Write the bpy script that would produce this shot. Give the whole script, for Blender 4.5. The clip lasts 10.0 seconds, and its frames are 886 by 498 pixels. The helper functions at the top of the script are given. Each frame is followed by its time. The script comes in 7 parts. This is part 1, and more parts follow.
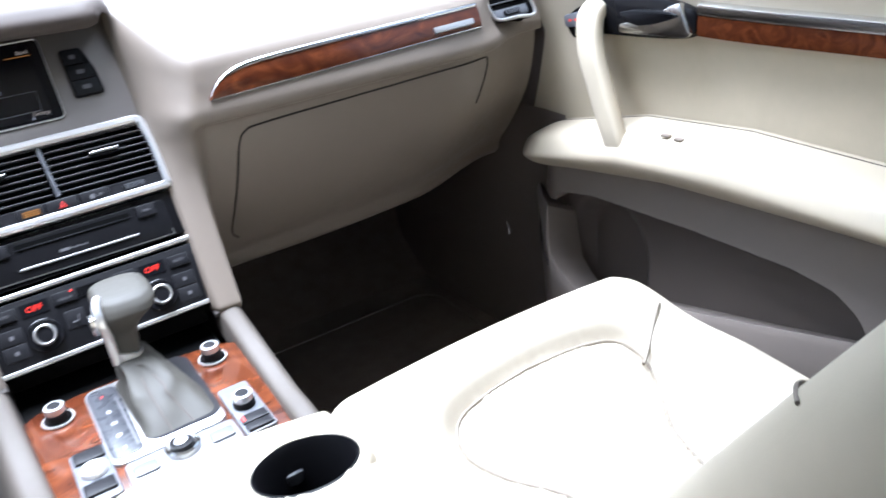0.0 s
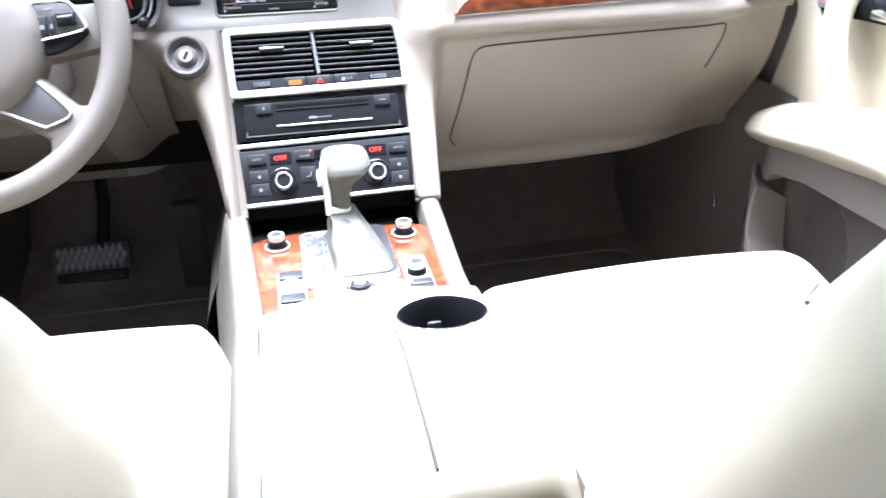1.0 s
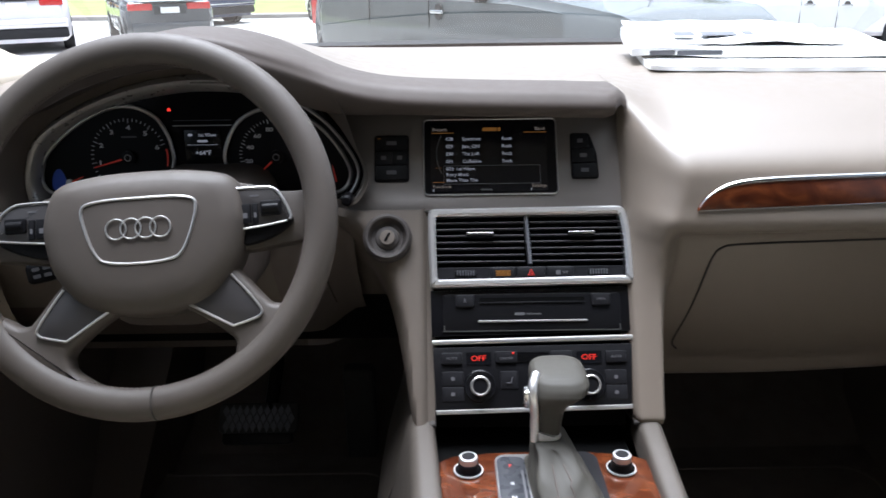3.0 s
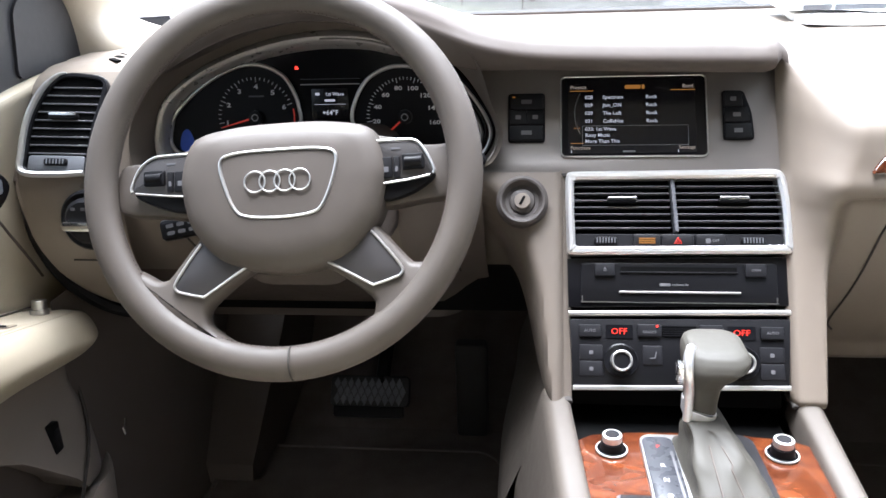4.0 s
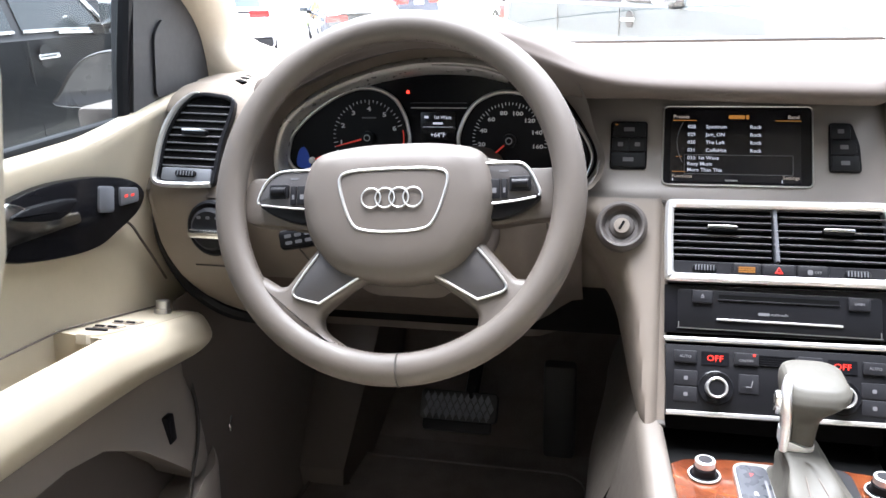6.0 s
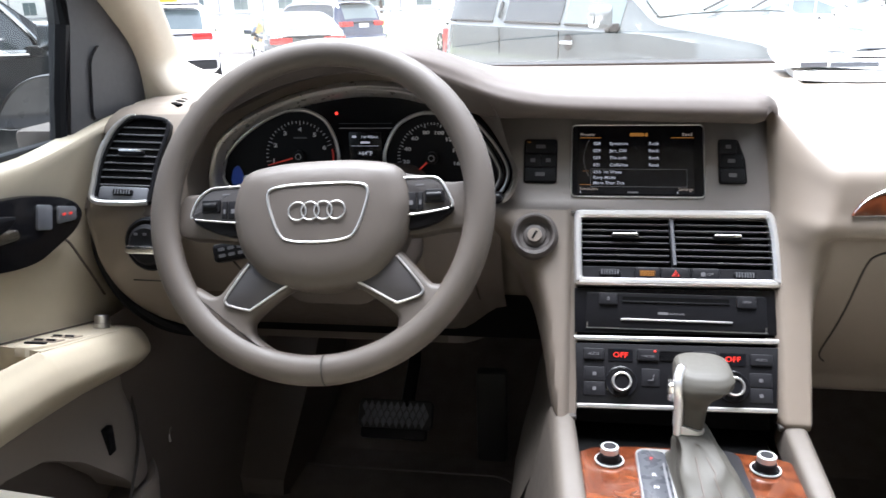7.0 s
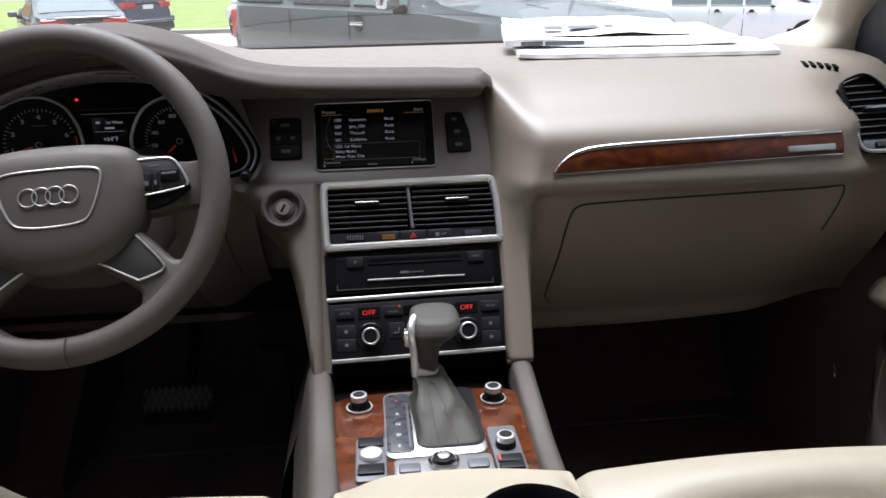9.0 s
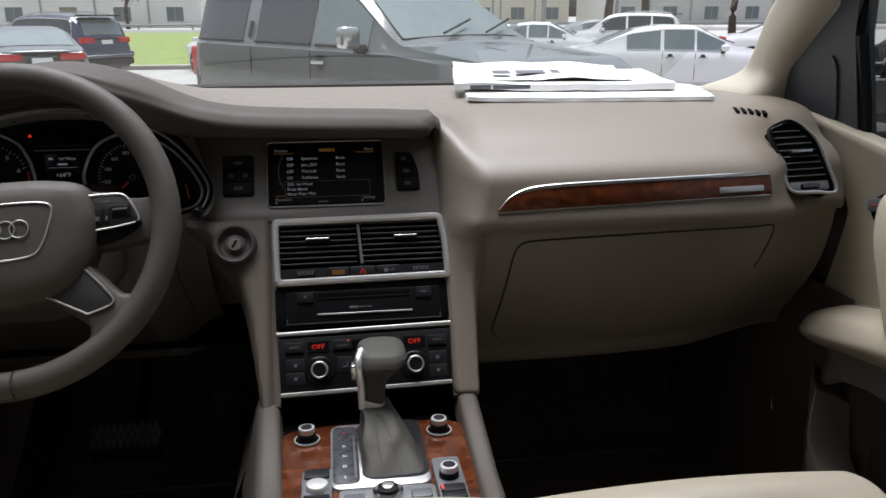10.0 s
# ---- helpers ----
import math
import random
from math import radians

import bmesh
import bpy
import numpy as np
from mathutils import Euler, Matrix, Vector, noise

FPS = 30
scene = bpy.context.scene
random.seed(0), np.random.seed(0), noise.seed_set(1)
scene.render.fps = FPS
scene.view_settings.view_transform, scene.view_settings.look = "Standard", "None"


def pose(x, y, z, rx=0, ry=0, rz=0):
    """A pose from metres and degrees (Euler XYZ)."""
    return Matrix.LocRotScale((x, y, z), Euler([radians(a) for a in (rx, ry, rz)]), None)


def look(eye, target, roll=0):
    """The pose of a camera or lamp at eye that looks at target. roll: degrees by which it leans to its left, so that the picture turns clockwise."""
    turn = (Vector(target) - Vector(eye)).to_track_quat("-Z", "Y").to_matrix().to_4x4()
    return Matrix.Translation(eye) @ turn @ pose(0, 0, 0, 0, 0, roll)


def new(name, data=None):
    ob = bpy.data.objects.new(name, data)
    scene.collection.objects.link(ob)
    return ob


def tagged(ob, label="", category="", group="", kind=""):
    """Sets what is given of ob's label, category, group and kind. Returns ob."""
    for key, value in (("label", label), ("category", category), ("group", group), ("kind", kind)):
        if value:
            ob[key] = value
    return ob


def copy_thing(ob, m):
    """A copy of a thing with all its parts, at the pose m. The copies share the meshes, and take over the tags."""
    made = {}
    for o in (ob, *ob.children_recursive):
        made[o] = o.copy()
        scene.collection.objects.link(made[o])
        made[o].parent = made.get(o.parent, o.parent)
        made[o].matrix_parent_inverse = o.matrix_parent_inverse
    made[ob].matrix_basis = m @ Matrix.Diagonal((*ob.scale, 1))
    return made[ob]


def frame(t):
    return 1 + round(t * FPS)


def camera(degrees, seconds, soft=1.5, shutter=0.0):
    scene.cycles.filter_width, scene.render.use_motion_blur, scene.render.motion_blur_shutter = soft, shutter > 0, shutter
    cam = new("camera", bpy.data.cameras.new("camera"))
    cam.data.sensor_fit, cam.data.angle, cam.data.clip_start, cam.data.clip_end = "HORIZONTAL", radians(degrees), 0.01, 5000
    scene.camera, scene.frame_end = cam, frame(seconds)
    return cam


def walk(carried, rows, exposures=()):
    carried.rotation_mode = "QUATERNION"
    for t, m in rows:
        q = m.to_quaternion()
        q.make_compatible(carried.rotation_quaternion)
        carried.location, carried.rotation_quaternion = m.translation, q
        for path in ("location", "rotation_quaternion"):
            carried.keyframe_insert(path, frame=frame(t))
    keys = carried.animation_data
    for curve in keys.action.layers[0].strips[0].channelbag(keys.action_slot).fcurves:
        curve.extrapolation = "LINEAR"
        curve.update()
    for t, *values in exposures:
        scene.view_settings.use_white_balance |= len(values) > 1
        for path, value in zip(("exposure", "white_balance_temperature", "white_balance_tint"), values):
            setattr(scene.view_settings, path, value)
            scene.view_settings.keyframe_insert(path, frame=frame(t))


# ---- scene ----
cam = camera(59.2, 10.0, shutter=0.3)
PATH = [
    (0, (-0.059, -0.902, 1.45), (0.863, 0.611, 0.523), -5.5),
    (0.5, (-0.07, -0.991, 1.471), (0.54, 0.644, 0.494), -5.9),
    (1, (-0.05, -1.025, 1.443), (0.317, 0.679, 0.463), -0.6),
    (1.5, (-0.045, -1.025, 1.46), (0.17, 0.787, 0.642), 0.4),
    (2, (-0.044, -0.969, 1.475), (0.095, 0.891, 0.753), 0.2),
    (3.3, (-0.116, -0.82, 1.462), (-0.187, 1.057, 0.774), -1.5),
    (3.5, (-0.13, -0.809, 1.444), (-0.255, 1.063, 0.752), -2.0),
    (4, (-0.15, -0.814, 1.431), (-0.365, 1.042, 0.717), -2.1),
    (4.5, (-0.159, -0.819, 1.425), (-0.404, 1.04, 0.73), -1.4),
    (5, (-0.163, -0.829, 1.429), (-0.512, 1.018, 0.748), -1.6),
    (6.3, (-0.162, -0.865, 1.44), (-0.591, 0.981, 0.801), -1.8),
    (6.5, (-0.154, -0.88, 1.44), (-0.557, 0.976, 0.813), -1.8),
    (7, (-0.123, -0.903, 1.446), (-0.426, 0.978, 0.839), -1.6),
    (7.5, (-0.095, -0.916, 1.442), (-0.299, 0.979, 0.837), -1.7),
    (8, (-0.07, -0.928, 1.447), (-0.165, 0.975, 0.839), -2.1),
    (8.5, (-0.057, -0.946, 1.446), (-0.028, 0.953, 0.82), -2.2),
    (9, (-0.042, -0.97, 1.451), (0.125, 0.911, 0.789), -1.3),
    (9.5, (-0.035, -0.99, 1.455), (0.176, 0.905, 0.851), -0.8),
    (10, (-0.029, -1.0, 1.458), (0.242, 0.898, 0.886), -0.2),
]
EXPOSURES = [(0, 2.25, 5190), (0.5, 3.3, 5150), (1.0, 3.75, 5200), (1.5, 3.05, 5240), (2.0, 2.25, 5290), (2.6, 1.5, 5471), (3.3, 1.05, 5621), (3.5, 1.08, 5650), (4.0, 2.45, 5650), (4.5, 3.12, 5650), (5.2, 3.02, 5650), (6.3, 2.7, 5700), (7.0, 2.15, 5700), (7.5, 1.75, 5700), (8.0, 1.4, 5670), (9.0, 0.72, 5770), (9.5, 0.45, 5870), (10, 0.08, 5920)]
walk(cam, [(t, look(eye, target, roll)) for t, eye, target, roll in PATH], [(t, e, k + 110, 14.5) for t, e, k in EXPOSURES])

# ---------------------------------------------------------------- world and sun (bright overcast)
world = bpy.data.worlds.new("sky")
scene.world = world
world.use_nodes = True
wn = world.node_tree
sky = wn.nodes.new("ShaderNodeTexSky")
sky.sky_type, sky.sun_disc = "NISHITA", False
sky.sun_elevation, sky.sun_rotation = radians(75), radians(-15)
sky.air_density, sky.dust_density, sky.ozone_density = 1.0, 6.0, 0.6
hs = wn.nodes.new("ShaderNodeHueSaturation")   # cloud takes most of the blue out of the sky
hs.inputs["Saturation"].default_value = 0.3
wn.links.new(sky.outputs[0], hs.inputs["Color"])
wn.links.new(hs.outputs[0], wn.nodes["Background"].inputs[0])
wn.nodes["Background"].inputs[1].default_value = 0.165
sun = new("sun", bpy.data.lights.new("sun", "SUN"))
sun.data.energy, sun.data.angle, sun.data.color = 4.3, radians(48), (1.0, 0.98, 0.95)
sun.matrix_world = look((-0.5, 1.9, 7.4), (0, 0, 0))


# ---------------------------------------------------------------- materials
def mat(name, color, rough=0.5, metal=0.0, var=0.12, scale=6.0, grain=0.0, gscale=900.0, rvar=0.1, coat=0.0, emit=None, estr=0.0, spec=0.5):
    """A principled surface with variation at two scales and a fine bump."""
    m = bpy.data.materials.new(name)
    m.use_nodes = True
    nt = m.node_tree
    b = nt.nodes["Principled BSDF"]
    b.inputs["Base Color"].default_value = (*color, 1)
    b.inputs["Roughness"].default_value = rough
    b.inputs["Metallic"].default_value = metal
    b.inputs["Coat Weight"].default_value = coat
    b.inputs["Coat Roughness"].default_value = 0.04
    b.inputs["Specular IOR Level"].default_value = spec
    if emit:
        b.inputs["Emission Color"].default_value = (*emit, 1)
        b.inputs["Emission Strength"].default_value = estr
    co = nt.nodes.new("ShaderNodeTexCoord")
    if var:
        n1 = nt.nodes.new("ShaderNodeTexNoise")
        n1.inputs["Scale"].default_value, n1.inputs["Detail"].default_value = scale, 6
        n2 = nt.nodes.new("ShaderNodeTexNoise")
        n2.inputs["Scale"].default_value, n2.inputs["Detail"].default_value = scale * 14, 3
        for n in (n1, n2):
            nt.links.new(co.outputs["Object"], n.inputs["Vector"])
        mixn = nt.nodes.new("ShaderNodeMix")
        mixn.inputs[0].default_value = 0.4
        nt.links.new(n1.outputs[0], mixn.inputs[2])
        nt.links.new(n2.outputs[0], mixn.inputs[3])
        r = nt.nodes.new("ShaderNodeValToRGB")
        r.color_ramp.elements[0].position, r.color_ramp.elements[1].position = 0.3, 0.7
        lo, hi = [c * (1 - var) for c in color], [min(1, c * (1 + var)) for c in color]
        r.color_ramp.elements[0].color, r.color_ramp.elements[1].color = (*lo, 1), (*hi, 1)
        nt.links.new(mixn.outputs[0], r.inputs[0])
        nt.links.new(r.outputs[0], b.inputs["Base Color"])
        mr = nt.nodes.new("ShaderNodeMapRange")
        mr.inputs[3].default_value, mr.inputs[4].default_value = max(0.02, rough - rvar), min(1, rough + rvar)
        nt.links.new(n2.outputs[0], mr.inputs[0])
        nt.links.new(mr.outputs[0], b.inputs["Roughness"])
    if grain:
        v = nt.nodes.new("ShaderNodeTexVoronoi")
        v.inputs["Scale"].default_value = gscale
        nt.links.new(co.outputs["Object"], v.inputs["Vector"])
        n3 = nt.nodes.new("ShaderNodeTexNoise")
        n3.inputs["Scale"].default_value = gscale * 0.4
        nt.links.new(co.outputs["Object"], n3.inputs["Vector"])
        ad = nt.nodes.new("ShaderNodeMath")
        ad.operation = "ADD"
        nt.links.new(v.outputs["Distance"], ad.inputs[0])
        nt.links.new(n3.outputs[0], ad.inputs[1])
        bp = nt.nodes.new("ShaderNodeBump")
        bp.inputs["Strength"].default_value, bp.inputs["Distance"].default_value = grain, 0.0003
        nt.links.new(ad.outputs[0], bp.inputs["Height"])
        nt.links.new(bp.outputs[0], b.inputs["Normal"])
    return m


def burl(name):
    """Lacquered reddish-brown burl veneer."""
    m = mat(name, (0.2, 0.07, 0.025), 0.2, var=0, coat=0.3, spec=0.35)
    nt = m.node_tree
    co = nt.nodes.new("ShaderNodeTexCoord")
    mp = nt.nodes.new("ShaderNodeMapping")
    mp.inputs["Scale"].default_value = (12, 22, 22)
    nt.links.new(co.outputs["Object"], mp.inputs[0])
    n1 = nt.nodes.new("ShaderNodeTexNoise")
    n1.inputs["Scale"].default_value, n1.inputs["Detail"].default_value, n1.inputs["Distortion"].default_value = 1.6, 8, 2.2
    nt.links.new(mp.outputs[0], n1.inputs["Vector"])
    r = nt.nodes.new("ShaderNodeValToRGB")
    e = r.color_ramp.elements
    e[0].position, e[0].color = 0.3, (0.042, 0.0108, 0.0045, 1)
    e[1].position, e[1].color = 0.72, (0.128, 0.036, 0.0115, 1)
    e.new(0.52).color = (0.076, 0.02, 0.0068, 1)
    nt.links.new(n1.outputs[0], r.inputs[0])
    nt.links.new(r.outputs[0], nt.nodes["Principled BSDF"].inputs["Base Color"])
    return m


def pane_glass(name, tint=(0.9, 0.95, 0.92), gloss=0.08):
    """Thin clear pane: passes light straight on, with a mirror gloss that grows at grazing angles."""
    m = bpy.data.materials.new(name)
    m.use_nodes = True
    nt = m.node_tree
    nt.nodes.remove(nt.nodes["Principled BSDF"])
    tr, gl, fr, mx = (nt.nodes.new("ShaderNode" + k) for k in ("BsdfTransparent", "BsdfGlossy", "LayerWeight", "MixShader"))
    pw, mr = nt.nodes.new("ShaderNodeMath"), nt.nodes.new("ShaderNodeMapRange")
    tr.inputs[0].default_value = (*tint, 1)
    gl.inputs["Roughness"].default_value = 0.01
    fr.inputs[0].default_value = 0.5
    pw.operation = "POWER"
    pw.inputs[1].default_value = 5.0
    mr.inputs[3].default_value, mr.inputs[4].default_value = gloss, 1.0
    nt.links.new(fr.outputs["Facing"], pw.inputs[0])
    nt.links.new(pw.outputs[0], mr.inputs[0])
    nt.links.new(mr.outputs[0], mx.inputs[0])
    nt.links.new(tr.outputs[0], mx.inputs[1])
    nt.links.new(gl.outputs[0], mx.inputs[2])
    nt.links.new(mx.outputs[0], nt.nodes["Material Output"].inputs[0])
    return m


CREAM = mat("cream_leather", (0.43, 0.38, 0.284), 0.45, var=0.05, scale=5, grain=0.1, gscale=1000)
# same cream leather, darkened to hold back the light on cushion and headrest
SEATSKIN = mat("cream_leather_dimmed", (0.37, 0.33, 0.255), 0.42, var=0.05, scale=5, grain=0.1, gscale=1000)
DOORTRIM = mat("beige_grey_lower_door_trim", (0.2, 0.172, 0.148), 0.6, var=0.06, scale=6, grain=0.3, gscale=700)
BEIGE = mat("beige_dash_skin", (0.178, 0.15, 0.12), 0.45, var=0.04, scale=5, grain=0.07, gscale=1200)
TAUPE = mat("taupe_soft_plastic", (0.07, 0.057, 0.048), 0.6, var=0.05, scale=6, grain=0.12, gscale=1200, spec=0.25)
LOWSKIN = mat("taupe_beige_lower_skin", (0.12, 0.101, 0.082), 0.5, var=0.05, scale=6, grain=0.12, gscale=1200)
# the lower skin again, darkened to paint in the soft shade on the rails
RAILSHADE = mat("taupe_beige_lower_skin_shaded", (0.066, 0.056, 0.045), 0.6, var=0.05, scale=6, grain=0.12, gscale=1200)
SAILGREY = mat("dark_grey_sail_plastic", (0.024, 0.024, 0.026), 0.5, var=0.06, scale=8, grain=0.1)
WHEELSKIN = mat("taupe_wheel_leather", (0.061, 0.0505, 0.0408), 0.6, var=0.05, scale=10, grain=0.08, gscale=1500)
SHIFTSKIN = mat("grey_shifter_leather", (0.047, 0.044, 0.036), 0.62, var=0.06, scale=14, grain=0.1, gscale=1500, spec=0.3)
BRIGHT = mat("bright_satin_cap", (0.74, 0.74, 0.73), 0.34, metal=0.85, var=0.01, scale=4, rvar=0.015)
BEZEL = mat("satin_silver_bezel", (0.45, 0.435, 0.415), 0.3, metal=0.5, var=0.03, scale=8)
SILVERGREY = mat("satin_grey_fascia_paint", (0.165, 0.15, 0.136), 0.4, metal=0.35, var=0.03, scale=8)
CHROME = mat("satin_chrome", (0.62, 0.62, 0.61), 0.2, metal=1.0, var=0.01, scale=4, rvar=0.015)
ALU = mat("brushed_aluminium", (0.5, 0.5, 0.49), 0.3, metal=1.0, var=0.015, scale=40, rvar=0.03)
SATIN = mat("satin_silver_trim", (0.52, 0.515, 0.5), 0.3, metal=0.8, var=0.01, scale=4, rvar=0.015)
PLATE = mat("brushed_metal_plate", (0.4, 0.4, 0.405), 0.32, metal=0.8, var=0.015, scale=6, rvar=0.02)
PODGREY = mat("brown_grey_switch_plastic", (0.04, 0.037, 0.036), 0.38, var=0.05, scale=20, grain=0.05)
SLAT = mat("grey_vent_slat", (0.075, 0.075, 0.078), 0.3, var=0.05, scale=30)
DARKTAUPE = mat("dark_taupe_plastic", (0.035, 0.029, 0.025), 0.65, var=0.06, scale=20, grain=0.2)
BLACK = mat("black_plastic", (0.0065, 0.0065, 0.0075), 0.42, var=0.1, scale=8, grain=0.05, spec=0.12, rvar=0.03)
GLOSSBLACK = mat("black_gloss_panel", (0.006, 0.006, 0.007), 0.15, var=0.06, scale=6, spec=0.15, rvar=0.02)
DARKGREY = mat("dark_grey_button_plastic", (0.011, 0.011, 0.0125), 0.45, var=0.06, scale=12, grain=0.08, spec=0.15, rvar=0.03)
MIDGREY = mat("grey_switch_plastic", (0.1, 0.105, 0.115), 0.42, var=0.08, scale=30)
VOIDBLACK = mat("dark_recess", (0.004, 0.004, 0.004), 0.8, var=0.1, spec=0.03)
RUBBER = mat("black_rubber", (0.02, 0.02, 0.02), 0.7, var=0.2, scale=30, grain=0.3)
CARPET = mat("dark_taupe_carpet", (0.11, 0.091, 0.079), 0.95, var=0.25, scale=30, grain=1.0, gscale=500)
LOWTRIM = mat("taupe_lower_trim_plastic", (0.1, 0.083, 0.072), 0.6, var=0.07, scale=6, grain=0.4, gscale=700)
HEADLINE = mat("cream_headliner_fabric", (0.4, 0.365, 0.305), 0.95, var=0.06, scale=20, grain=0.6, gscale=600)
PILLAR = mat("cream_pillar_cloth", (0.5, 0.455, 0.37), 0.85, var=0.05, scale=8, grain=0.3, gscale=900)
BURL = burl("reddish_burl_veneer")
PAPER = mat("white_paper", (0.8, 0.8, 0.78), 0.7, var=0.03, scale=20)
GLASS = pane_glass("clear_window_glass")
# tint added to clear side glass, to weaken the light on the lower dash
SIDEGLASS = pane_glass("light_cutting_side_glass", (0.46, 0.495, 0.48), 0.008)
SEAM = mat("dark_gap", (0.03, 0.026, 0.022), 0.8, var=0.1)
SEATSEAM = mat("cream_seat_seam", (0.2, 0.17, 0.13), 0.7, var=0.06)
CREASE = mat("leather_seam", (0.17, 0.14, 0.11), 0.7, var=0.06)
STITCH = mat("stitching_thread", (0.07, 0.056, 0.047), 0.8, var=0.1)
REDLIT = mat("red_lit_display", (0.05, 0.0, 0.0), 0.4, var=0, emit=(1.0, 0.04, 0.02), estr=0.5)
REDDIM = mat("red_print", (0.5, 0.03, 0.02), 0.5, var=0, emit=(1.0, 0.05, 0.03), estr=0.1)
AMBER = mat("amber_lit_text", (0.08, 0.03, 0.0), 0.4, var=0, emit=(1.0, 0.42, 0.08), estr=0.05)
WARMLIT = mat("warm_lit_text", (0.04, 0.035, 0.03), 0.4, var=0, emit=(1.0, 0.8, 0.62), estr=0.045)
WHITELIT = mat("white_lit_text", (0.04, 0.04, 0.04), 0.4, var=0, emit=(0.95, 0.95, 1.0), estr=0.085)
WHITEPRINT = mat("white_print", (0.62, 0.62, 0.62), 0.5, var=0)
DIMPRINT = mat("grey_print", (0.09, 0.09, 0.095), 0.5, var=0)
SCREENBLACK = mat("display_black", (0.006, 0.006, 0.008), 0.2, var=0, spec=0.3)
BLUELIT = mat("blue_sticker", (0.03, 0.1, 0.6), 0.4, var=0.1, scale=40)


# ---------------------------------------------------------------- mesh helpers
def thing(name, label, category, group="", kind="", at=(0, 0, 0)):
    ob = new(name)
    ob.location = at
    ob.empty_display_size = 0.05
    return tagged(ob, label, category, group, kind)


def part(name, bm, material, parent=None, label="", smooth=True, mod=None):
    me = bpy.data.meshes.new(name)
    bmesh.ops.recalc_face_normals(bm, faces=bm.faces[:])
    bm.to_mesh(me)
    bm.free()
    for p in me.polygons:
        p.use_smooth = smooth
    if smooth:
        me.set_sharp_from_angle(angle=radians(38))
    me.materials.append(material)
    ob = new(name, me)
    if parent is not None:
        top = parent
        off = Vector((0, 0, 0))
        while top is not None:
            off += top.location
            top = top.parent
        ob.parent = parent
        ob.location = -off
    if label:
        ob["label"] = label
    if mod:
        w = ob.modifiers.new("bevel", "BEVEL")
        w.width, w.segments, w.limit_method, w.angle_limit = mod, 3, "ANGLE", radians(35)
    return ob


def frame_of(o, v, n):
    """A local frame: u across, v up along a face, n out of it."""
    v, n = Vector(v).normalized(), Vector(n).normalized()
    u = v.cross(n)
    m = Matrix((u, v, n)).transposed().to_4x4()
    m.translation = Vector(o)
    return m


def tf(bm, m):
    bmesh.ops.transform(bm, matrix=m, verts=bm.verts[:])
    return bm


def grid(rows, closed=False, caps=False):
    """Sheet through rows of points; closed joins the ends of each row."""
    bm = bmesh.new()
    vs = [[bm.verts.new(p) for p in r] for r in rows]
    n = len(rows[0])
    for i in range(len(rows) - 1):
        for j in range(n if closed else n - 1):
            k = (j + 1) % n
            bm.faces.new((vs[i][j], vs[i][k], vs[i + 1][k], vs[i + 1][j]))
    if caps:
        bm.faces.new(vs[0])
        bm.faces.new(list(reversed(vs[-1])))
    return bm


def spline(pts, n=8, closed=False):
    """Catmull-Rom curve through points."""
    pts = [Vector(p) for p in pts]
    out, k = [], len(pts)
    for i in range(k if closed else k - 1):
        if closed:
            p0, p1, p2, p3 = (pts[(i + d) % k] for d in (-1, 0, 1, 2))
        else:
            p0, p1, p2, p3 = pts[max(i - 1, 0)], pts[i], pts[i + 1], pts[min(i + 2, k - 1)]
        for s in range(n):
            t = s / n
            out.append(0.5 * ((2 * p1) + (p2 - p0) * t + (2 * p0 - 5 * p1 + 4 * p2 - p3) * t * t + (3 * p1 - p0 - 3 * p2 + p3) * t ** 3))
    if not closed:
        out.append(pts[-1])
    return out


def tube(pts, r, sides=8, closed=False, flat=1.0, up=(0, 0, 1)):
    """Tube along points; r is a number or a list; flat squeezes it along the side direction."""
    pts = [Vector(p) for p in pts]
    rows, k = [], len(pts)
    for i, p in enumerate(pts):
        a, b = (pts[i - 1], pts[(i + 1) % k]) if closed else (pts[max(i - 1, 0)], pts[min(i + 1, k - 1)])
        d = (b - a).normalized()
        s = d.cross(Vector(up))
        s = s.normalized() if s.length > 1e-5 else d.orthogonal().normalized()
        w = s.cross(d)
        ri = r[i] if isinstance(r, (list, tuple)) else r
        rows.append([p + (s * math.cos(a2) * flat + w * math.sin(a2)) * ri for a2 in (2 * math.pi * q / sides for q in range(sides))])
    if closed:
        rows.append(rows[0])
        bm = grid(rows, True)
        bmesh.ops.remove_doubles(bm, verts=bm.verts[:], dist=1e-6)
        return bm
    return grid(rows, True, True)


def rrect(w, h, r, n=5, cx=0.0, cy=0.0):
    """Rounded rectangle outline (2D), counter-clockwise."""
    out = []
    for sx, sy, a0 in ((1, -1, -90), (1, 1, 0), (-1, 1, 90), (-1, -1, 180)):
        for i in range(n + 1):
            a = radians(a0 + 90 * i / n)
            out.append((cx + sx * (w / 2 - r) + r * math.cos(a), cy + sy * (h / 2 - r) + r * math.sin(a)))
    return out


def evenly(pts, n):
    """The same closed outline with n points at even steps."""
    q = [Vector(p) for p in pts] + [Vector(pts[0])]
    at = [0.0]
    for a, b in zip(q, q[1:]):
        at.append(at[-1] + (b - a).length)
    out, i = [], 0
    for k in range(n):
        d = at[-1] * k / n
        while at[i + 1] < d:
            i += 1
        p = q[i].lerp(q[i + 1], (d - at[i]) / max(1e-9, at[i + 1] - at[i]))
        out.append((p.x, p.y))
    return out


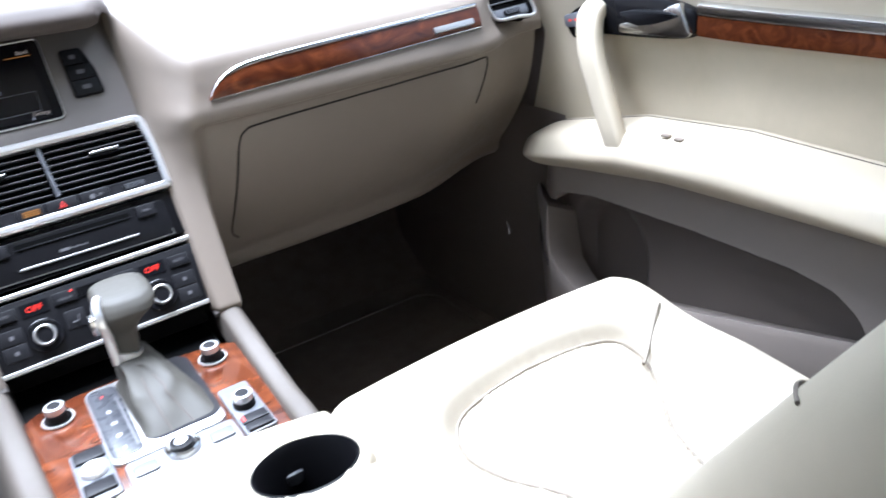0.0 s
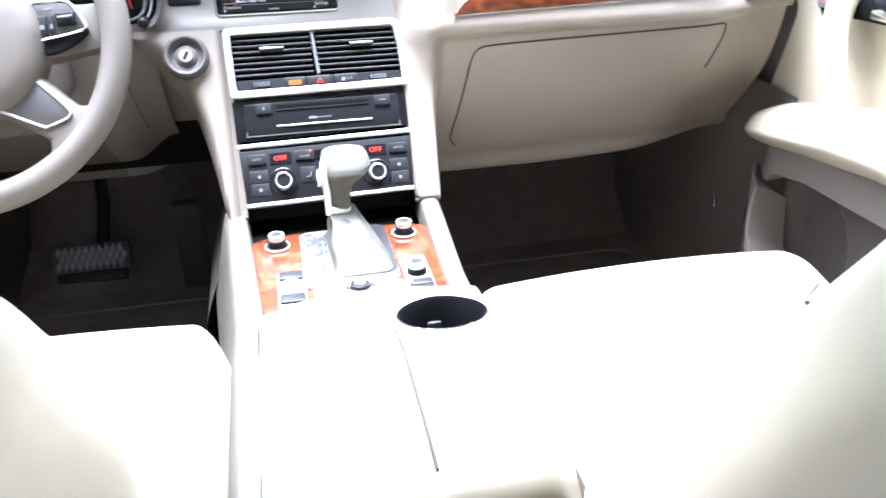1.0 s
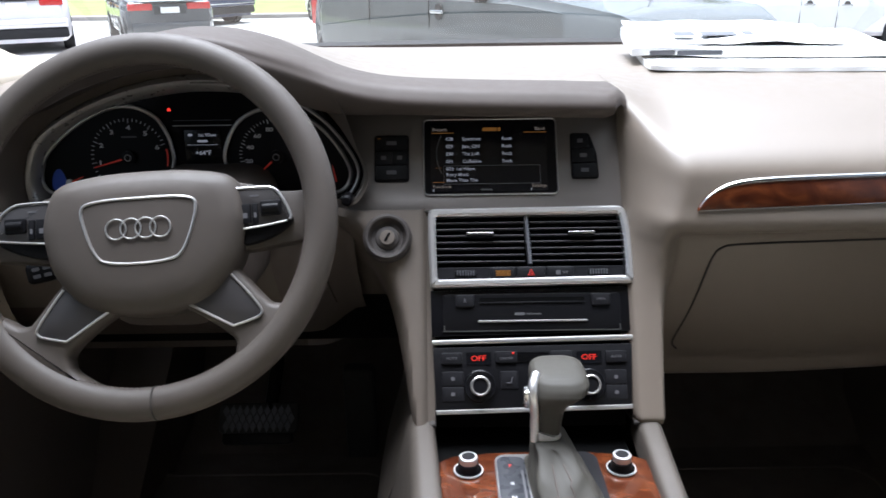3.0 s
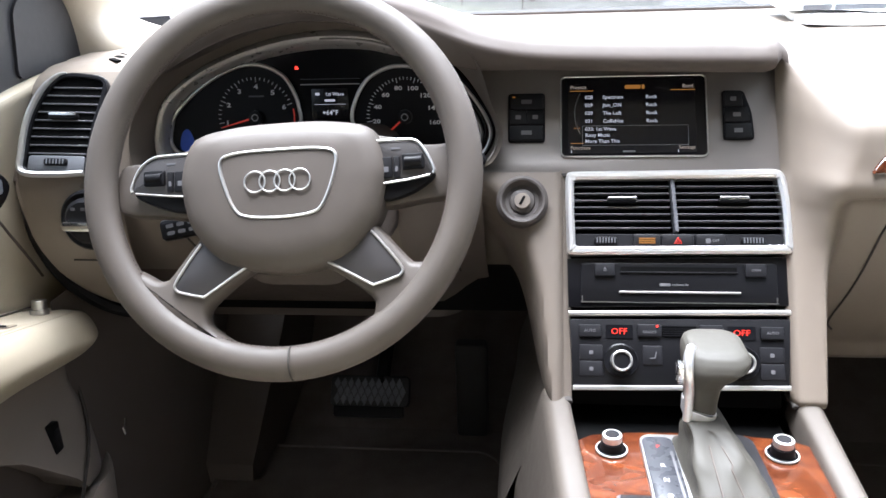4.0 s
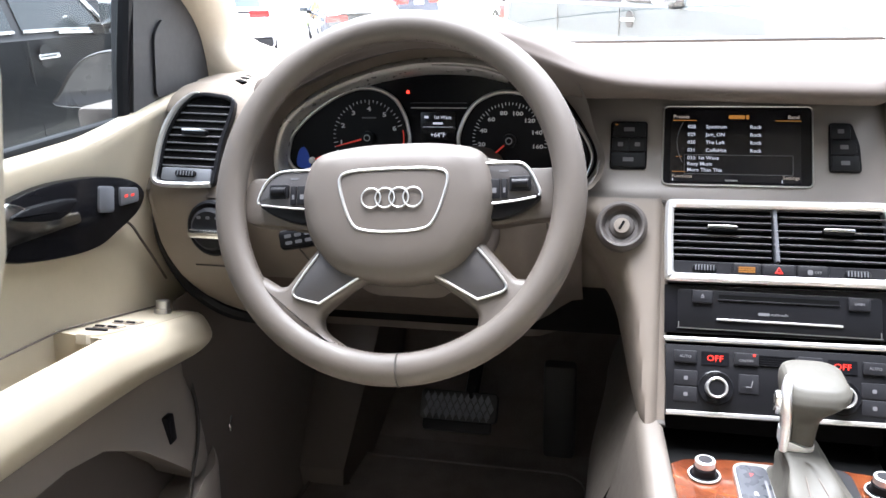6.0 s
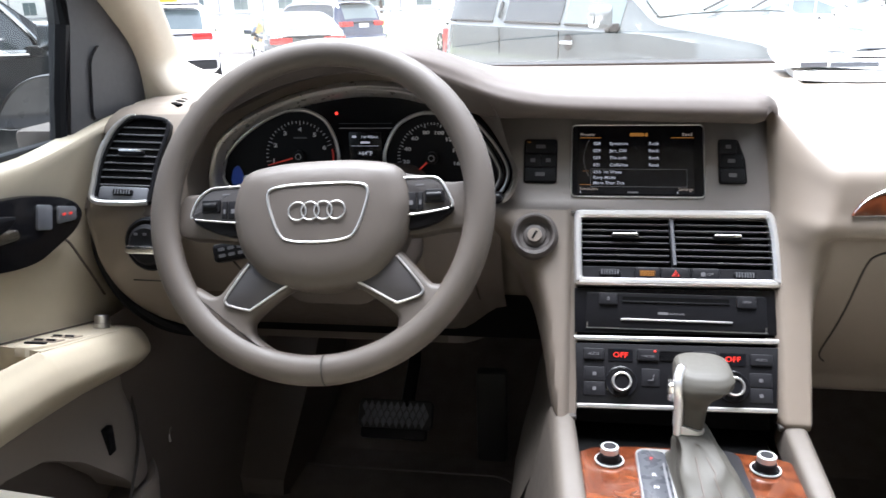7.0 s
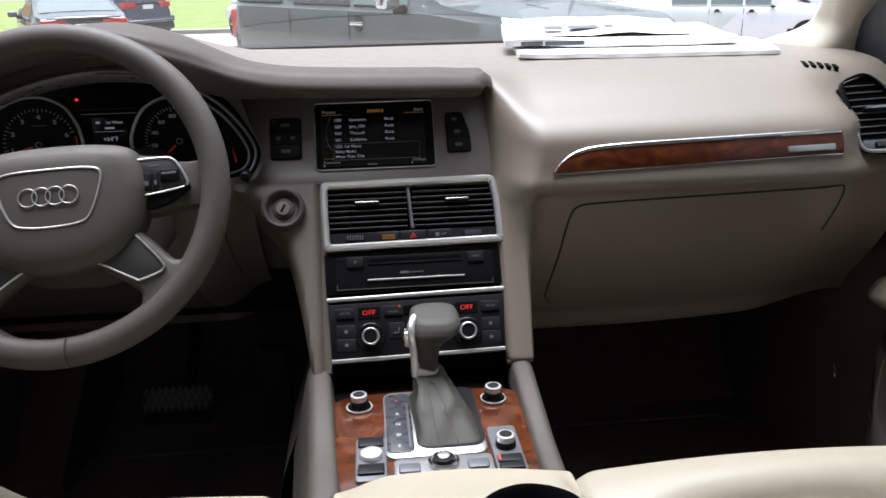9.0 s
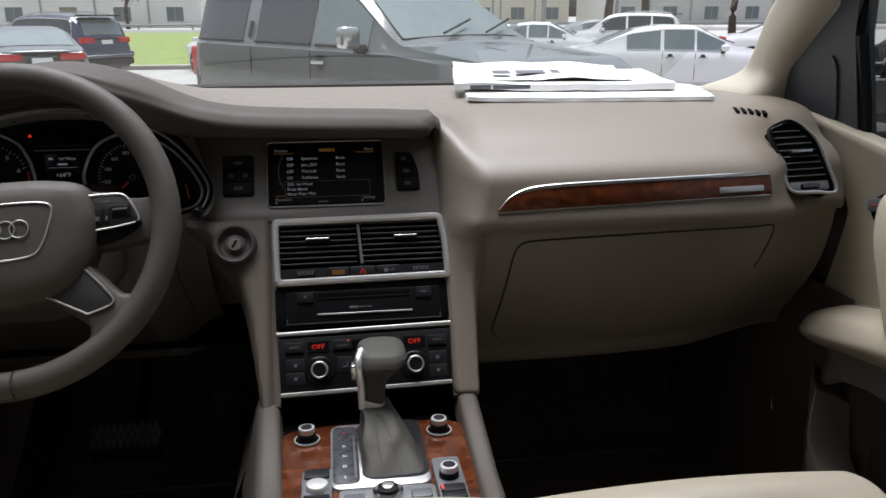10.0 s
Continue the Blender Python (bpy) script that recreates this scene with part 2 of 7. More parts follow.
def inset2(pts, d):
    """Outline moved inwards by d (for near-convex outlines)."""
    k, out = len(pts), []
    area = sum(pts[i][0] * pts[(i + 1) % k][1] - pts[(i + 1) % k][0] * pts[i][1] for i in range(k))
    s = 1 if area > 0 else -1
    for i in range(k):
        a, b = Vector(pts[i - 1]), Vector(pts[(i + 1) % k])
        t = (b - a).normalized()
        nrm = Vector((-t.y, t.x)) * s
        out.append((pts[i][0] + nrm.x * d, pts[i][1] + nrm.y * d))
    return out


def slab(outline, n0, n1, bev=0.0, m=None):
    """Prism of a 2D outline between heights n0 and n1, its upper edge rounded by bev."""
    rows = [[(x, y, n0) for x, y in outline]]
    if bev:
        rows.append([(x, y, n1 - bev) for x, y in outline])
        for a in (45, 90):
            d = bev * (1 - math.cos(radians(a)))
            o = inset2(outline, d)
            rows.append([(x, y, n1 - bev + bev * math.sin(radians(a))) for x, y in o])
    else:
        rows.append([(x, y, n1) for x, y in outline])
    bm = grid(rows, True, True)
    return tf(bm, m) if m else bm


def ring(outline, width, n0, n1, m=None, bev=0.0):
    """Frame of a 2D outline: a band of that width inside it."""
    inn = inset2(outline, width)
    o2, i2 = (inset2(outline, bev), inset2(inn, -bev)) if bev else (outline, inn)
    rows = [[(x, y, n0) for x, y in outline], [(x, y, n1 - bev) for x, y in outline]]
    if bev:
        rows += [[(x, y, n1) for x, y in o2], [(x, y, n1) for x, y in i2]]
    rows += [[(x, y, n1 - bev) for x, y in inn], [(x, y, n0) for x, y in inn]]
    if not bev:
        pass
    rows.append(rows[0])
    bm = grid(rows, True)
    bmesh.ops.remove_doubles(bm, verts=bm.verts[:], dist=1e-7)
    return tf(bm, m) if m else bm


def box(x0, x1, y0, y1, z0, z1, bev=0.0, seg=2, m=None):
    bm = bmesh.new()
    bmesh.ops.create_cube(bm, size=1)
    tf(bm, Matrix.Translation(((x0 + x1) / 2, (y0 + y1) / 2, (z0 + z1) / 2)) @ Matrix.Diagonal((x1 - x0, y1 - y0, z1 - z0, 1)))
    if bev:
        bmesh.ops.bevel(bm, geom=bm.edges[:], offset=bev, segments=seg, affect="EDGES", profile=0.5)
    return tf(bm, m) if m else bm


def lathe(profile, sides=32, m=None, open_start=False):
    """Turned form about local n: profile of (radius, height)."""
    rows = [[(max(r, 1e-5) * math.cos(2 * math.pi * i / sides), max(r, 1e-5) * math.sin(2 * math.pi * i / sides), h) for i in range(sides)] for r, h in profile]
    bm = grid(rows, True, not open_start)
    return tf(bm, m) if m else bm


def corner_round(pts, r, n=4):
    """Outline with each corner rounded by about r."""
    out, k = [], len(pts)
    for i in range(k):
        p, a, b = Vector(pts[i]), Vector(pts[i - 1]), Vector(pts[(i + 1) % k])
        ra, rb = min(r, (a - p).length * 0.48), min(r, (b - p).length * 0.48)
        p0, p1 = p + (a - p).normalized() * ra, p + (b - p).normalized() * rb
        for j in range(n + 1):
            t = j / n
            q = p0 * (1 - t) ** 2 + p * 2 * t * (1 - t) + p1 * t * t
            out.append((q.x, q.y))
    return out


def joined(*bms):
    out = bmesh.new()
    for b in bms:
        me = bpy.data.meshes.new("t")
        b.to_mesh(me)
        b.free()
        out.from_mesh(me)
        bpy.data.meshes.remove(me)
    return out


def text_mesh(body, size, m, depth=0.0003, align="CENTER", wide=1.0, bold=0.0):
    cu = bpy.data.curves.new("t", "FONT")
    cu.body, cu.size, cu.align_x, cu.align_y, cu.extrude = body, size, align, "CENTER", depth
    cu.resolution_u, cu.offset = 2, bold * size
    ob = bpy.data.objects.new("t", cu)
    scene.collection.objects.link(ob)
    dg = bpy.context.evaluated_depsgraph_get()
    me = bpy.data.meshes.new_from_object(ob.evaluated_get(dg))
    bm = bmesh.new()
    bm.from_mesh(me)
    bpy.data.meshes.remove(me)
    bpy.data.objects.remove(ob)
    bpy.data.curves.remove(cu)
    tf(bm, Matrix.Diagonal((wide, 1, 1, 1)))
    return tf(bm, m)


def smooth01(a, b, x):
    t = min(1.0, max(0.0, (x - a) / (b - a)))
    return t * t * (3 - 2 * t)


def lerp_table(tab, x):
    """Piecewise-linear value from a short table of (x, value)."""
    if x <= tab[0][0]:
        return tab[0][1]
    for (x0, v0), (x1, v1) in zip(tab, tab[1:]):
        if x <= x1:
            return v0 + (v1 - v0) * (x - x0) / (x1 - x0)
    return tab[-1][1]


def at_uv(m, u, v, n=0.0):
    return m @ Matrix.Translation((u, v, n))


def span(a, b, n):
    return [a + (b - a) * i / n for i in range(n + 1)]
# ---------------------------------------------------------------- the car's shell
FS = frame_of((0, 0, 1.204), (0, 0.5225, 0.8526), (0, -0.8526, 0.5225))   # face of the centre stack
FW = frame_of((-0.362, -0.185, 1.256), (0, 0.454, 0.891), (0, -0.891, 0.454)) @ pose(0, 0, 0, 0, 0, 3.5)   # plane of the steering wheel's rim
FC = frame_of((0, -0.24, 0.995), (0, 1, -0.03), (0, 0.03, 1))   # top of the tunnel console
FLOOR_Z, GROUND_Z = 0.63, -0.16

floor = tagged(part("floor", box(-0.74, 0.74, -2.2, 0.9, FLOOR_Z - 0.05, FLOOR_Z), CARPET), "dark taupe carpeted car floor", "floor", kind="structure")
rows = [[(x, y, z) for y, z in ((0.3, FLOOR_Z - 0.02), (0.5, 0.67), (0.72, 0.86), (0.80, 1.05), (0.82, 1.31))] for x in span(-0.74, 0.74, 8)]
tagged(part("firewall_carpet", grid(rows), CARPET), "dark carpeted footwell bulkhead", "bulkhead", kind="structure")


def side_shell(s, xo):
    """Sill, kick panel and body side behind the front door opening."""
    nm = "wall_left" if s < 0 else "wall_right"
    bms = [box(*sorted((s * (xo + 0.02), s * (xo + 0.10))), 0.02, 0.9, FLOOR_Z - 0.05, 1.30, 0.01),
           box(*sorted((s * (xo + 0.01), s * (xo + 0.10))), -2.2, 0.02, FLOOR_Z - 0.05, 0.70, 0.02),
           box(*sorted((s * (xo + 0.03), s * (xo + 0.10))), -2.2, -0.95, 0.70, 1.28, 0.02),
           # door pillar out of view, set forward to block fill light from the side
           box(*sorted((s * (xo - 0.03), s * (xo + 0.08))), -1.04, -0.87, 1.0, 1.90, 0.02),
           box(*sorted((s * (xo - 0.01), s * (xo + 0.10))), -2.2, 0.1, 1.86, 1.96, 0.03)]
    tagged(part(nm, joined(*bms), LOWTRIM), "taupe trimmed body side of the car cabin", "body side", kind="structure")


side_shell(-1, 0.74)
side_shell(1, 0.715)
tagged(part("wall_rear", joined(box(-0.8, 0.8, -2.3, -2.2, 0.58, 1.3, 0.02), box(-0.8, 0.8, -2.3, -2.2, 1.82, 1.96, 0.02)), LOWTRIM), "taupe rear wall of the cabin", "wall", kind="structure")
rows = [[(x, y, 1.90 + 0.03 * math.cos(x * 2)) for y in span(-2.25, -0.3, 6)] + [(x, -0.3, 1.97 + 0.03 * math.cos(x * 2))] + [(x, y, 1.97 + 0.03 * math.cos(x * 2)) for y in span(-0.3, -2.25, 6)] for x in span(-0.82, 0.82, 10)]
tagged(part("ceiling", grid(rows), HEADLINE), "cream fabric headliner", "headliner", kind="structure")


def a_pillar(s, xo):
    """Padded windscreen pillar, from the dash end up to the roof."""
    near = [(1.22, 0.19), (1.31, 0.186), (1.353, 0.182), (1.38, 0.174), (1.405, 0.158), (1.43, 0.13), (1.459, 0.097), (1.6, -0.077), (1.95, -0.515)]
    far = [(1.22, 0.47), (1.315, 0.46), (1.33, 0.40), (1.345, 0.335), (1.36, 0.297), (1.385, 0.268), (1.42, 0.238), (1.459, 0.205), (1.6, 0.04), (1.95, -0.395)]
    rows = []
    for z in span(1.22, 1.31, 3) + span(1.318, 1.47, 20) + span(1.5, 1.95, 10):
        t = (z - 1.30) / 0.63
        y0, y1 = (sum(lerp_table(tab, z + d) for d in (-0.012, -0.006, 0, 0.006, 0.012)) / 5 for tab in (near, far))
        flare = 0.035 * smooth01(1.375, 1.32, z)
        w = 0.082 - 0.022 * t + flare
        x = s * (xo + 0.012 - 0.122 * t - flare / 2)
        o = 0.03 if s > 0 else 0.0
        rows.append([(u, v, z) for u, v in rrect(w, y1 - y0, 0.032, 5, x, (y0 + y1) / 2 + o)])
    return tagged(part("trim_a_pillar_left" if s < 0 else "trim_a_pillar_right", grid(rows, True, True), PILLAR), "cream padded windscreen pillar trim", "pillar trim", kind="structure")


a_pillar(-1, 0.75)
a_pillar(1, 0.725)

# windscreen: raked pane between dash and roof
rows = [[(x, 0.98 + (y1 - 0.98) * t - 0.10 * (x / 0.7) ** 2, 1.265 + (1.93 - 1.265) * t) for x in span(-0.74, 0.74, 12)] for t, y1 in ((t, -0.3) for t in span(0, 1, 8))]
ws = tagged(part("window_1", grid(rows), GLASS), "clear raked windscreen glass", "windscreen", kind="structure")
ws.visible_shadow = False
band = [[(x, 0.93 + o - 0.10 * (x / 0.7) ** 2, 1.293 + 0.008 * h) for o, h in ((0, 0), (0.0, 1), (0.05, 1.5), (0.05, 0))] for x in span(-0.72, 0.72, 14)]
tagged(part("trim_windscreen_base", grid(band), BLACK), "black seal along the base of the windscreen", "seal", kind="structure")

# rear glass out of view, its dark tint added to cut cabin fill light
TINT = pane_glass("fill_cutting_glass", (0.06, 0.065, 0.065))
for s in (-1, 1):
    tagged(part("window_2" if s < 0 else "window_3", box(*sorted((s * 0.70, s * 0.705)), -2.2, -1.0, 1.27, 1.88), TINT), "unseen rear side window, darkened to cut fill light", "window", kind="structure")
tagged(part("window_4", box(-0.8, 0.8, -2.26, -2.255, 1.29, 1.84), TINT), "unseen rear window, darkened to cut fill light", "window", kind="structure")

# ---------------------------------------------------------------- dashboard
dash = thing("dashboard", "beige soft-touch car dashboard with wood inlay and grey centre fascia", "dashboard", at=(0, 0.1, 0.98))
PAD_R = [(0.93, 1.298), (0.6, 1.318), (0.35, 1.329), (0.2, 1.331), (0.12, 1.325), (0.06, 1.311), (0.01, 1.29), (-0.022, 1.276), (-0.042, 1.26),
         (-0.051, 1.24), (-0.057, 1.222), (-0.063, 1.206), (-0.06, 1.194), (-0.048, 1.188), (-0.042, 1.15), (-0.026, 1.095), (0.006, 1.04), (0.05, 0.985), (0.1, 0.945), (0.4, 0.945)]
PAD_C = [(0.93, 1.298), (0.6, 1.318), (0.35, 1.329), (0.2, 1.332), (0.12, 1.3305), (0.075, 1.33), (0.052, 1.318), (0.042, 1.3), (0.03, 1.275),
         (0.018, 1.25), (0.004, 1.225), (-0.008, 1.205), (-0.018, 1.188), (-0.026, 1.175), (-0.052, 1.135), (-0.096, 1.063), (-0.123, 1.018), (-0.128, 1.006), (-0.119, 0.997), (-0.09, 0.99)]


PAD_M = PAD_R[:12] + [(-0.0605, 1.192), (-0.0595, 1.172), (-0.065, 1.135), (-0.099, 1.063)] + PAD_C[16:]   # front edge that runs on into the stack's column


def pad_right_row(x):
    """Section of the passenger pad; beside the fascia it turns in as a bevel, lower down it stands out as the stack's column."""
    out = []
    for k, ((yr, zr), (yc, zc), (ym, zm)) in enumerate(zip(PAD_R, PAD_C, PAD_M)):
        w = math.sin(math.pi / 2 * min(1.0, max(0.0, (x - 0.111) / (0.062 - 0.021 * smooth01(8, 12, k))))) ** 1.25
        col = smooth01(0.141, 0.168 - 0.014 * smooth01(13, 16, k), x)
        end = 0.055 * smooth01(0.545 - 0.06 * smooth01(11, 16, k), 0.625 + 0.06 * smooth01(9, 14, k), x) * smooth01(4, 6, k)
        tuck = 0.012 * max(0.0, (0.117 - x) / 0.008) ** 2 * smooth01(4, 6, k)
        out.append((x, yc + (ym - yc) * w + (yr - ym) * col + end + tuck, zc + (zm - zc) * w + (zr - zm) * col + 0.014 * smooth01(12, 17, k) * smooth01(0.3, 0.69, x)))
    return spline(out, 4)


xs = span(0.109, 0.122, 8) + span(0.125, 0.18, 22) + span(0.19, 0.69, 24)
part("upper_pad", grid([pad_right_row(x) for x in xs]), BEIGE, dash, "beige padded dash top and passenger front")

ZTOP = [(-0.74, 1.318), (-0.62, 1.325), (-0.56, 1.34), (-0.50, 1.368), (-0.45, 1.388), (-0.40, 1.398), (-0.36, 1.402), (-0.32, 1.397), (-0.285, 1.386),
        (-0.25, 1.37), (-0.22, 1.355), (-0.185, 1.345), (-0.14, 1.339), (-0.05, 1.335), (0.106, 1.331)]


def ztop(x):
    return sum(lerp_table(ZTOP, x + d) for d in (-0.024, -0.012, 0, 0.012, 0.024)) / 5


def hood_row(x):
    z = ztop(x)
    dz = z - 1.331
    t = 0.021 + 0.004 * smooth01(-0.2, -0.3, x) + 0.014 * math.exp(-((x + 0.235) / 0.06) ** 2)
    lip = 0.012 + (0.035 * smooth01(-0.22, -0.30, x) * smooth01(-0.56, -0.46, x))   # the brow stands further back over the dials
    u = 0.005 * smooth01(-0.575, -0.5, x) * smooth01(0.105, 0.05, x)   # the brow is a padded roll with a tall dark front
    e = smooth01(0.094, 0.1095, x)   # and runs out beside the passenger pad
    t = (t + 0.006) * (1 - 0.6 * e)
    lip = lip - 0.03 * e
    pts = [(0.93, 1.298), (0.6, 1.318 + 0.15 * dz), (0.35, 1.329 + 0.5 * dz), (0.2, 1.332 + 0.8 * dz), (0.13, z - 0.001), (0.095, z + 0.6 * u), (0.062, z + u), (0.036 - lip, z + 0.6 * u),
           (0.022 - lip, z - 0.006), (0.017 - lip, z - 0.015), (0.022 - lip, z - t + 0.003), (0.036 - lip, z - t), (0.11, z - t - 0.004)]
    k = smooth01(-0.58, -0.605, x)   # beside the door the top runs down into the end panel without a brow
    flow = pts[:4] + [(0.13, z), (0.1, z - 0.001), (0.083, z - 0.003), (0.068, z - 0.007), (0.058, z - 0.011), (0.05, z - 0.016), (0.044, z - 0.021), (0.04, z - 0.027), (0.04, z - 0.03)]
    return spline([(x, a[0] + (b[0] - a[0]) * k, a[1] + (b[1] - a[1]) * k) for a, b in zip(pts, flow)], 4)


part("left_pad", grid([hood_row(x) for x in span(-0.722, -0.596, 14)]), BEIGE, dash, "beige dash top beside the driver's door")
hood = [[p - Vector((0, 0, 0.006 * smooth01(0.1092, 0.116, x))) for p in hood_row(x)] for x in span(-0.596, 0.109, 64) + [0.1165]]
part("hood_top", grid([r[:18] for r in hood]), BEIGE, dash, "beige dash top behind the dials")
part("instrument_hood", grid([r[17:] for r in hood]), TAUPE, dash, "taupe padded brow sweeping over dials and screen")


def knee_y(z):
    return lerp_table([(0.97, 0.16), (1.02, 0.09), (1.06, 0.045), (1.1, 0.01), (1.14, -0.015), (1.2, -0.035), (1.33, 0.03)], z)


def stack_y(z):
    return (z - 1.204) * 0.6128


def lower_left(x, z):
    """Skin left of the stack: stands out beside it and falls back towards the knee panel."""
    xe = lerp_table([(0.98, -0.122), (1.1, -0.132), (1.16, -0.145), (1.2, -0.18)], z)
    wd = lerp_table([(0.98, 0.035), (1.1, 0.055), (1.2, 0.09)], z)
    w = smooth01(xe, xe - wd, x)
    ys = stack_y(z) + 0.004 - 0.012 * smooth01(-0.1105, -0.119, x)
    return ys + (knee_y(z) + 0.07 - ys) * w


zs = span(1.004, 1.208, 24)
rows = [[(x, lower_left(x, z), z) for z in zs] for x in span(-0.1045, -0.225, 30)]
rows = [[(r[0][0], r[0][1] + 0.06, 0.99)] + [(r[0][0], r[0][1] + 0.008, 0.996)] + r for r in rows]
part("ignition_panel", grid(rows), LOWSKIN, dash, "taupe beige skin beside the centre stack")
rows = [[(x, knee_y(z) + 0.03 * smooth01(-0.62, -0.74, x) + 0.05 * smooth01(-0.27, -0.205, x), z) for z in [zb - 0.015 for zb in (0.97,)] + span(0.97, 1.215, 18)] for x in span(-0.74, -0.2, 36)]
# shade under and right of the column is painted in by the darker skins
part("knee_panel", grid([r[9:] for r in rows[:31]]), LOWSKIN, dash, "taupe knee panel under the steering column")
part("knee_panel_shaded", grid([r[:10] for r in rows[:31]]), TAUPE, dash, "lower part of the knee panel, its shade put in as darker taupe")
part("column_side_panel", grid(rows[30:]), LOWTRIM, dash, "panel between column and stack, its shade put in as darker taupe")
for pts in ([(-0.552, 1.19), (-0.548, 1.17), (-0.528, 1.11), (-0.52, 1.085), (-0.5, 1.08), (-0.44, 1.08)], [(-0.238, 1.2), (-0.236, 1.12), (-0.232, 1.06)]):
    part("knee_panel_joint", tube([(x, knee_y(z) + 0.03 * smooth01(-0.62, -0.74, x) + 0.05 * smooth01(-0.27, -0.205, x) - 0.0004, z) for x, _, z in spline([(x, 0, z) for x, z in pts], 5)], 0.0012, 6), SEAM, dash)
# end panel with vent and light switch
rows = []
for x in span(-0.716, -0.596, 24):
    zb = lerp_table([(-0.716, 1.17), (-0.711, 1.13), (-0.703, 1.10), (-0.694, 1.078), (-0.68, 1.057), (-0.66, 1.04), (-0.635, 1.03), (-0.6, 1.026)], x)
    zt = 1.315 - 0.035 * smooth01(-0.688, -0.722, x)
    y0 = 0.02 * smooth01(-0.56, -0.5, x)
    prof = [(lerp_table([(1.0, 0.03), (1.05, 0.005), (1.09, -0.018), (1.13, -0.03), (1.2, -0.034), (1.26, 0.004), (1.3, 0.032), (1.325, 0.055), (1.327, 0.11)], z), z) for z in span(zb + 0.012, zt, 20)]
    rows.append([(x, prof[0][0] + 0.11 + y0, zb - 0.02), (x, prof[0][0] + 0.035 + y0, zb - 0.006), (x, prof[0][0] + 0.01 + y0, zb + 0.002)] + [(x, y + y0, z) for y, z in prof])
part("end_panel", grid(rows), BEIGE, dash, "beige dash end beside the driver's door")
seal = spline([(-0.721, -0.004, 1.225), (-0.7205, -0.015, 1.19), (-0.719, -0.014, 1.14), (-0.709, -0.002, 1.09), (-0.69, 0.012, 1.052), (-0.66, 0.026, 1.026), (-0.615, 0.04, 1.012)], 5)
part("end_seal", tube(seal, [0.003 + 0.006 * smooth01(0, 12, i) for i in range(len(seal))], 8), BLACK, dash, "black seal round the dash end")
part("end_panel_joint", tube([(x, -0.0335 + 0.004, 1.1135 - 0.01 * (x + 0.65)) for x in span(-0.668, -0.6, 6)], 0.001, 6), SEAM, dash)


def end_y(z):
    return lerp_table([(1.0, 0.03), (1.08, -0.02), (1.2, -0.034), (1.26, 0.004), (1.3, 0.032), (1.325, 0.055), (1.36, 0.07)], z)


rows = [[(-0.597 + 0.008 * math.sin(math.pi * t) + 0.012 * t, end_y(z) + (0.075 - end_y(z)) * t, z) for t in span(0, 1, 6)] for z in span(1.17, 1.316, 10)]
part("hood_leg", grid(rows), BEIGE, dash, "beige side of the instrument hood")
# closing strips between the dash ends and the body sides
for s, x0, x1 in ((1, 0.684, 0.75), (-1, 0.712, 0.76)):
    part("end_filler", grid([[(s * x, y, lerp_table([(0.1, 1.302), (0.2, 1.308), (0.35, 1.31), (0.6, 1.302), (0.93, 1.284)], y)) for y in span(0.1, 0.93, 10)] for x in (x0, x1)]), BEIGE, dash)
# dark void behind the dials, so that nothing shows through
part("core", joined(box(-0.58, 0.1, 0.13, 0.16, 0.98, 1.318), box(-0.72, -0.58, 0.13, 0.16, 0.98, 1.28)), VOIDBLACK, dash)
part("stack_core", slab(rrect(0.206, 0.25, 0.002, 1, 0, -0.115), -0.05, -0.012, m=FS), VOIDBLACK, dash)
# ---------------------------------------------------------------- steering wheel
wheel = thing("steering_wheel", "taupe leather four-spoke steering wheel with chrome-framed airbag cover", "steering wheel", at=FW.translation)
R0, RT = 0.1605, 0.0147


def torus(r0, rt, sides=96, tsides=20, flat=1.0, a0=0.0, a1=2 * math.pi, nofs=0.0):
    rows = [[((r0 + rt * math.cos(b)) * math.cos(a), (r0 + rt * math.cos(b)) * math.sin(a), nofs + rt * flat * math.sin(b)) for b in (2 * math.pi * j / tsides for j in range(tsides))] for a in span(a0, a1, sides)]
    bm = grid(rows, True)
    bmesh.ops.remove_doubles(bm, verts=bm.verts[:], dist=1e-6)
    return bm


FH = FW @ Matrix.Translation((0.005, -0.006, 0))   # hub and pods sit a little low
FS2 = FH @ pose(0, 0, 0, 0, 0, 1.3)
SPOKEGREY = mat("dark_satin_spoke_inlay", (0.055, 0.052, 0.052), 0.4, metal=0.3, var=0.03, scale=20)
part("rim", tf(torus(R0, RT, flat=0.8), FW), WHEELSKIN, wheel, "taupe leather rim")
for a in (-86.9,):
    c = Vector((R0 * math.cos(radians(a)), R0 * math.sin(radians(a)), 0))
    m = FW @ Matrix.Translation(c) @ pose(0, 0, 0, 90, 0, a)
    part("rim_seam", tf(torus(RT + 0.0001, 0.0007, 28, 6), m), SEAM, wheel)
for a0, a1 in ((98, 165), (192, 268), (272, 348), (15, 82)):
    bms = []
    for i in range(46):
        a = radians(a0 + (a1 - a0) * i / 45)
        bms.append(box(-0.0016, 0.0016, -0.0004, 0.0004, -0.0004, 0.0004, m=FW @ pose(0, 0, 0, 0, 0, math.degrees(a)) @ Matrix.Translation((R0 - RT * 0.99, 0, RT * 0.1)) @ pose(0, 0, 0, 25, 80, 0)))
    part("stitching", joined(*bms), STITCH, wheel)


def sym(half):
    """Closed outline from its right half, given from top to bottom."""
    return [(x, y) for x, y in half] + [(-x, y) for x, y in reversed(half) if x > 1e-6]


def smooth_outline(pts, n=5):
    return [(p.x, p.y) for p in spline([(x, y, 0) for x, y in pts], n, True)]


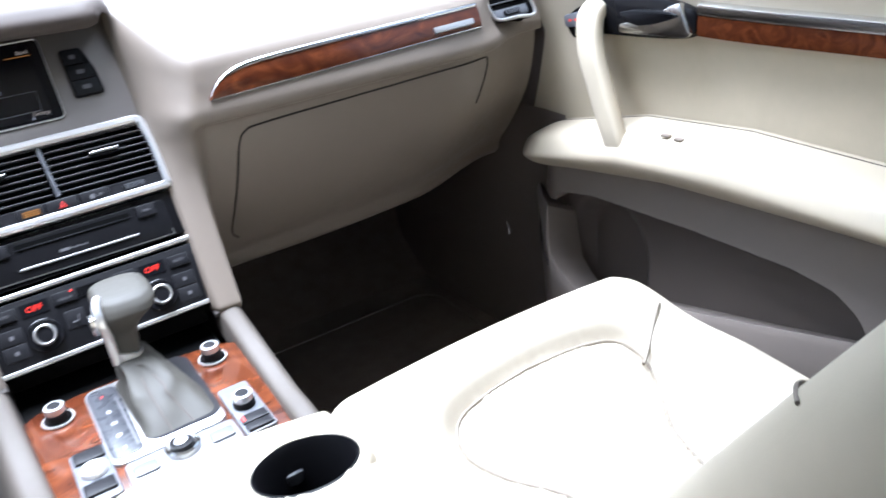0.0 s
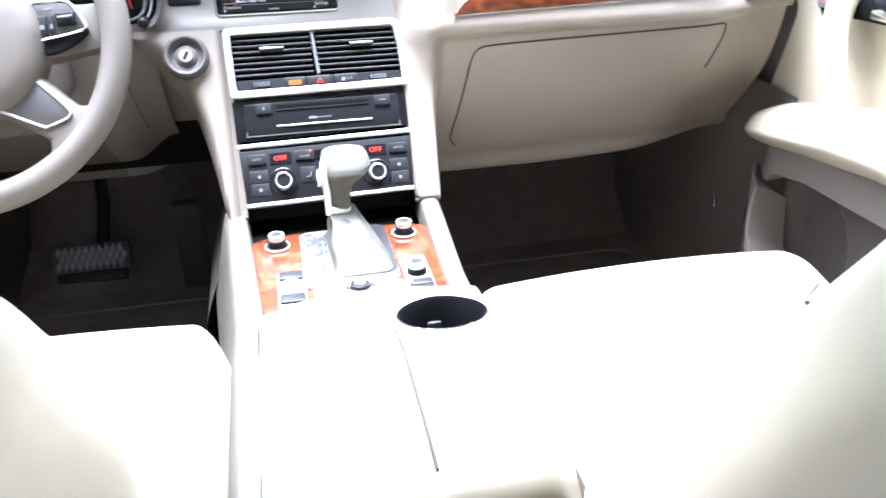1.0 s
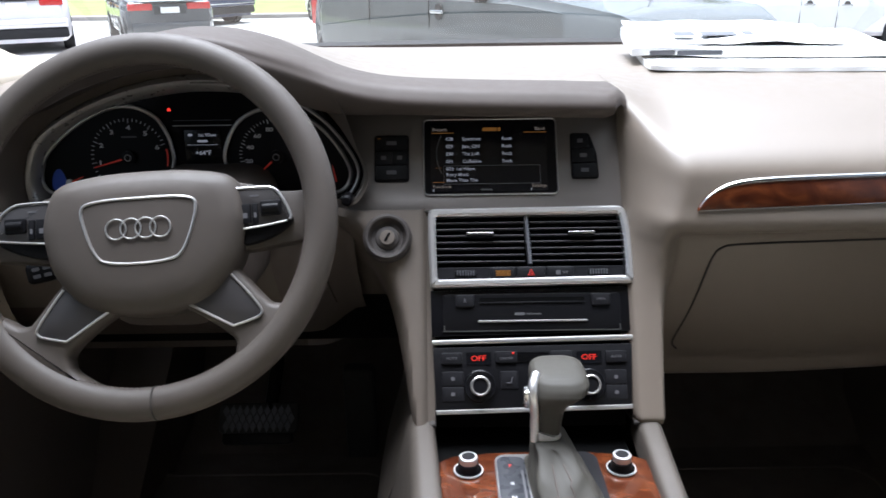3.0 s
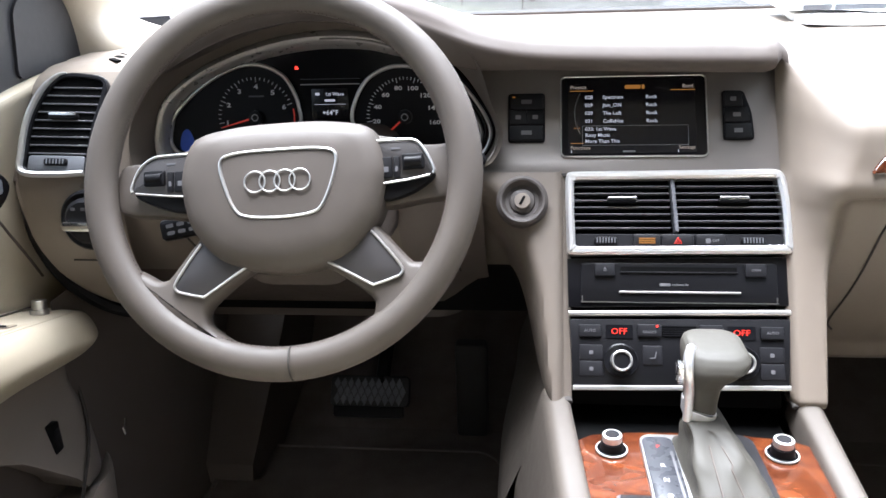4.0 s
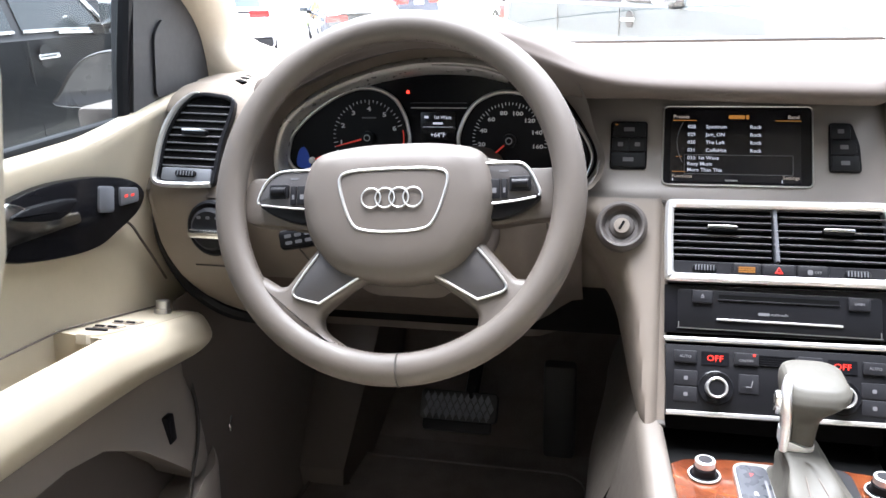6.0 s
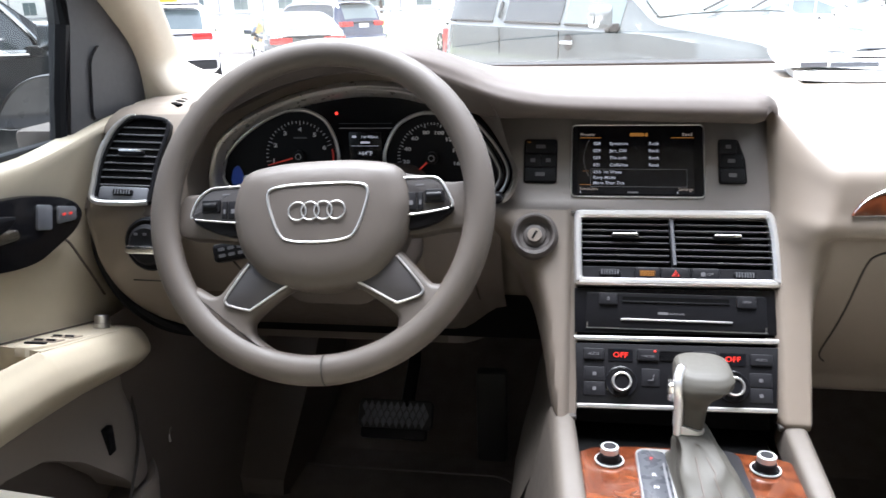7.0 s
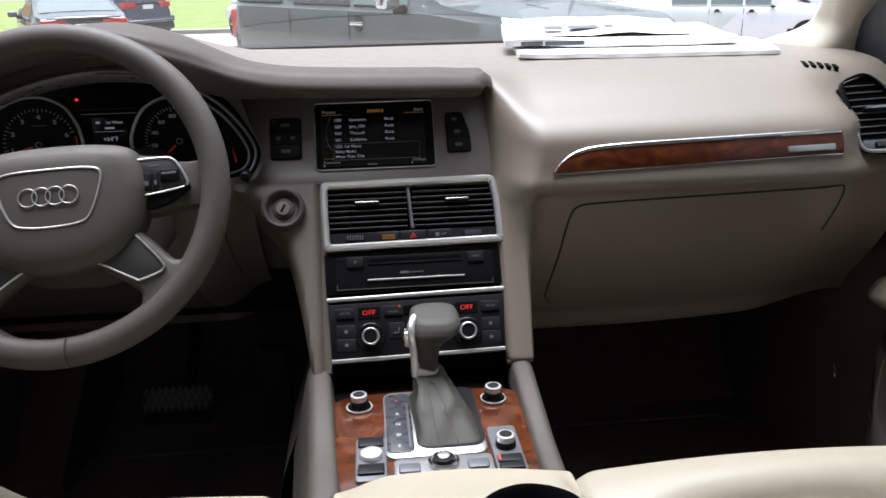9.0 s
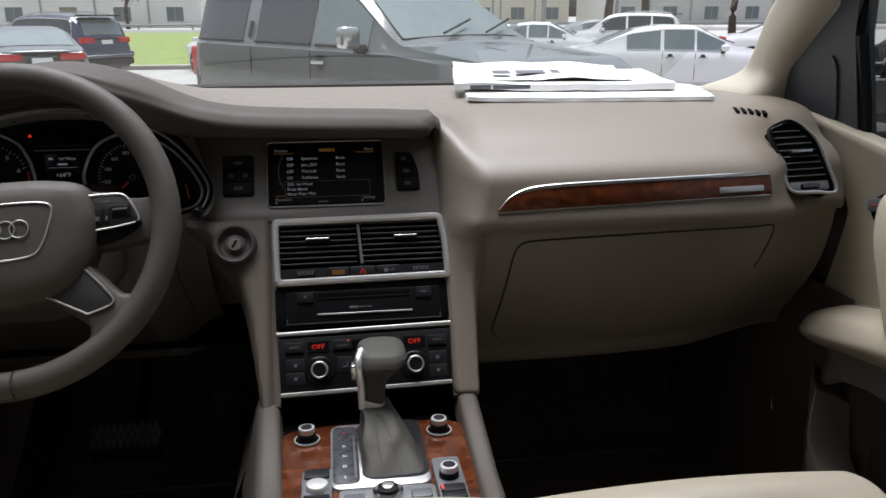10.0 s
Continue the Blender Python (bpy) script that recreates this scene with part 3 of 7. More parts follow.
hub = smooth_outline(sym([(0.0, 0.051), (0.045, 0.049), (0.078, 0.040), (0.0895, 0.012), (0.0885, -0.012), (0.078, -0.042), (0.05, -0.069), (0.0, -0.079)]), 5)
rows = [[(x, y, n) for x, y in inset2(hub, d)] for d, n in ((0.0, -0.02), (0.0, 0.0), (0.001, 0.006), (0.004, 0.0115), (0.010, 0.0155))]
rows += [[(x * f, (y + 0.008) * f - 0.008, n) for x, y in hub] for f, n in ((0.78, 0.018), (0.6, 0.0192), (0.4, 0.0198), (0.2, 0.02), (0.05, 0.02))]
part("airbag_cover", tf(grid(rows, True, True), FH), WHEELSKIN, wheel, "taupe moulded airbag cover")
emb = smooth_outline(sym([(0.0, 0.0235), (0.036, 0.0225), (0.0495, 0.0165), (0.046, -0.004), (0.037, -0.025), (0.026, -0.0315), (0.0, -0.0335)]), 5)
part("emblem_frame", tf(tube([(x, y, 0.0195) for x, y in emb], 0.0014, 8, True), FH), SATIN, wheel, "chrome trapezoid frame")
for i in range(4):
    part("emblem_ring", tf(torus(0.0088, 0.00072, 36, 8, nofs=0.0213), FH @ Matrix.Translation(((i - 1.5) * 0.0128, -0.003, 0))), SATIN, wheel, "chrome ring")
for s in (-1, 1):
    def q(pts):
        return [(s * x, y) for x, y in pts]
    e = 0.004 if s < 0 else 0.0
    low = smooth_outline(q([(0.082, 0.0), (0.11, 0.0), (0.129 + e, 0.0), (0.125 + e, -0.008), (0.107, -0.018), (0.084, -0.021)]), 4)
    podp = part("button_pod", slab(low, -0.014, 0.004, 0.003, FH), BLACK, wheel, "black switch pod")
    upr = corner_round(q([(0.08, 0.0275), (0.1145, 0.0265), (0.1225 + e, 0.0175), (0.130 + e, 0.0005), (0.127 + e, -0.0035), (0.08, -0.0095)]), 0.006, 4)
    part("pod_face", slab(upr, -0.012, 0.0075, 0.002, FH), PODGREY, podp, "dark grey switch plate")
    part("pod_trim", tf(tube(spline([(s * x, y, 0.0075) for x, y in ((0.082, 0.028), (0.1, 0.028), (0.1145, 0.0265), (0.1225 + e, 0.0175), (0.1295 + e, 0.002), (0.1285 + e, -0.0025))], 5), 0.0013, 8), FH), SATIN, podp, "chrome edge")
    part("pod_trim", tf(tube(spline([(s * x, y, 0.0072) for x, y in ((0.0865, -0.0085), (0.107, -0.0065), (0.126 + e, -0.0035))], 5), 0.0011, 8), FH), SATIN, podp, "chrome edge")
    part("rocker_switch", slab(rrect(0.019, 0.0135, 0.002, 3, s * 0.1125, 0.0085), 0.006, 0.0105, 0.0015, FH), BLACK, podp)
    part("roller", tf(lathe([(0, -0.007), (0.0045, -0.007), (0.0045, 0.007), (0, 0.007)], 16), FH @ Matrix.Translation((s * 0.1125, 0.0085, 0.0085)) @ pose(0, 0, 0, 0, 90, 0)), BLACK, podp)
    for k, kw, ks in ((0.0985, 0.0058, 0.0022), (0.0895, 0.0105, 0.0042)):
        part("switch_key", slab(rrect(kw, 0.018, 0.001, 2, s * k, 0.0045), 0.006, 0.0088, 0.0008, FH), BLACK, podp)
        part("key_symbol", slab(rrect(ks, 0.0045, 0.0003, 1, s * k, 0.003), 0.0087, 0.00905, 0, FH), DIMPRINT, podp)
    part("key_symbol", slab(rrect(0.008, 0.0018, 0.0003, 1, s * 0.098, 0.0205), 0.0074, 0.00785, 0, FH), DIMPRINT, podp)
    arm = smooth_outline(q([(0.07, 0.035), (0.12, 0.026), (0.150, 0.022), (0.152, -0.015), (0.12, -0.022), (0.07, -0.022)]), 4)
    part("upper_spoke", slab(arm, -0.024, -0.004, 0.004, FH), WHEELSKIN, wheel)
    sp = smooth_outline(q([(0.062, -0.035), (0.0785, -0.045), (0.1025, -0.073), (0.109, -0.0768), (0.116, -0.0765), (0.125, -0.071), (0.137, -0.066), (0.142, -0.078), (0.13, -0.097), (0.112, -0.116), (0.088, -0.134), (0.06, -0.148), (0.043, -0.146), (0.047, -0.1365), (0.0585, -0.128), (0.0685, -0.12), (0.0715, -0.113), (0.069, -0.103), (0.041, -0.081), (0.02, -0.068), (0.03, -0.045)]), 3)
    rows = [[(x, y, n) for x, y in inset2(sp, d)] for d, n in ((0.002, -0.016), (0.0, -0.01), (0.0, -0.004), (0.001, 0.0005), (0.003, 0.0036), (0.006, 0.0052))]
    bm = tf(grid(rows, True), FS2)
    bm.faces.new([v for v in bm.verts][-len(sp):])
    part("lower_spoke", bm, WHEELSKIN, wheel)
    ins = [(0.0735, -0.049), (0.086, -0.0645), (0.0975, -0.081), (0.0962, -0.0868), (0.091, -0.0893), (0.075, -0.0935), (0.070, -0.0925), (0.045, -0.0775), (0.03, -0.069), (0.04, -0.05)]
    part("spoke_insert", slab(q(ins), 0.002, 0.0062, 0.0006, FS2), SPOKEGREY, wheel, "dark grey satin spoke inlay")
    edge = spline([(s * x, y, 0.0064) for x, y in ins[:9]], 3)
    part("spoke_trim", tf(tube(edge, 0.0012, 8), FS2), SATIN, wheel, "chrome edge")
col = [[(-0.36 + x, y, 1.19 + z) for x, z in rrect(0.12 * w, 0.10 * w, 0.03 * w, 4)] for y, w in ((-0.165, 0.9), (-0.10, 1.15), (-0.02, 1.2), (0.06, 1.2))]
part("column_shroud", grid(col, True, True), TAUPE, wheel, "taupe steering column shroud")
ST = frame_of((-0.476, -0.128, 1.19), (0, 0.3, 0.95), (0, -0.95, 0.3))
sm = ST @ pose(0, 0, 0, 0, 0, 12)
st = part("column_stalk", slab(rrect(0.055, 0.021, 0.005, 4), -0.008, 0.009, 0.004, sm), BLACK, wheel, "black column stalk")
for i in range(3):
    for j in range(2):
        part("stalk_symbol", slab(rrect(0.0075, 0.0036, 0.001, 2, -0.016 + 0.011 * i, -0.0035 + 0.007 * j), 0.0088, 0.0094, 0, sm), DIMPRINT, st)

# ---------------------------------------------------------------- tunnel console
console = thing("center_console", "cream leather tunnel console with burl wood control panel", "console", at=(0, -0.3, FLOOR_Z))


def rail(s):
    rows = []
    for y in span(-0.1, -0.66, 28):
        t = min(1.0, (y + 0.1) / -0.265)
        xi = 0.107 - 0.019 * t if s < 0 else 0.114 - 0.012 * t
        xo = (0.131 - 0.017 * t if s < 0 else 0.138 - 0.015 * t)
        g = 0.5 if s < 0 else 0.2   # the driver's side slopes out into the padded tunnel side
        z = 1.004 - 0.002 * t + 0.008 * smooth01(0.7, 1.0, t)
        pts = [(xi - 0.002, 0.975), (xi, z - 0.01), (xi + 0.003, z - 0.0015), ((xi + xo) / 2, z + 0.001), (xo - 0.001, z - 0.0015), (xo + 0.004 + 0.006 * g, z - 0.02), (xo + 0.012 + 0.02 * g, z - 0.09), (xo + 0.016 + 0.035 * g, 0.85), (xo + 0.018 + 0.045 * g, FLOOR_Z)]
        rows.append([(p.x * s, y, p.z) for p in spline([(a, 0, b) for a, b in pts], 4)])
    return rows


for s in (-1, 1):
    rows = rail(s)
    # rails and tunnel side carry their shade in this darker skin
    part("side_rail", grid([r[:20] for r in rows]), RAILSHADE, console, "taupe beige leather side rail")
    part("rail_side", grid([r[19:] for r in rows]), RAILSHADE, console, "taupe tunnel side under the rail")
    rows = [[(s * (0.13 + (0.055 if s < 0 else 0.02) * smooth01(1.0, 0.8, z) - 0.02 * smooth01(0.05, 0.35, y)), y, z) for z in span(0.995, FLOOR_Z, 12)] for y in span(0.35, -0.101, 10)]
    part("tunnel_side", grid(rows), RAILSHADE if s < 0 else LOWTRIM, console, "taupe padded tunnel side")
    rows = [[(s * ((0.106 if s > 0 else 0.094) + 0.03 * smooth01(0.96, 0.85, z)), y, z) for z in span(0.99 if s > 0 else 1.02, FLOOR_Z, 8)] for y in span(-0.38, -1.0, 10)]
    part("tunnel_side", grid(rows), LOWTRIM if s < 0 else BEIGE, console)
for x0, x1 in ((-0.127, -0.104), (0.109, 0.137)):
    part("rail_gap", box(x0, x1, -0.1265, -0.088, 0.9985, 1.004, 0.001, 1), SEAM, console, "dark gap above the rail")
part("tray", joined(box(-0.104, 0.104, -0.18, 0.02, 0.965, 0.972), box(-0.104, 0.104, 0.015, 0.03, 0.965, 1.05)), VOIDBLACK, console, "dark open tray under the stack")
# armrest lid in two leather halves, with the round cup holder let into the right front
ARM_Z = 1.077


def arm_row(x):
    e = smooth01(0.085, 0.104, x - 0.008 if x > 0 else 0.016 - x) * 0.012
    f = 0.012 * (x / 0.1) ** 2 + 0.012 * smooth01(-0.04, -0.088, x)
    g = 0.004 * smooth01(0.006, 0.0, abs(x - 0.021))
    pts = [(-0.365 - f, 0.985), (-0.37 - f, 1.013), (-0.382 - f, 1.034), (-0.40 - f, 1.0475), (-0.425 - 0.5 * f, 1.0575 - 0.5 * e), (-0.455, 1.066 - e), (-0.49, ARM_Z - 0.005 - e - g), (-0.53, ARM_Z + 0.005 - e - g), (-0.57, ARM_Z + 0.008 - e - g), (-0.62, ARM_Z + 0.008 - e - g),
           (-0.67, ARM_Z + 0.004 - e - g), (-0.69, ARM_Z - 0.008 - e), (-0.697, ARM_Z - 0.03), (-0.698, 1.0)]
    return spline([(x, y, z) for y, z in pts], 6)


def cut_disc(bm, cx, cy, r):
    for v in bm.verts:
        d = Vector((v.co.x - cx, v.co.y - cy))
        if v.co.z > 1.02 and r * 0.72 < d.length < r * 1.28:
            d = d.normalized() * r
            v.co.x, v.co.y = cx + d.x, cy + d.y
    gone = [f for f in bm.faces if f.calc_center_median().z > 1.02 and (f.calc_center_median().xy - Vector((cx, cy))).length < r * 0.97]
    bmesh.ops.delete(bm, geom=gone, context="FACES")
    return bm


CUP = (0.064, -0.489)
bm = grid([arm_row(x) for x in span(-0.088, 0.112, 48)])
part("armrest_lid", cut_disc(bm, CUP[0], CUP[1], 0.037), CREAM, console, "cream leather armrest lid")
for s in (-1, 1):
    rows = [[(-0.088 if s < 0 else 0.112, y, z) for z in (1.053 + 0.016 * smooth01(-0.44, -0.54, y) - 0.035 * smooth01(-0.43, -0.385, y), 1.0, 0.9)] for y in span(-0.385, -0.695, 10)]
    part("lid_side", grid(rows), BEIGE, console)
part("lid_seam", tube([(0.0215, p.y, p.z + 0.0016) for p in arm_row(0.021) if -0.675 < p.y < -0.495], 0.0012, 6), SEAM, console)
cupm = Matrix.Translation((CUP[0], CUP[1], 1.0735)) @ pose(0, 0, 0, -13, 0, 0) @ Matrix.Translation((0, 0, -1.081))
cup = part("cup_holder", tf(lathe([(0.0405, 1.074), (0.0395, 1.081), (0.0375, 1.082), (0.036, 1.079), (0.0345, 1.02), (0.033, 0.985), (0, 0.984)], 40, None, True), cupm), BLACK, console, "black round cup holder")
part("cup_rim", tf(tf(torus(0.0395, 0.0014, 40, 8), Matrix.Translation((0, 0, 1.080))), cupm), CREAM, cup, "cream cup holder rim")
part("cup_collar", tf(lathe([(0.0392, 1.0802), (0.0415, 1.0804), (0.0445, 1.079), (0.047, 1.0755), (0.0485, 1.068)], 48, None, True), cupm), CREAM, cup, "cream leather collar")
part("gripper", box(0.056, 0.07, -0.462, -0.454, 1.025, 1.045, 0.002), MIDGREY, cup)
part("console_rear", box(-0.104, 0.104, -0.98, -0.705, 0.64, 1.055, 0.015), BEIGE, console, "beige rear end of the console")

# ---------------------------------------------------------------- seats
def seat(cx, ye0, bx, lean, label):
    s = thing("front_seat", label, "seat", "front seats", at=(cx, -0.6, FLOOR_Z))
    W = 0.197

    # outline of the sunk centre panel: rounded in front, narrowing towards the backrest
    side = [(0.05, -0.90), (0.045, -0.7), (0.047, -0.62), (0.06, -0.56), (0.09, -0.515), (0.104, -0.482), (0.094, -0.456), (0.06, -0.446), (0.0, -0.442)]
    loop = [(cx + p.x, p.y) for p in spline([(x, y, 0) for x, y in side], 8)] + [(cx - p.x, p.y) for p in spline([(x, y, 0) for x, y in side], 8)]

    def plan(y):
        """Half width at y: rounded front corners."""
        k = max(0.0, (y + 0.41) / 0.085)
        return W * (1 - 0.55 * min(1.0, k) ** 2.6)

    def top(u, y):
        a = abs(u)
        side = 0.018 * smooth01(0.5, 0.8, a) * smooth01(-0.42, -0.56, y) - (0.022 if u * cx < 0 and cx > 0 else 0.085) * max(0, (a - 0.84) / 0.16) ** 2.2
        front = -0.14 * max(0.0, (y + 0.385) / 0.06) ** 2.4
        roll = (0.012 + 0.018 * (1 - a * a)) * math.exp(-((y + 0.42) / 0.055) ** 2)
        d2 = min((cx + W * u - px) ** 2 + (y - py) ** 2 for px, py in loop)
        groove = 0.009 * math.exp(-d2 / 0.0068 ** 2) + 0.009 * math.exp(-d2 / 0.022 ** 2)
        return 1.012 + side + front + roll - groove - 0.06 * (-0.36 - y)
    rows = []
    for y in span(-0.325, -0.66, 84) + span(-0.67, -0.90, 12):
        w = plan(y)
        rows.append([(cx + w * u, y, top(u, y)) for u in span(-1, 1, 90)])
    part("cushion", grid(rows), SEATSKIN, s, "cream leather seat cushion with a grooved centre panel")
    part("panel_seam", tube([(x, y, top((x - cx) / W, y) + 0.0012) for x, y in loop[16:60]] + [(x, y, top((x - cx) / W, y) + 0.0012) for x, y in reversed(loop[82:-1])], 0.0017, 6), SEATSEAM, s)
    if cx > 0:
        part("cushion_seam", tube(spline([(cx + W * u, y, top(u, y) + 0.0022) for u, y in ((0.965, -0.43), (0.78, -0.453), (0.565, -0.48), (0.47, -0.492))], 4), 0.0017, 6), SEATSEAM, s)
    for sx in (-1, 1):
        rows = [[(cx + sx * (plan(y) - 0.001), y, z) for z in (top(1, y) + 0.001, 0.9, 0.8)] for y in span(-0.335, -0.90, 16)]
        part("cushion_side", grid(rows), SEATSKIN, s)
    part("cushion_front", grid([[(cx + W * 0.45 * u, -0.335 - 0.02 * u * u, z) for z in (top(0, -0.335) + 0.002, 0.8)] for u in span(-1, 1, 8)]), SEATSKIN, s)
    part("seat_base", box(cx - 0.18, cx + 0.18, -0.86, -0.40, FLOOR_Z, 0.88, 0.02), LOWTRIM, s, "taupe plastic seat base")
    # backrest with side bolsters, leaning back
    def edge_y(z):
        return ye0 - lean * (max(z, 1.0) - 1.2)
    ZT = 1.34 if cx < 0 else 1.365
    rows = []
    for z in span(0.97, ZT, 34):
        bol = lerp_table([(0.9, 0.085), (1.1, 0.085), (1.25, 0.06), (1.34, 0.02), (1.36, 0.0)], z)
        yc = edge_y(z) - bol
        w = lerp_table([(0.97, 0.19), (1.1, 0.205), (1.25, 0.205), (ZT - 0.045, 0.195), (ZT - 0.025, 0.165), (ZT - 0.01, 0.11), (ZT, 0.07)], z)
        d = 0.12 - 0.06 * smooth01(1.3, 1.36, z)
        pts = [(-w, yc - 0.03), (-w + 0.002, yc + 0.35 * bol), (-w + 0.018, yc + 0.9 * bol), (-w + 0.04, yc + bol), (-w + 0.065, yc + bol * 0.7), (-w + 0.09, yc + 0.008), (0, yc - 0.004), (w - 0.09, yc + 0.008),
               (w - 0.065, yc + bol * 0.7), (w - 0.04, yc + bol), (w - 0.018, yc + 0.9 * bol), (w - 0.002, yc + 0.35 * bol), (w, yc - 0.03), (w - 0.03, yc - d), (0, yc - d - 0.012), (-w + 0.03, yc - d)]
        rows.append([(bx + p.x, p.y, z) for p in spline([(a, b, 0) for a, b in pts], 4, True)])
    # backrest keeps the lighter copy of the leather, so it looks better lit
    back = part("backrest", grid(rows, True, True), CREAM, s, "cream leather backrest with side bolsters")
    for sx in (-1, 1):
        part("backrest_seam", tube([(bx + sx * (lerp_table([(0.97, 0.19), (1.1, 0.205), (1.25, 0.205), (1.285, 0.195), (1.31, 0.15)], z) - 0.055), edge_y(z) - 0.006, z) for z in span(1.03, 1.3, 14)], 0.001, 6), CREASE, back)
    if cx > 0:
        part("backrest_seam", tube(spline([(bx + a, edge_y(1.235) - b, 1.235 - c) for a, b, c in ((-0.187, 0.012, -0.012), (-0.165, 0.0, -0.004), (-0.14, 0.013, 0.012), (-0.115, 0.038, 0.033), (-0.06, 0.033, 0.068))], 5), 0.0012, 6), CREASE, back)
    yh = ye0 - 0.173
    rows = [[(bx + x * w, yh - 0.05 * (z - 1.37) + y * d, z) for x, y in rrect(0.288, 0.13, 0.034, 5)] for z, w, d in ((1.345, 0.52, 0.5), (1.351, 0.64, 0.66), (1.361, 0.745, 0.8), (1.374, 0.83, 0.9), (1.39, 0.897, 0.96), (1.408, 0.947, 0.99), (1.43, 0.985, 1.0), (1.46, 1.0, 1.0), (1.50, 1.0, 1.0), (1.56, 0.96, 0.9), (1.59, 0.75, 0.6))]
    part("headrest", grid(rows, True, True), SEATSKIN, s, "cream leather headrest")
    for sx in (-1, 1):
        part("headrest_post", tube([(bx + sx * 0.055, yh - 0.02, 1.33), (bx + sx * 0.055, yh - 0.01, 1.40)], 0.007, 10), CHROME, s)
    return s


seat(0.305, -0.739, 0.36, 0.58, "cream leather front passenger seat with smooth side bolsters")
seat(-0.312, -0.645, -0.368, 0.8, "cream leather driver's seat behind the steering wheel")
buckle = thing("seat_belt_buckle", "dark seat belt buckle with a red release button", "buckle", at=(-0.118, -0.66, 0.88))
part("stalk", tube([(-0.118, -0.70, 0.84), (-0.118, -0.655, 0.95)], 0.009, 8, flat=0.6), BLACK, buckle)
part("buckle_body", box(-0.132, -0.106, -0.672, -0.645, 0.93, 0.975, 0.005), BLACK, buckle)
part("release_button", box(-0.129, -0.109, -0.669, -0.648, 0.974, 0.981, 0.002), mat("red_button_plastic", (0.6, 0.05, 0.02), 0.4, var=0.05), buckle, "red release button")


# ---------------------------------------------------------------- doors
def door(s, xo, nm, label):
    d = tagged(thing(nm, label, "door", at=(s * xo, -0.4, FLOOR_Z)), kind="structure")

    def X(x):
        return s * (xo + x)
    ys = span(0.055, -1.24, 40)

    def belt(y):
        return 1.285 + 0.012 * smooth01(-0.1, -0.5, y)

    def arm_top(y):
        return lerp_table([(-1.3, 1.115), (-0.36, 1.113), (-0.2, 1.096), (-0.05, 1.057), (0.055, 1.03)], y)

    def arm_low(y):
        return lerp_table([(-1.3, 1.05), (-0.57, 1.046), (-0.467, 1.04), (-0.267, 1.026), (-0.106, 1.0), (0.03, 0.974)] if s > 0 else [(-1.3, 1.02), (-0.4, 1.02), (-0.235, 1.008), (-0.144, 0.999), (-0.045, 0.982), (0.03, 0.972)], y)

    def front(z):
        """The door's forward edge beside the dash end."""
        return lerp_table([(1.02, 0.062), (1.056, 0.058), (1.131, 0.028), (1.184, 0.017), (1.228, 0.036), (1.277, 0.084), (1.303, 0.152), (1.318, 0.195)], z)
    rows = []
    for k in span(0, 1, 60):
        y0 = 0.2 - 1.44 * k ** 1.3
        row = []
        for a, z in ((0.012, 0), (-0.012, -0.001), (-0.016, -0.012), (-0.012, -0.035), (0.0, 1.20), (0.004, 1.15), (0.006, -1)):
            zb = belt(y0) + 0.033 * smooth01(-0.04, 0.19, y0)
            zz = zb + z if -0.5 < z <= 0 else (arm_top(min(y0, 0.05)) - 0.01 if z < 0 else z)
            yf = front(zz)
            row.append((X(a), yf + (y0 - 0.2) * (yf + 1.24) / 1.44, zz))
        rows.append(row)
    part("upper_panel", grid([spline(r, 3) for r in rows]), CREAM, d, "cream leather upper door panel")
    # armrest: rounded bolster that tapers into a nose at its front
    rows = []
    for y in span(0.032, -0.05, 16) + span(-0.06, -0.19, 8) + span(-0.194, -0.215, 14) + span(-0.22, -0.42, 24) + span(-0.43, -1.24, 30):
        k = math.sqrt(max(0.0004, 1 - (max(0.0, y + 0.045) / 0.0772) ** 2))
        zt, zb = arm_top(y), arm_low(y)
        zm = (zt + zb) / 2
        out = 0.072 * (0.15 + 0.85 * k)
        pts = [(0.012, zt + 0.002), (-0.01 * k, zt + 0.001), (-out * 0.74, zt - 0.008), (-out * 0.98, zt - 0.03), (-out * 0.97, zm - 0.012), (-out * 0.6, zb + 0.006), (0.0, zb), (0.02, zb)]
        if s < 0:   # grab hollow behind the switches, its rim left standing
            dip = 0.065 * smooth01(-0.2, -0.208, y) * smooth01(-0.40, -0.36, y)
            pts[1:3] = [(0.006, zt + 0.001), (0.002, zt - dip), (-out * 0.66, zt - 0.004 - dip), (-out * 0.74, zt - 0.006), (-out * 0.86, zt - 0.012)]
        pts = [(a, zm + (b - zm) * (0.1 + 0.9 * k)) for a, b in pts]
        rows.append([(X(p.x), y, p.z) for p in spline([(a, 0, b) for a, b in pts], 5)])
    part("armrest", grid(rows, False), CREAM, d, "cream leather door armrest")
    part("armrest_seam", tube([(X(-0.003), y, arm_top(y) + 0.0015) for y in span(0.0, -1.2, 60)], 0.0011, 6), STITCH, d)
    # lower panel with a map pocket
    def low_x(y, z):
        return -0.028 - 0.016 * smooth01(0.98, 0.84, z) + 0.05 * smooth01(-0.04, 0.06, y)

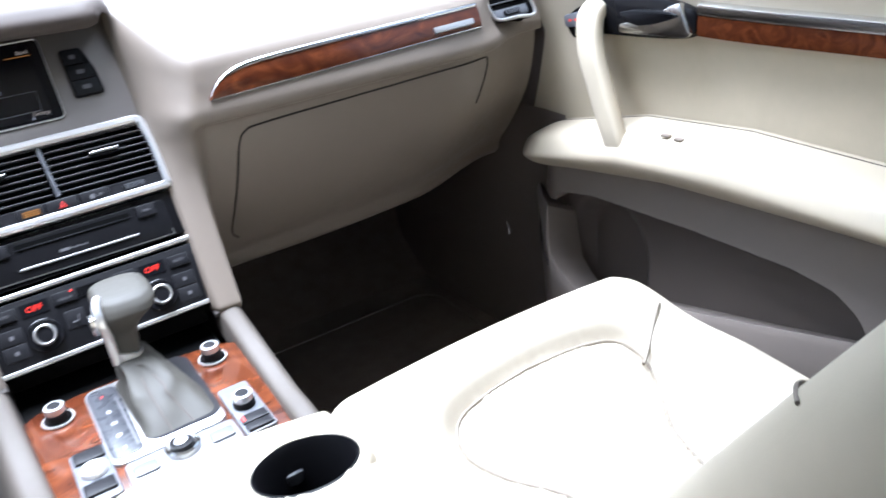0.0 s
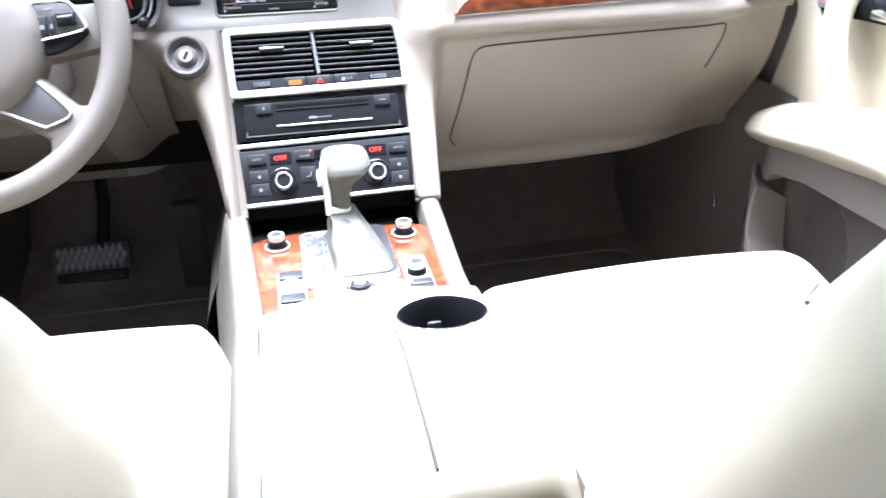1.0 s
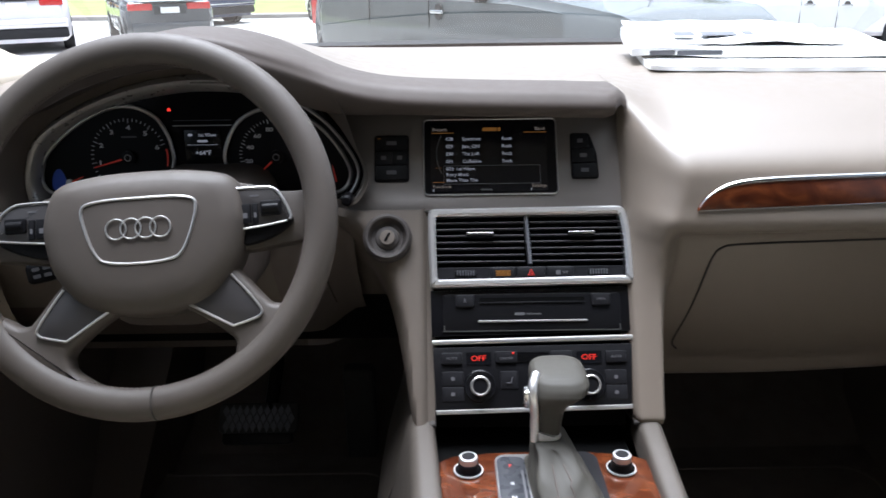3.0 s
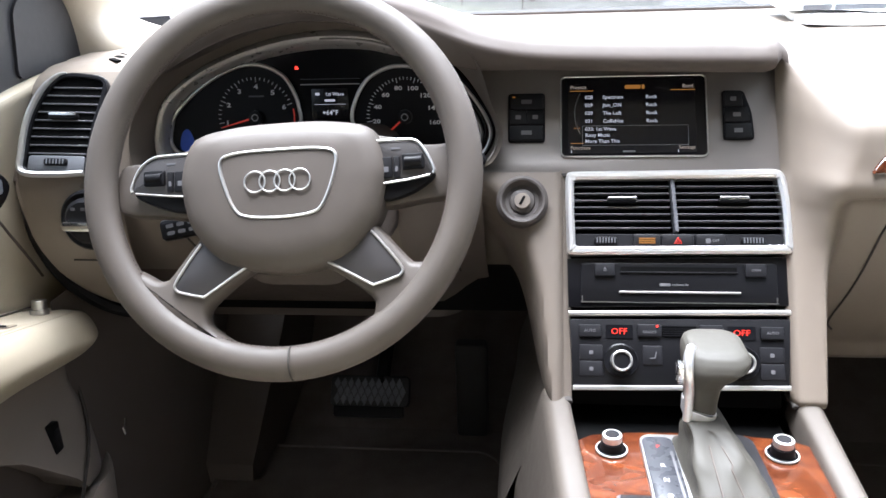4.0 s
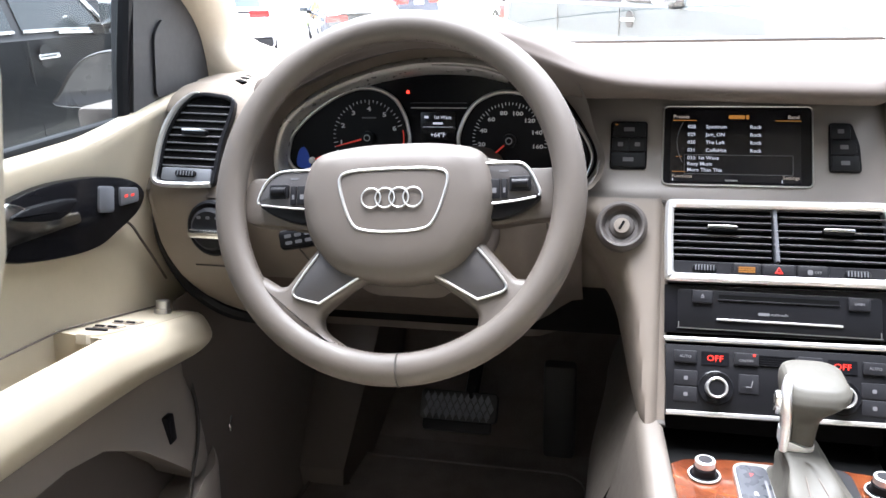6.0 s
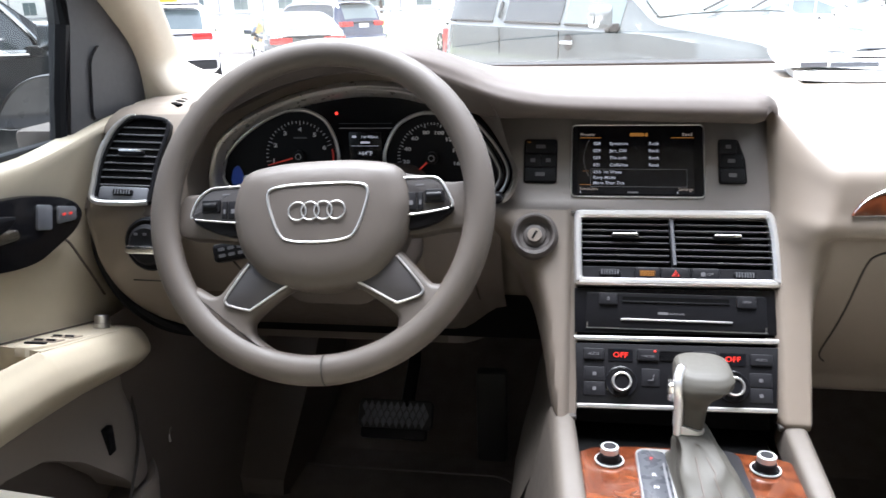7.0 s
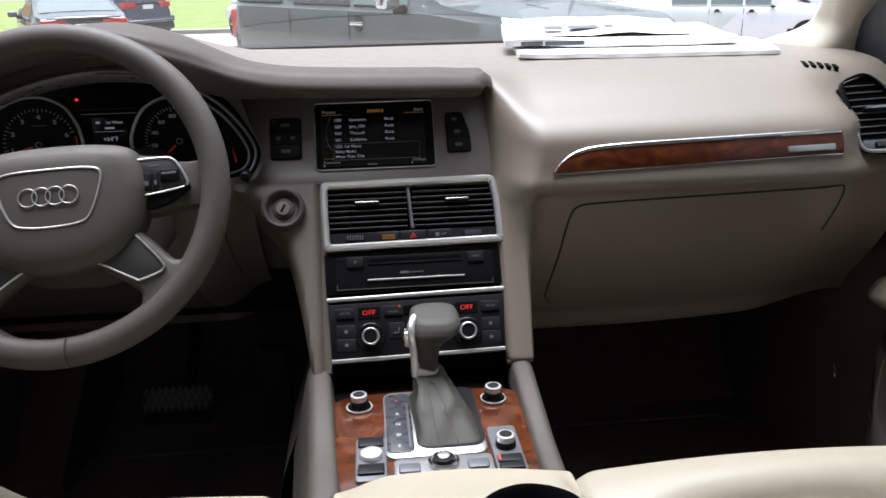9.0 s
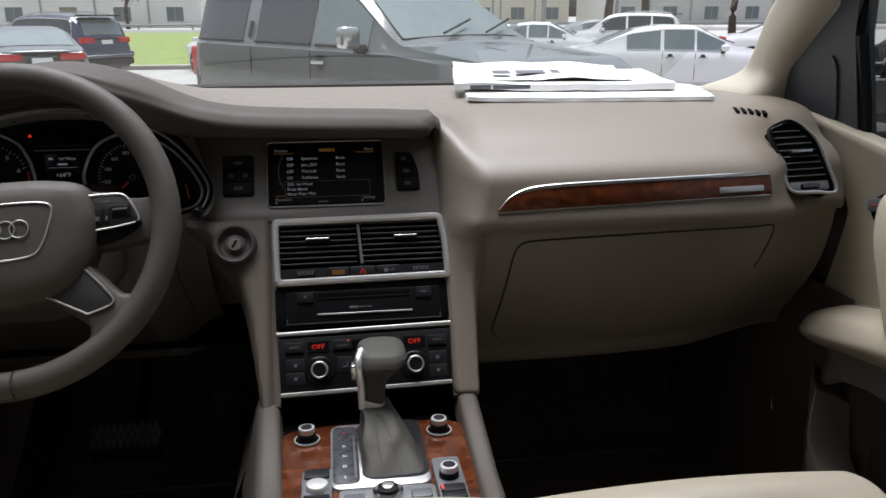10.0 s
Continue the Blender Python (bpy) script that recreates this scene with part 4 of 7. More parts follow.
    def pocket(y):
        """Lower and upper edge of the pocket's leaf-shaped mouth."""
        if s > 0:
            hi = lerp_table([(-0.552, 0.93), (-0.535, 0.95), (-0.503, 0.968), (-0.446, 0.975), (-0.307, 0.972), (-0.117, 0.962), (-0.05, 0.948), (-0.035, 0.93)], y)
            lo = lerp_table([(-0.552, 0.93), (-0.418, 0.893), (-0.246, 0.848), (-0.106, 0.808), (-0.075, 0.825), (-0.05, 0.85), (-0.035, 0.93)], y)
        else:
            hi = lerp_table([(-0.6, 0.93), (-0.55, 0.96), (-0.4, 0.97), (-0.26, 0.966), (-0.2, 0.952), (-0.146, 0.917), (-0.072, 0.84), (-0.06, 0.82)], y)
            lo = lerp_table([(-0.6, 0.93), (-0.42, 0.89), (-0.25, 0.84), (-0.1, 0.80), (-0.06, 0.82)], y)
        return lo, max(hi, lo)
    up, low, back = [], [], []
    for y in span(0.06, -0.66, 90) + span(-0.68, -1.24, 20):
        lo, hi = pocket(y)
        za = arm_low(min(y, 0.03)) + 0.004
        up.append([(X(low_x(y, za + (hi - za) * i / 6)), y, za + (hi - za) * i / 6) for i in range(7)] + [(X(low_x(y, hi) + 0.004), y, hi - 0.002), (X(0.014), y, hi + 0.004)])
        low.append([(X(0.014), y, lo - 0.03), (X(low_x(y, lo) - 0.006), y, lo - 0.004), (X(low_x(y, lo) - 0.012), y, lo)] + [(X(low_x(y, lo) - 0.016 + 0.012 * t), y, lo - 0.004 + (0.66 - lo) * t) for t in span(0.03, 1, 5)])
        row = []
        for z in span(0.99, 0.74, 20):   # the lining sinks into a bottle niche in front
            q = ((y + 0.112) / 0.082) ** 2 + (max(0.0, z - 0.85) / 0.095) ** 2
            row.append((X(0.014 + (0.034 * smooth01(1.0, 0.55, q) if s > 0 else 0.0)), y, z))
        back.append(row)
    part("lower_panel", grid(up), DOORTRIM, d, "taupe lower door panel")
    part("pocket_lip", grid(low), DOORTRIM, d, "taupe map pocket lip")
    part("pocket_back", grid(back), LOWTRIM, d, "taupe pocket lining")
    edge = [(0.05, 0.95), (0.044, 0.921), (0.017, 0.873), (-0.038, 0.819), (-0.106, 0.795)] if s > 0 else [(-0.004, 0.96), (-0.016, 0.925), (-0.046, 0.87), (-0.072, 0.835), (-0.1, 0.79)]
    part("door_edge_gap", tube([(X(low_x(y, z) - 0.004), y, z) for y, z in [(p.x, p.z) for p in spline([(a, 0, b) for a, b in edge], 5)]], 0.0022, 6), SEAM, d)
    part("outer_skin", box(*sorted((X(0.05), X(0.10))), -1.24, 0.06, 0.62, 1.27, 0.01), BLACK, d, "dark painted outer door skin")
    # window frame: sail triangle, front post and belt seal
    oy = 0.012 if s < 0 else 0.036
    M = Matrix(((0, 0, s, s * xo), (1, 0, 0, 0), (0, 1, 0, 0), (0, 0, 0, 1)))
    part("sail_panel", slab([(0.236, 1.285), (-0.02 + oy, 1.285), (0.018 + oy, 1.43), (0.022 + oy, 1.54), (0.045 + oy, 1.54), (0.078 + oy * 0.6, 1.47), (0.205, 1.374), (0.23, 1.33)], 0.0, 0.03, 0.0, M), SAILGREY, d, "dark grey triangular sail panel", smooth=False)
    part("tweeter_grille", slab(corner_round([(0.15, 1.312), (0.03 + oy, 1.308), (0.045 + oy, 1.385), (0.075 + oy * 0.7, 1.405), (0.12, 1.365)], 0.012, 3), -0.004, 0.0, 0.0, M), SAILGREY, d, smooth=False)
    part("window_frame", tube([(X(0.012), -0.03 + oy, 1.26), (X(0.012), -0.012 + oy, 1.34), (X(0.008), 0.014 + oy, 1.43), (X(0.0), 0.01 + oy, 1.54), (X(-0.04), -0.2, 1.72), (X(-0.09), -0.43, 1.86), (X(-0.09), -0.7, 1.88), (X(-0.09), -1.27, 1.88)], 0.009, 8), BLACK, d, "black window frame")
    part("belt_seal", box(*sorted((X(0.012), X(0.03))), -1.24, -0.02 + oy, 1.27, 1.292, 0.004), BLACK, d)
    pane = part("window_pane", grid([[(X(0.025 - 0.09 * ((z - 1.27) / 0.6) ** 1.5), y, z) for z in span(1.27, 1.88, 5)] for y in span(0.01 + oy, -1.27, 6)]), SIDEGLASS, d, "side window, darkened to cut the light it lets in")
    # wood inlay and bright strip along the top
    def rise(y):
        return 0.011 * smooth01(-0.285, -0.6, y)
    part("wood_inlay", grid([[(X(a), y, z + k * rise(y)) for a, z, k in ((-0.010, 1.2165, 1), (-0.019, 1.219, 1), (-0.021, 1.23, 0.9), (-0.021, 1.243, 0.8), (-0.012, 1.246, 0.8))] for y in span(-0.285, -1.22, 24)]), BURL, d, "reddish burl wood inlay")
    part("inlay_strip", grid([[(X(a), y, z + 0.7 * rise(y)) for a, z in ((-0.008, 1.2435), (-0.0215, 1.2445), (-0.0235, 1.248), (-0.0225, 1.2555), (-0.017, 1.2585), (-0.004, 1.2595))] for y in span(-0.285, -1.22, 24)]), CHROME, d, "bright metal strip")
    return d, X


door_r, XR = door(1, 0.715, "door_1", "cream leather passenger door panel with wood inlay and armrest, closed")
door_l, XL = door(-1, 0.738, "door_2", "cream leather driver's door panel with window switches, closed")
# inside release: a long black pocket with two grey keys, a bright lever and a bright lower surround
for d, X, s in ((door_r, XR, 1), (door_l, XL, -1)):
    M = Matrix(((0, 0, -s, X(-0.012)), (1, 0, 0, 0), (0, 1, 0, 0), (0, 0, 0, 1)))
    bowl = smooth_outline([(-0.147, 1.252), (-0.108, 1.244), (-0.075, 1.234), (-0.053, 1.223), (-0.043, 1.211), (-0.046, 1.2), (-0.064, 1.188), (-0.104, 1.178 if s < 0 else 1.198), (-0.142, 1.172 if s < 0 else 1.202), (-0.2, 1.18 if s < 0 else 1.206), (-0.27, 1.2 if s < 0 else 1.214), (-0.284, 1.225), (-0.275, 1.25), (-0.21, 1.258)], 4)
    if s > 0:
        bowl = [(-0.165 + (y + 0.165) * 0.86, z) if y > -0.165 else (y, z) for y, z in bowl]
    b = part("release_bowl", slab(bowl, 0.0, 0.012, 0.004, M), GLOSSBLACK, d, "black door release pocket")
    part("release_lever", slab(smooth_outline([(-0.17, 1.236), (-0.235, 1.245), (-0.262, 1.24), (-0.2, 1.222)], 3), 0.010, 0.02, 0.003, M), BLACK, b, "black door release lever")
    part("lever_surround", slab(corner_round([(-0.166, 1.209), (-0.166, 1.221), (-0.224, 1.234), (-0.245, 1.25), (-0.262, 1.257), (-0.283, 1.222), (-0.275, 1.216)], 0.006, 3), 0.008, 0.017, 0.002, M), CHROME, b, "bright metal lever surround")
    for pts in ([(-0.126, 1.238), (-0.101, 1.231), (-0.109, 1.203), (-0.134, 1.210)], [(-0.091, 1.2275), (-0.058, 1.2185), (-0.061, 1.2025), (-0.096, 1.2065)]):
        k = part("lock_key", slab(corner_round(pts, 0.004, 3), 0.010, 0.015, 0.0015, M), MIDGREY, b, "grey lock key")
        if pts[0][0] > -0.1:
            for yy, zz in ((-0.084, 1.2155), (-0.072, 1.2135)):
                part("key_symbol", slab(rrect(0.006, 0.003, 0.001, 2, yy, zz), 0.0148, 0.0156, 0, M), REDDIM, k)
# stitched insert seam on the driver's door, below the pocket
part("insert_seam", tube(spline([(XL(-0.0015), y, z) for y, z in ((-0.105, 1.176), (-0.085, 1.183), (-0.066, 1.181), (-0.048, 1.168), (-0.034, 1.146), (-0.015, 1.115), (0.006, 1.078))], 5), 0.0016, 6), STITCH, door_l)
# pull handle on the passenger door
hp = spline([(XR(-0.008), -0.118, 1.238), (XR(-0.035), -0.122, 1.226), (XR(-0.05), -0.138, 1.185), (XR(-0.055), -0.163, 1.137), (XR(-0.058), -0.19, 1.085), (XR(-0.055), -0.204, 1.052)], 6)
rows = []
for i, p in enumerate(hp):
    d = (hp[min(i + 1, len(hp) - 1)] - hp[max(i - 1, 0)]).normalized()
    w = Vector((0, 1, 0)) - d * d.y
    w.normalize()
    o = d.cross(w)
    k = 1.06 - 0.1 * smooth01(4, 24, i)
    rows.append([p + w * u * k + o * q for u, q in rrect(0.036, 0.022, 0.008, 4)])
part("pull_handle", grid(rows, True, True), CREAM, door_r, "cream padded pull handle")
# ---------------------------------------------------------------- centre stack
def chip(u, v, w, h, n0, n1, r=0.0015, bev=0.0008, m=FS):
    return slab(rrect(w, h, r, 3, u, v), n0, n1, bev, m)


fas_out = [(-0.206, -0.002), (0.117, -0.001), (0.1165, 0.02), (0.1155, 0.06), (0.1145, 0.095), (0.112, 0.1235), (-0.243, 0.128), (-0.229, 0.12), (-0.208, 0.097), (-0.191, 0.07), (-0.183, 0.048), (-0.186, 0.03), (-0.197, 0.013)]
fascia = part("fascia", slab(fas_out, -0.02, 0.0, 0.001, FS), SILVERGREY, dash, "satin grey screen fascia")
screen = thing("display_screen", "lit black navigation display with a station list, set in the dash", "display screen", at=FS @ Vector((-0.038, 0.064, 0)))
so = rrect(0.1545, 0.0915, 0.006, 5, -0.038, 0.064)
part("bezel", ring(so, 0.0015, 0.0, 0.0025, FS, 0.0004), ALU, screen, "thin bright bezel")
part("surround", slab(inset2(so, 0.0014), 0.0, 0.0012, 0, FS), GLOSSBLACK, screen)
part("panel", chip(-0.040, 0.064, 0.134, 0.083, 0.001, 0.0018, 0.001, 0), SCREENBLACK, screen, "dark lit panel")


def word(txt, u, v, size, material, parent, n=0.0021, align="LEFT", wide=1.0, m=FS, name="lettering", bold=0.012):
    return part(name, text_mesh(txt, size, at_uv(m, u, v, n), 0.0001, align, wide, bold), material, parent, smooth=False)


def bar(u, v, w, h, material, parent, n0=0.0018, n1=0.0022, m=FS, name="line"):
    return part(name, slab(rrect(w, h, min(w, h) * 0.2, 1, u, v), n0, n1, 0, m), material, parent, smooth=False)


word("Presets", -0.1045, 0.0965, 0.0058, WARMLIT, screen)
bar(-0.038, 0.0965, 0.017, 0.0042, AMBER, screen, name="logo_bar")
bar(-0.027, 0.0965, 0.003, 0.0046, AMBER, screen, name="logo_bar")
word("Band", 0.0255, 0.0965, 0.0058, WARMLIT, screen, align="RIGHT")
bar(-0.0925, 0.0925, 0.025, 0.0007, AMBER, screen)
bar(0.0145, 0.0925, 0.026, 0.0007, AMBER, screen)
for i, (a, b, c) in enumerate((("028", "Spectrum", "Rock"), ("029", "Jam_ON", "Rock"), ("030", "The Loft", "Rock"), ("031", "CoffeHse", "Rock"))):
    v = 0.0850 - 0.0090 * i
    word(a, -0.089, v, 0.0056, WHITELIT, screen)
    word(b, -0.070, v, 0.0056, WHITELIT, screen)
    word(c, -0.0245, v, 0.0056, WHITELIT, screen)
for i, a in enumerate(("033: 1st Wave", "Roxy Music", "More Than This")):
    word(a, -0.089, 0.0490 - 0.0068 * i, 0.0056, WHITELIT, screen, n=0.0026)
box_o = rrect(0.111, 0.0222, 0.0005, 1, -0.0365, 0.0421)
part("frame_line", ring(box_o, 0.0005, 0.0018, 0.0022, FS), DIMPRINT, screen, smooth=False)
part("dial_arc", tf(tube([(-0.100 + 0.006 * ((i - 6) / 6) ** 2, 0.067 + (i - 6) * 0.0038, 0.002) for i in range(13)], 0.0005, 5), FS), DIMPRINT, screen)
bar(-0.0975, 0.0505, 0.007, 0.0006, AMBER, screen)
bar(-0.0975, 0.0335, 0.014, 0.0006, AMBER, screen)
word("Functions", -0.1045, 0.0283, 0.0054, WARMLIT, screen)
word("Settings", 0.0255, 0.0283, 0.0054, WARMLIT, screen, align="RIGHT")
bar(-0.043, 0.0243, 0.013, 0.002, DIMPRINT, screen, name="clock_bar")
bar(-0.1035, 0.0243, 0.0012, 0.003, WHITELIT, screen)
bar(0.008, 0.0243, 0.0012, 0.003, WHITELIT, screen)


def keypad(outline, keys):
    k = part("keypad", slab(outline, -0.002, 0.0018, 0.0006, FS), BLACK, dash, "black key group")
    for u, v, w, h in keys:
        key = part("key", chip(u, v, w, h, 0.0015, 0.0042, 0.0012, 0.0008), DARKGREY, k)
        part("key_symbol", slab(rrect(w * 0.32, h * 0.28, 0.0004, 1, u, v), 0.0041, 0.0044, 0, FS), DIMPRINT, key, smooth=False)
    return k


kl = keypad(rrect(0.040, 0.056, 0.004, 4, -0.1515, 0.063), [(-0.1515, 0.0805, 0.036, 0.0165), (-0.1605, 0.063, 0.018, 0.0165), (-0.1422, 0.063, 0.018, 0.0165), (-0.1515, 0.0455, 0.036, 0.0165)])
bar(-0.1655, 0.086, 0.003, 0.0012, AMBER, kl, 0.0041, 0.0046)
keypad(corner_round([(0.0545, 0.091), (0.077, 0.0905), (0.0845, 0.066), (0.0862, 0.038), (0.0835, 0.0358), (0.0565, 0.0358), (0.0545, 0.038)], 0.004), [(0.0655, 0.0805, 0.019, 0.0165), (0.0685, 0.063, 0.025, 0.0165), (0.0695, 0.0455, 0.027, 0.0165)])
part("fascia_gap", box(-0.196, -0.109, -0.0012, 0.0008, -0.003, 0.0008, m=FS), SEAM, dash)

# ignition lock
ig = at_uv(FS, -0.1555, -0.0325, 0.0145)
lock = part("ignition_lock", lathe([(0.0275, -0.012), (0.0270, 0.000), (0.0235, 0.0035), (0.0215, 0.003), (0.0175, -0.0035), (0.0135, -0.004), (0.0128, -0.0025), (0.0105, -0.0015), (0.0, -0.0015)], 36, ig), DARKTAUPE, dash, "taupe ignition lock ring")
part("lock_face", lathe([(0.0085, 0.0), (0.0082, 0.0015), (0.0, 0.0017)], 24, ig), LOWSKIN, lock, "metal key slot face")
part("key_slot", slab(rrect(0.0028, 0.0105, 0.0008, 2), 0.0014, 0.0020, 0, ig @ pose(0, 0, 0, 0, 0, -28)), VOIDBLACK, lock)

# twin air vents
vent = thing("center_air_vent", "twin black slatted air vents in a satin chrome frame", "air vent", at=FS @ Vector((0, -0.04, 0)))
vo = [(-0.1085, -0.0885), (0.1175, -0.086), (0.1175, -0.06), (0.1165, -0.03), (0.113, -0.008), (0.1105, -0.001), (0.104, 0.002), (-0.106, 0.0005), (-0.110, -0.003), (-0.110, -0.04)]
vo = corner_round(vo, 0.006)
part("frame", ring(vo, 0.0085, -0.006, 0.0105, FS, 0.0025), BRIGHT, vent, "satin chrome frame")
part("backing", slab(inset2(vo, 0.004), -0.012, -0.010, 0, FS), VOIDBLACK, vent)
for k, (u0, u1) in enumerate(((-0.1035, -0.0028), (0.0048, 0.1095))):
    for i in range(8):
        v = -0.0075 - 0.0074 * i
        part("slat", box(u0, u1, v - 0.0007, v + 0.0007, -0.003, 0.0042, 0.0003, 1, FS), SLAT, vent)
    uc = (u0 + u1) / 2 + (0.001 if k == 0 else 0.004)
    tab = part("tab", chip(uc, -0.030, 0.031, 0.006, 0.003, 0.0095, 0.0028, 0.0015), BLACK, vent)
    part("tab_cap", chip(uc, -0.0288, 0.030, 0.0032, 0.0088, 0.0105, 0.0014, 0.0006), CHROME, tab, "chrome cap")
part("divider", slab([(-0.0025, -0.002), (0.0015, -0.002), (0.0055, -0.063), (0.0015, -0.063)], -0.008, 0.006, 0.001, FS), MIDGREY, vent)
part("lower_strip", box(-0.104, 0.1115, -0.083, -0.0655, -0.010, 0.0035, 0.001, 1, FS), DARKGREY, vent)
for u in (-0.069, 0.0785):
    dl = part("thumb_wheel", chip(u, -0.073, 0.024, 0.0075, 0.002, 0.0072, 0.003, 0.0015), BLACK, vent)
    for i in range(7):
        part("ridge", chip(u - 0.009 + 0.003 * i, -0.073, 0.001, 0.0055, 0.0068, 0.0082, 0.0004, 0), MIDGREY, dl)
for u, w, kind in ((-0.0275, 0.0285, 0), (0.0035, 0.0335, 1), (0.0365, 0.0315, 2)):
    b = part("push_button", chip(u, -0.0735, w - 0.001, 0.0148, 0.002, 0.0082, 0.003, 0.0018), DARKGREY, vent, "dark push button")
    if kind == 0:
        for dv in (-0.0022, 0.0, 0.0022):
            bar(u, -0.0735 + dv, 0.0165, 0.0016, AMBER, b, 0.0081, 0.0086, name="airbag_text_bar")
    elif kind == 1:
        part("hazard_symbol", tf(tube([(u + 0.0042 * math.sin(radians(120 * k)), -0.0741 + 0.0042 * math.cos(radians(120 * k)), 0.0084) for k in (0, 1, 2)], 0.0006, 5, True), FS), REDDIM, b)
        part("hazard_symbol", tf(tube([(u + 0.0018 * math.sin(radians(120 * k)), -0.0741 + 0.0018 * math.cos(radians(120 * k)), 0.0084) for k in (0, 1, 2)], 0.0004, 5, True), FS), REDDIM, b)
    else:
        bar(u - 0.003, -0.0735, 0.005, 0.005, DIMPRINT, b, 0.0081, 0.0086, name="symbol")
        word("OFF", u + 0.001, -0.0735, 0.004, DIMPRINT, b, 0.0084)

# disc player
radio = thing("disc_player", "black single-slot disc player with buttons, in the centre stack", "disc player", at=FS @ Vector((0, -0.115, 0)))
part("front", slab([(-0.1075, -0.1425), (0.1135, -0.1385), (0.1165, -0.0885), (-0.1085, -0.0915)], -0.012, 0.0022, 0.0012, FS), GLOSSBLACK, radio)
part("face_plate", slab(rrect(0.196, 0.040, 0.004, 4, 0.003, -0.116), 0.0018, 0.0036, 0.001, FS), BLACK, radio)
part("disc_slot", chip(0.0035, -0.1025, 0.116, 0.0042, 0.0032, 0.0042, 0.0012, 0.0), VOIDBLACK, radio)
part("slot_lip", box(-0.055, 0.062, -0.1065, -0.1052, 0.003, 0.0052, 0.0004, 1, FS), DARKGREY, radio)
for u in (-0.0705, 0.0795):
    b = part("push_button", chip(u, -0.1035, 0.0205, 0.0135, 0.003, 0.0064, 0.0015, 0.001), DARKGREY, radio)
    if u > 0:
        word("OPEN", u, -0.1035, 0.0036, DIMPRINT, b, 0.0066, "CENTER")
    else:
        part("eject_symbol", slab([(u - 0.0018, -0.1035), (u + 0.0018, -0.1035), (u, -0.1008)], 0.0062, 0.0068, 0, FS), DIMPRINT, b, smooth=False)
        bar(u, -0.1048, 0.0036, 0.0008, DIMPRINT, b, 0.0062, 0.0068)
bar(-0.010, -0.1185, 0.011, 0.003, DIMPRINT, radio, 0.0034, 0.0040, name="logo_bar")
word("multimedia", -0.0035, -0.1185, 0.0038, DIMPRINT, radio, 0.0038)
part("bright_strip", chip(0.004, -0.1265, 0.1205, 0.0022, 0.003, 0.0058, 0.0008, 0.0005), SATIN, radio, "bright metal strip")
part("lower_strip", chip(0.003, -0.1368, 0.196, 0.0009, 0.002, 0.0042, 0.0003, 0), ALU, radio)
for s in (-1, 1):
    part("corner_strip", chip(0.003 + s * 0.0965, -0.1335, 0.0009, 0.006, 0.002, 0.0042, 0.0003, 0), ALU, radio)
part("trim_bar", slab([(-0.1065, -0.1515), (0.1125, -0.1485), (0.1133, -0.1425), (-0.1075, -0.1462)], -0.006, 0.0045, 0.0018, FS), SATIN, dash, "satin metal trim bar")

# climate panel
clim = thing("climate_panel", "black climate control panel with red displays and chrome knobs", "climate control", at=FS @ Vector((0, -0.185, 0)))
part("front", slab([(-0.1035, -0.2215), (0.1075, -0.2175), (0.1115, -0.152), (-0.1065, -0.1545)], -0.012, 0.0025, 0.0012, FS), BLACK, clim)
part("trim_bar", slab([(-0.1035, -0.2265), (0.1075, -0.2225), (0.1078, -0.2175), (-0.1037, -0.2215)], -0.010, 0.006, 0.0012, FS), SATIN, clim, "chrome lower bar")
part("grille", box(-0.014, 0.02, -0.171, -0.160, 0.0, 0.003, 0.0005, 1, FS), VOIDBLACK, clim)
for i in range(5):
    part("grille_slat", box(-0.0135, 0.0195, -0.1705 + 0.0023 * i, -0.1695 + 0.0023 * i, 0.001, 0.0042, 0, 1, FS), BLACK, clim)
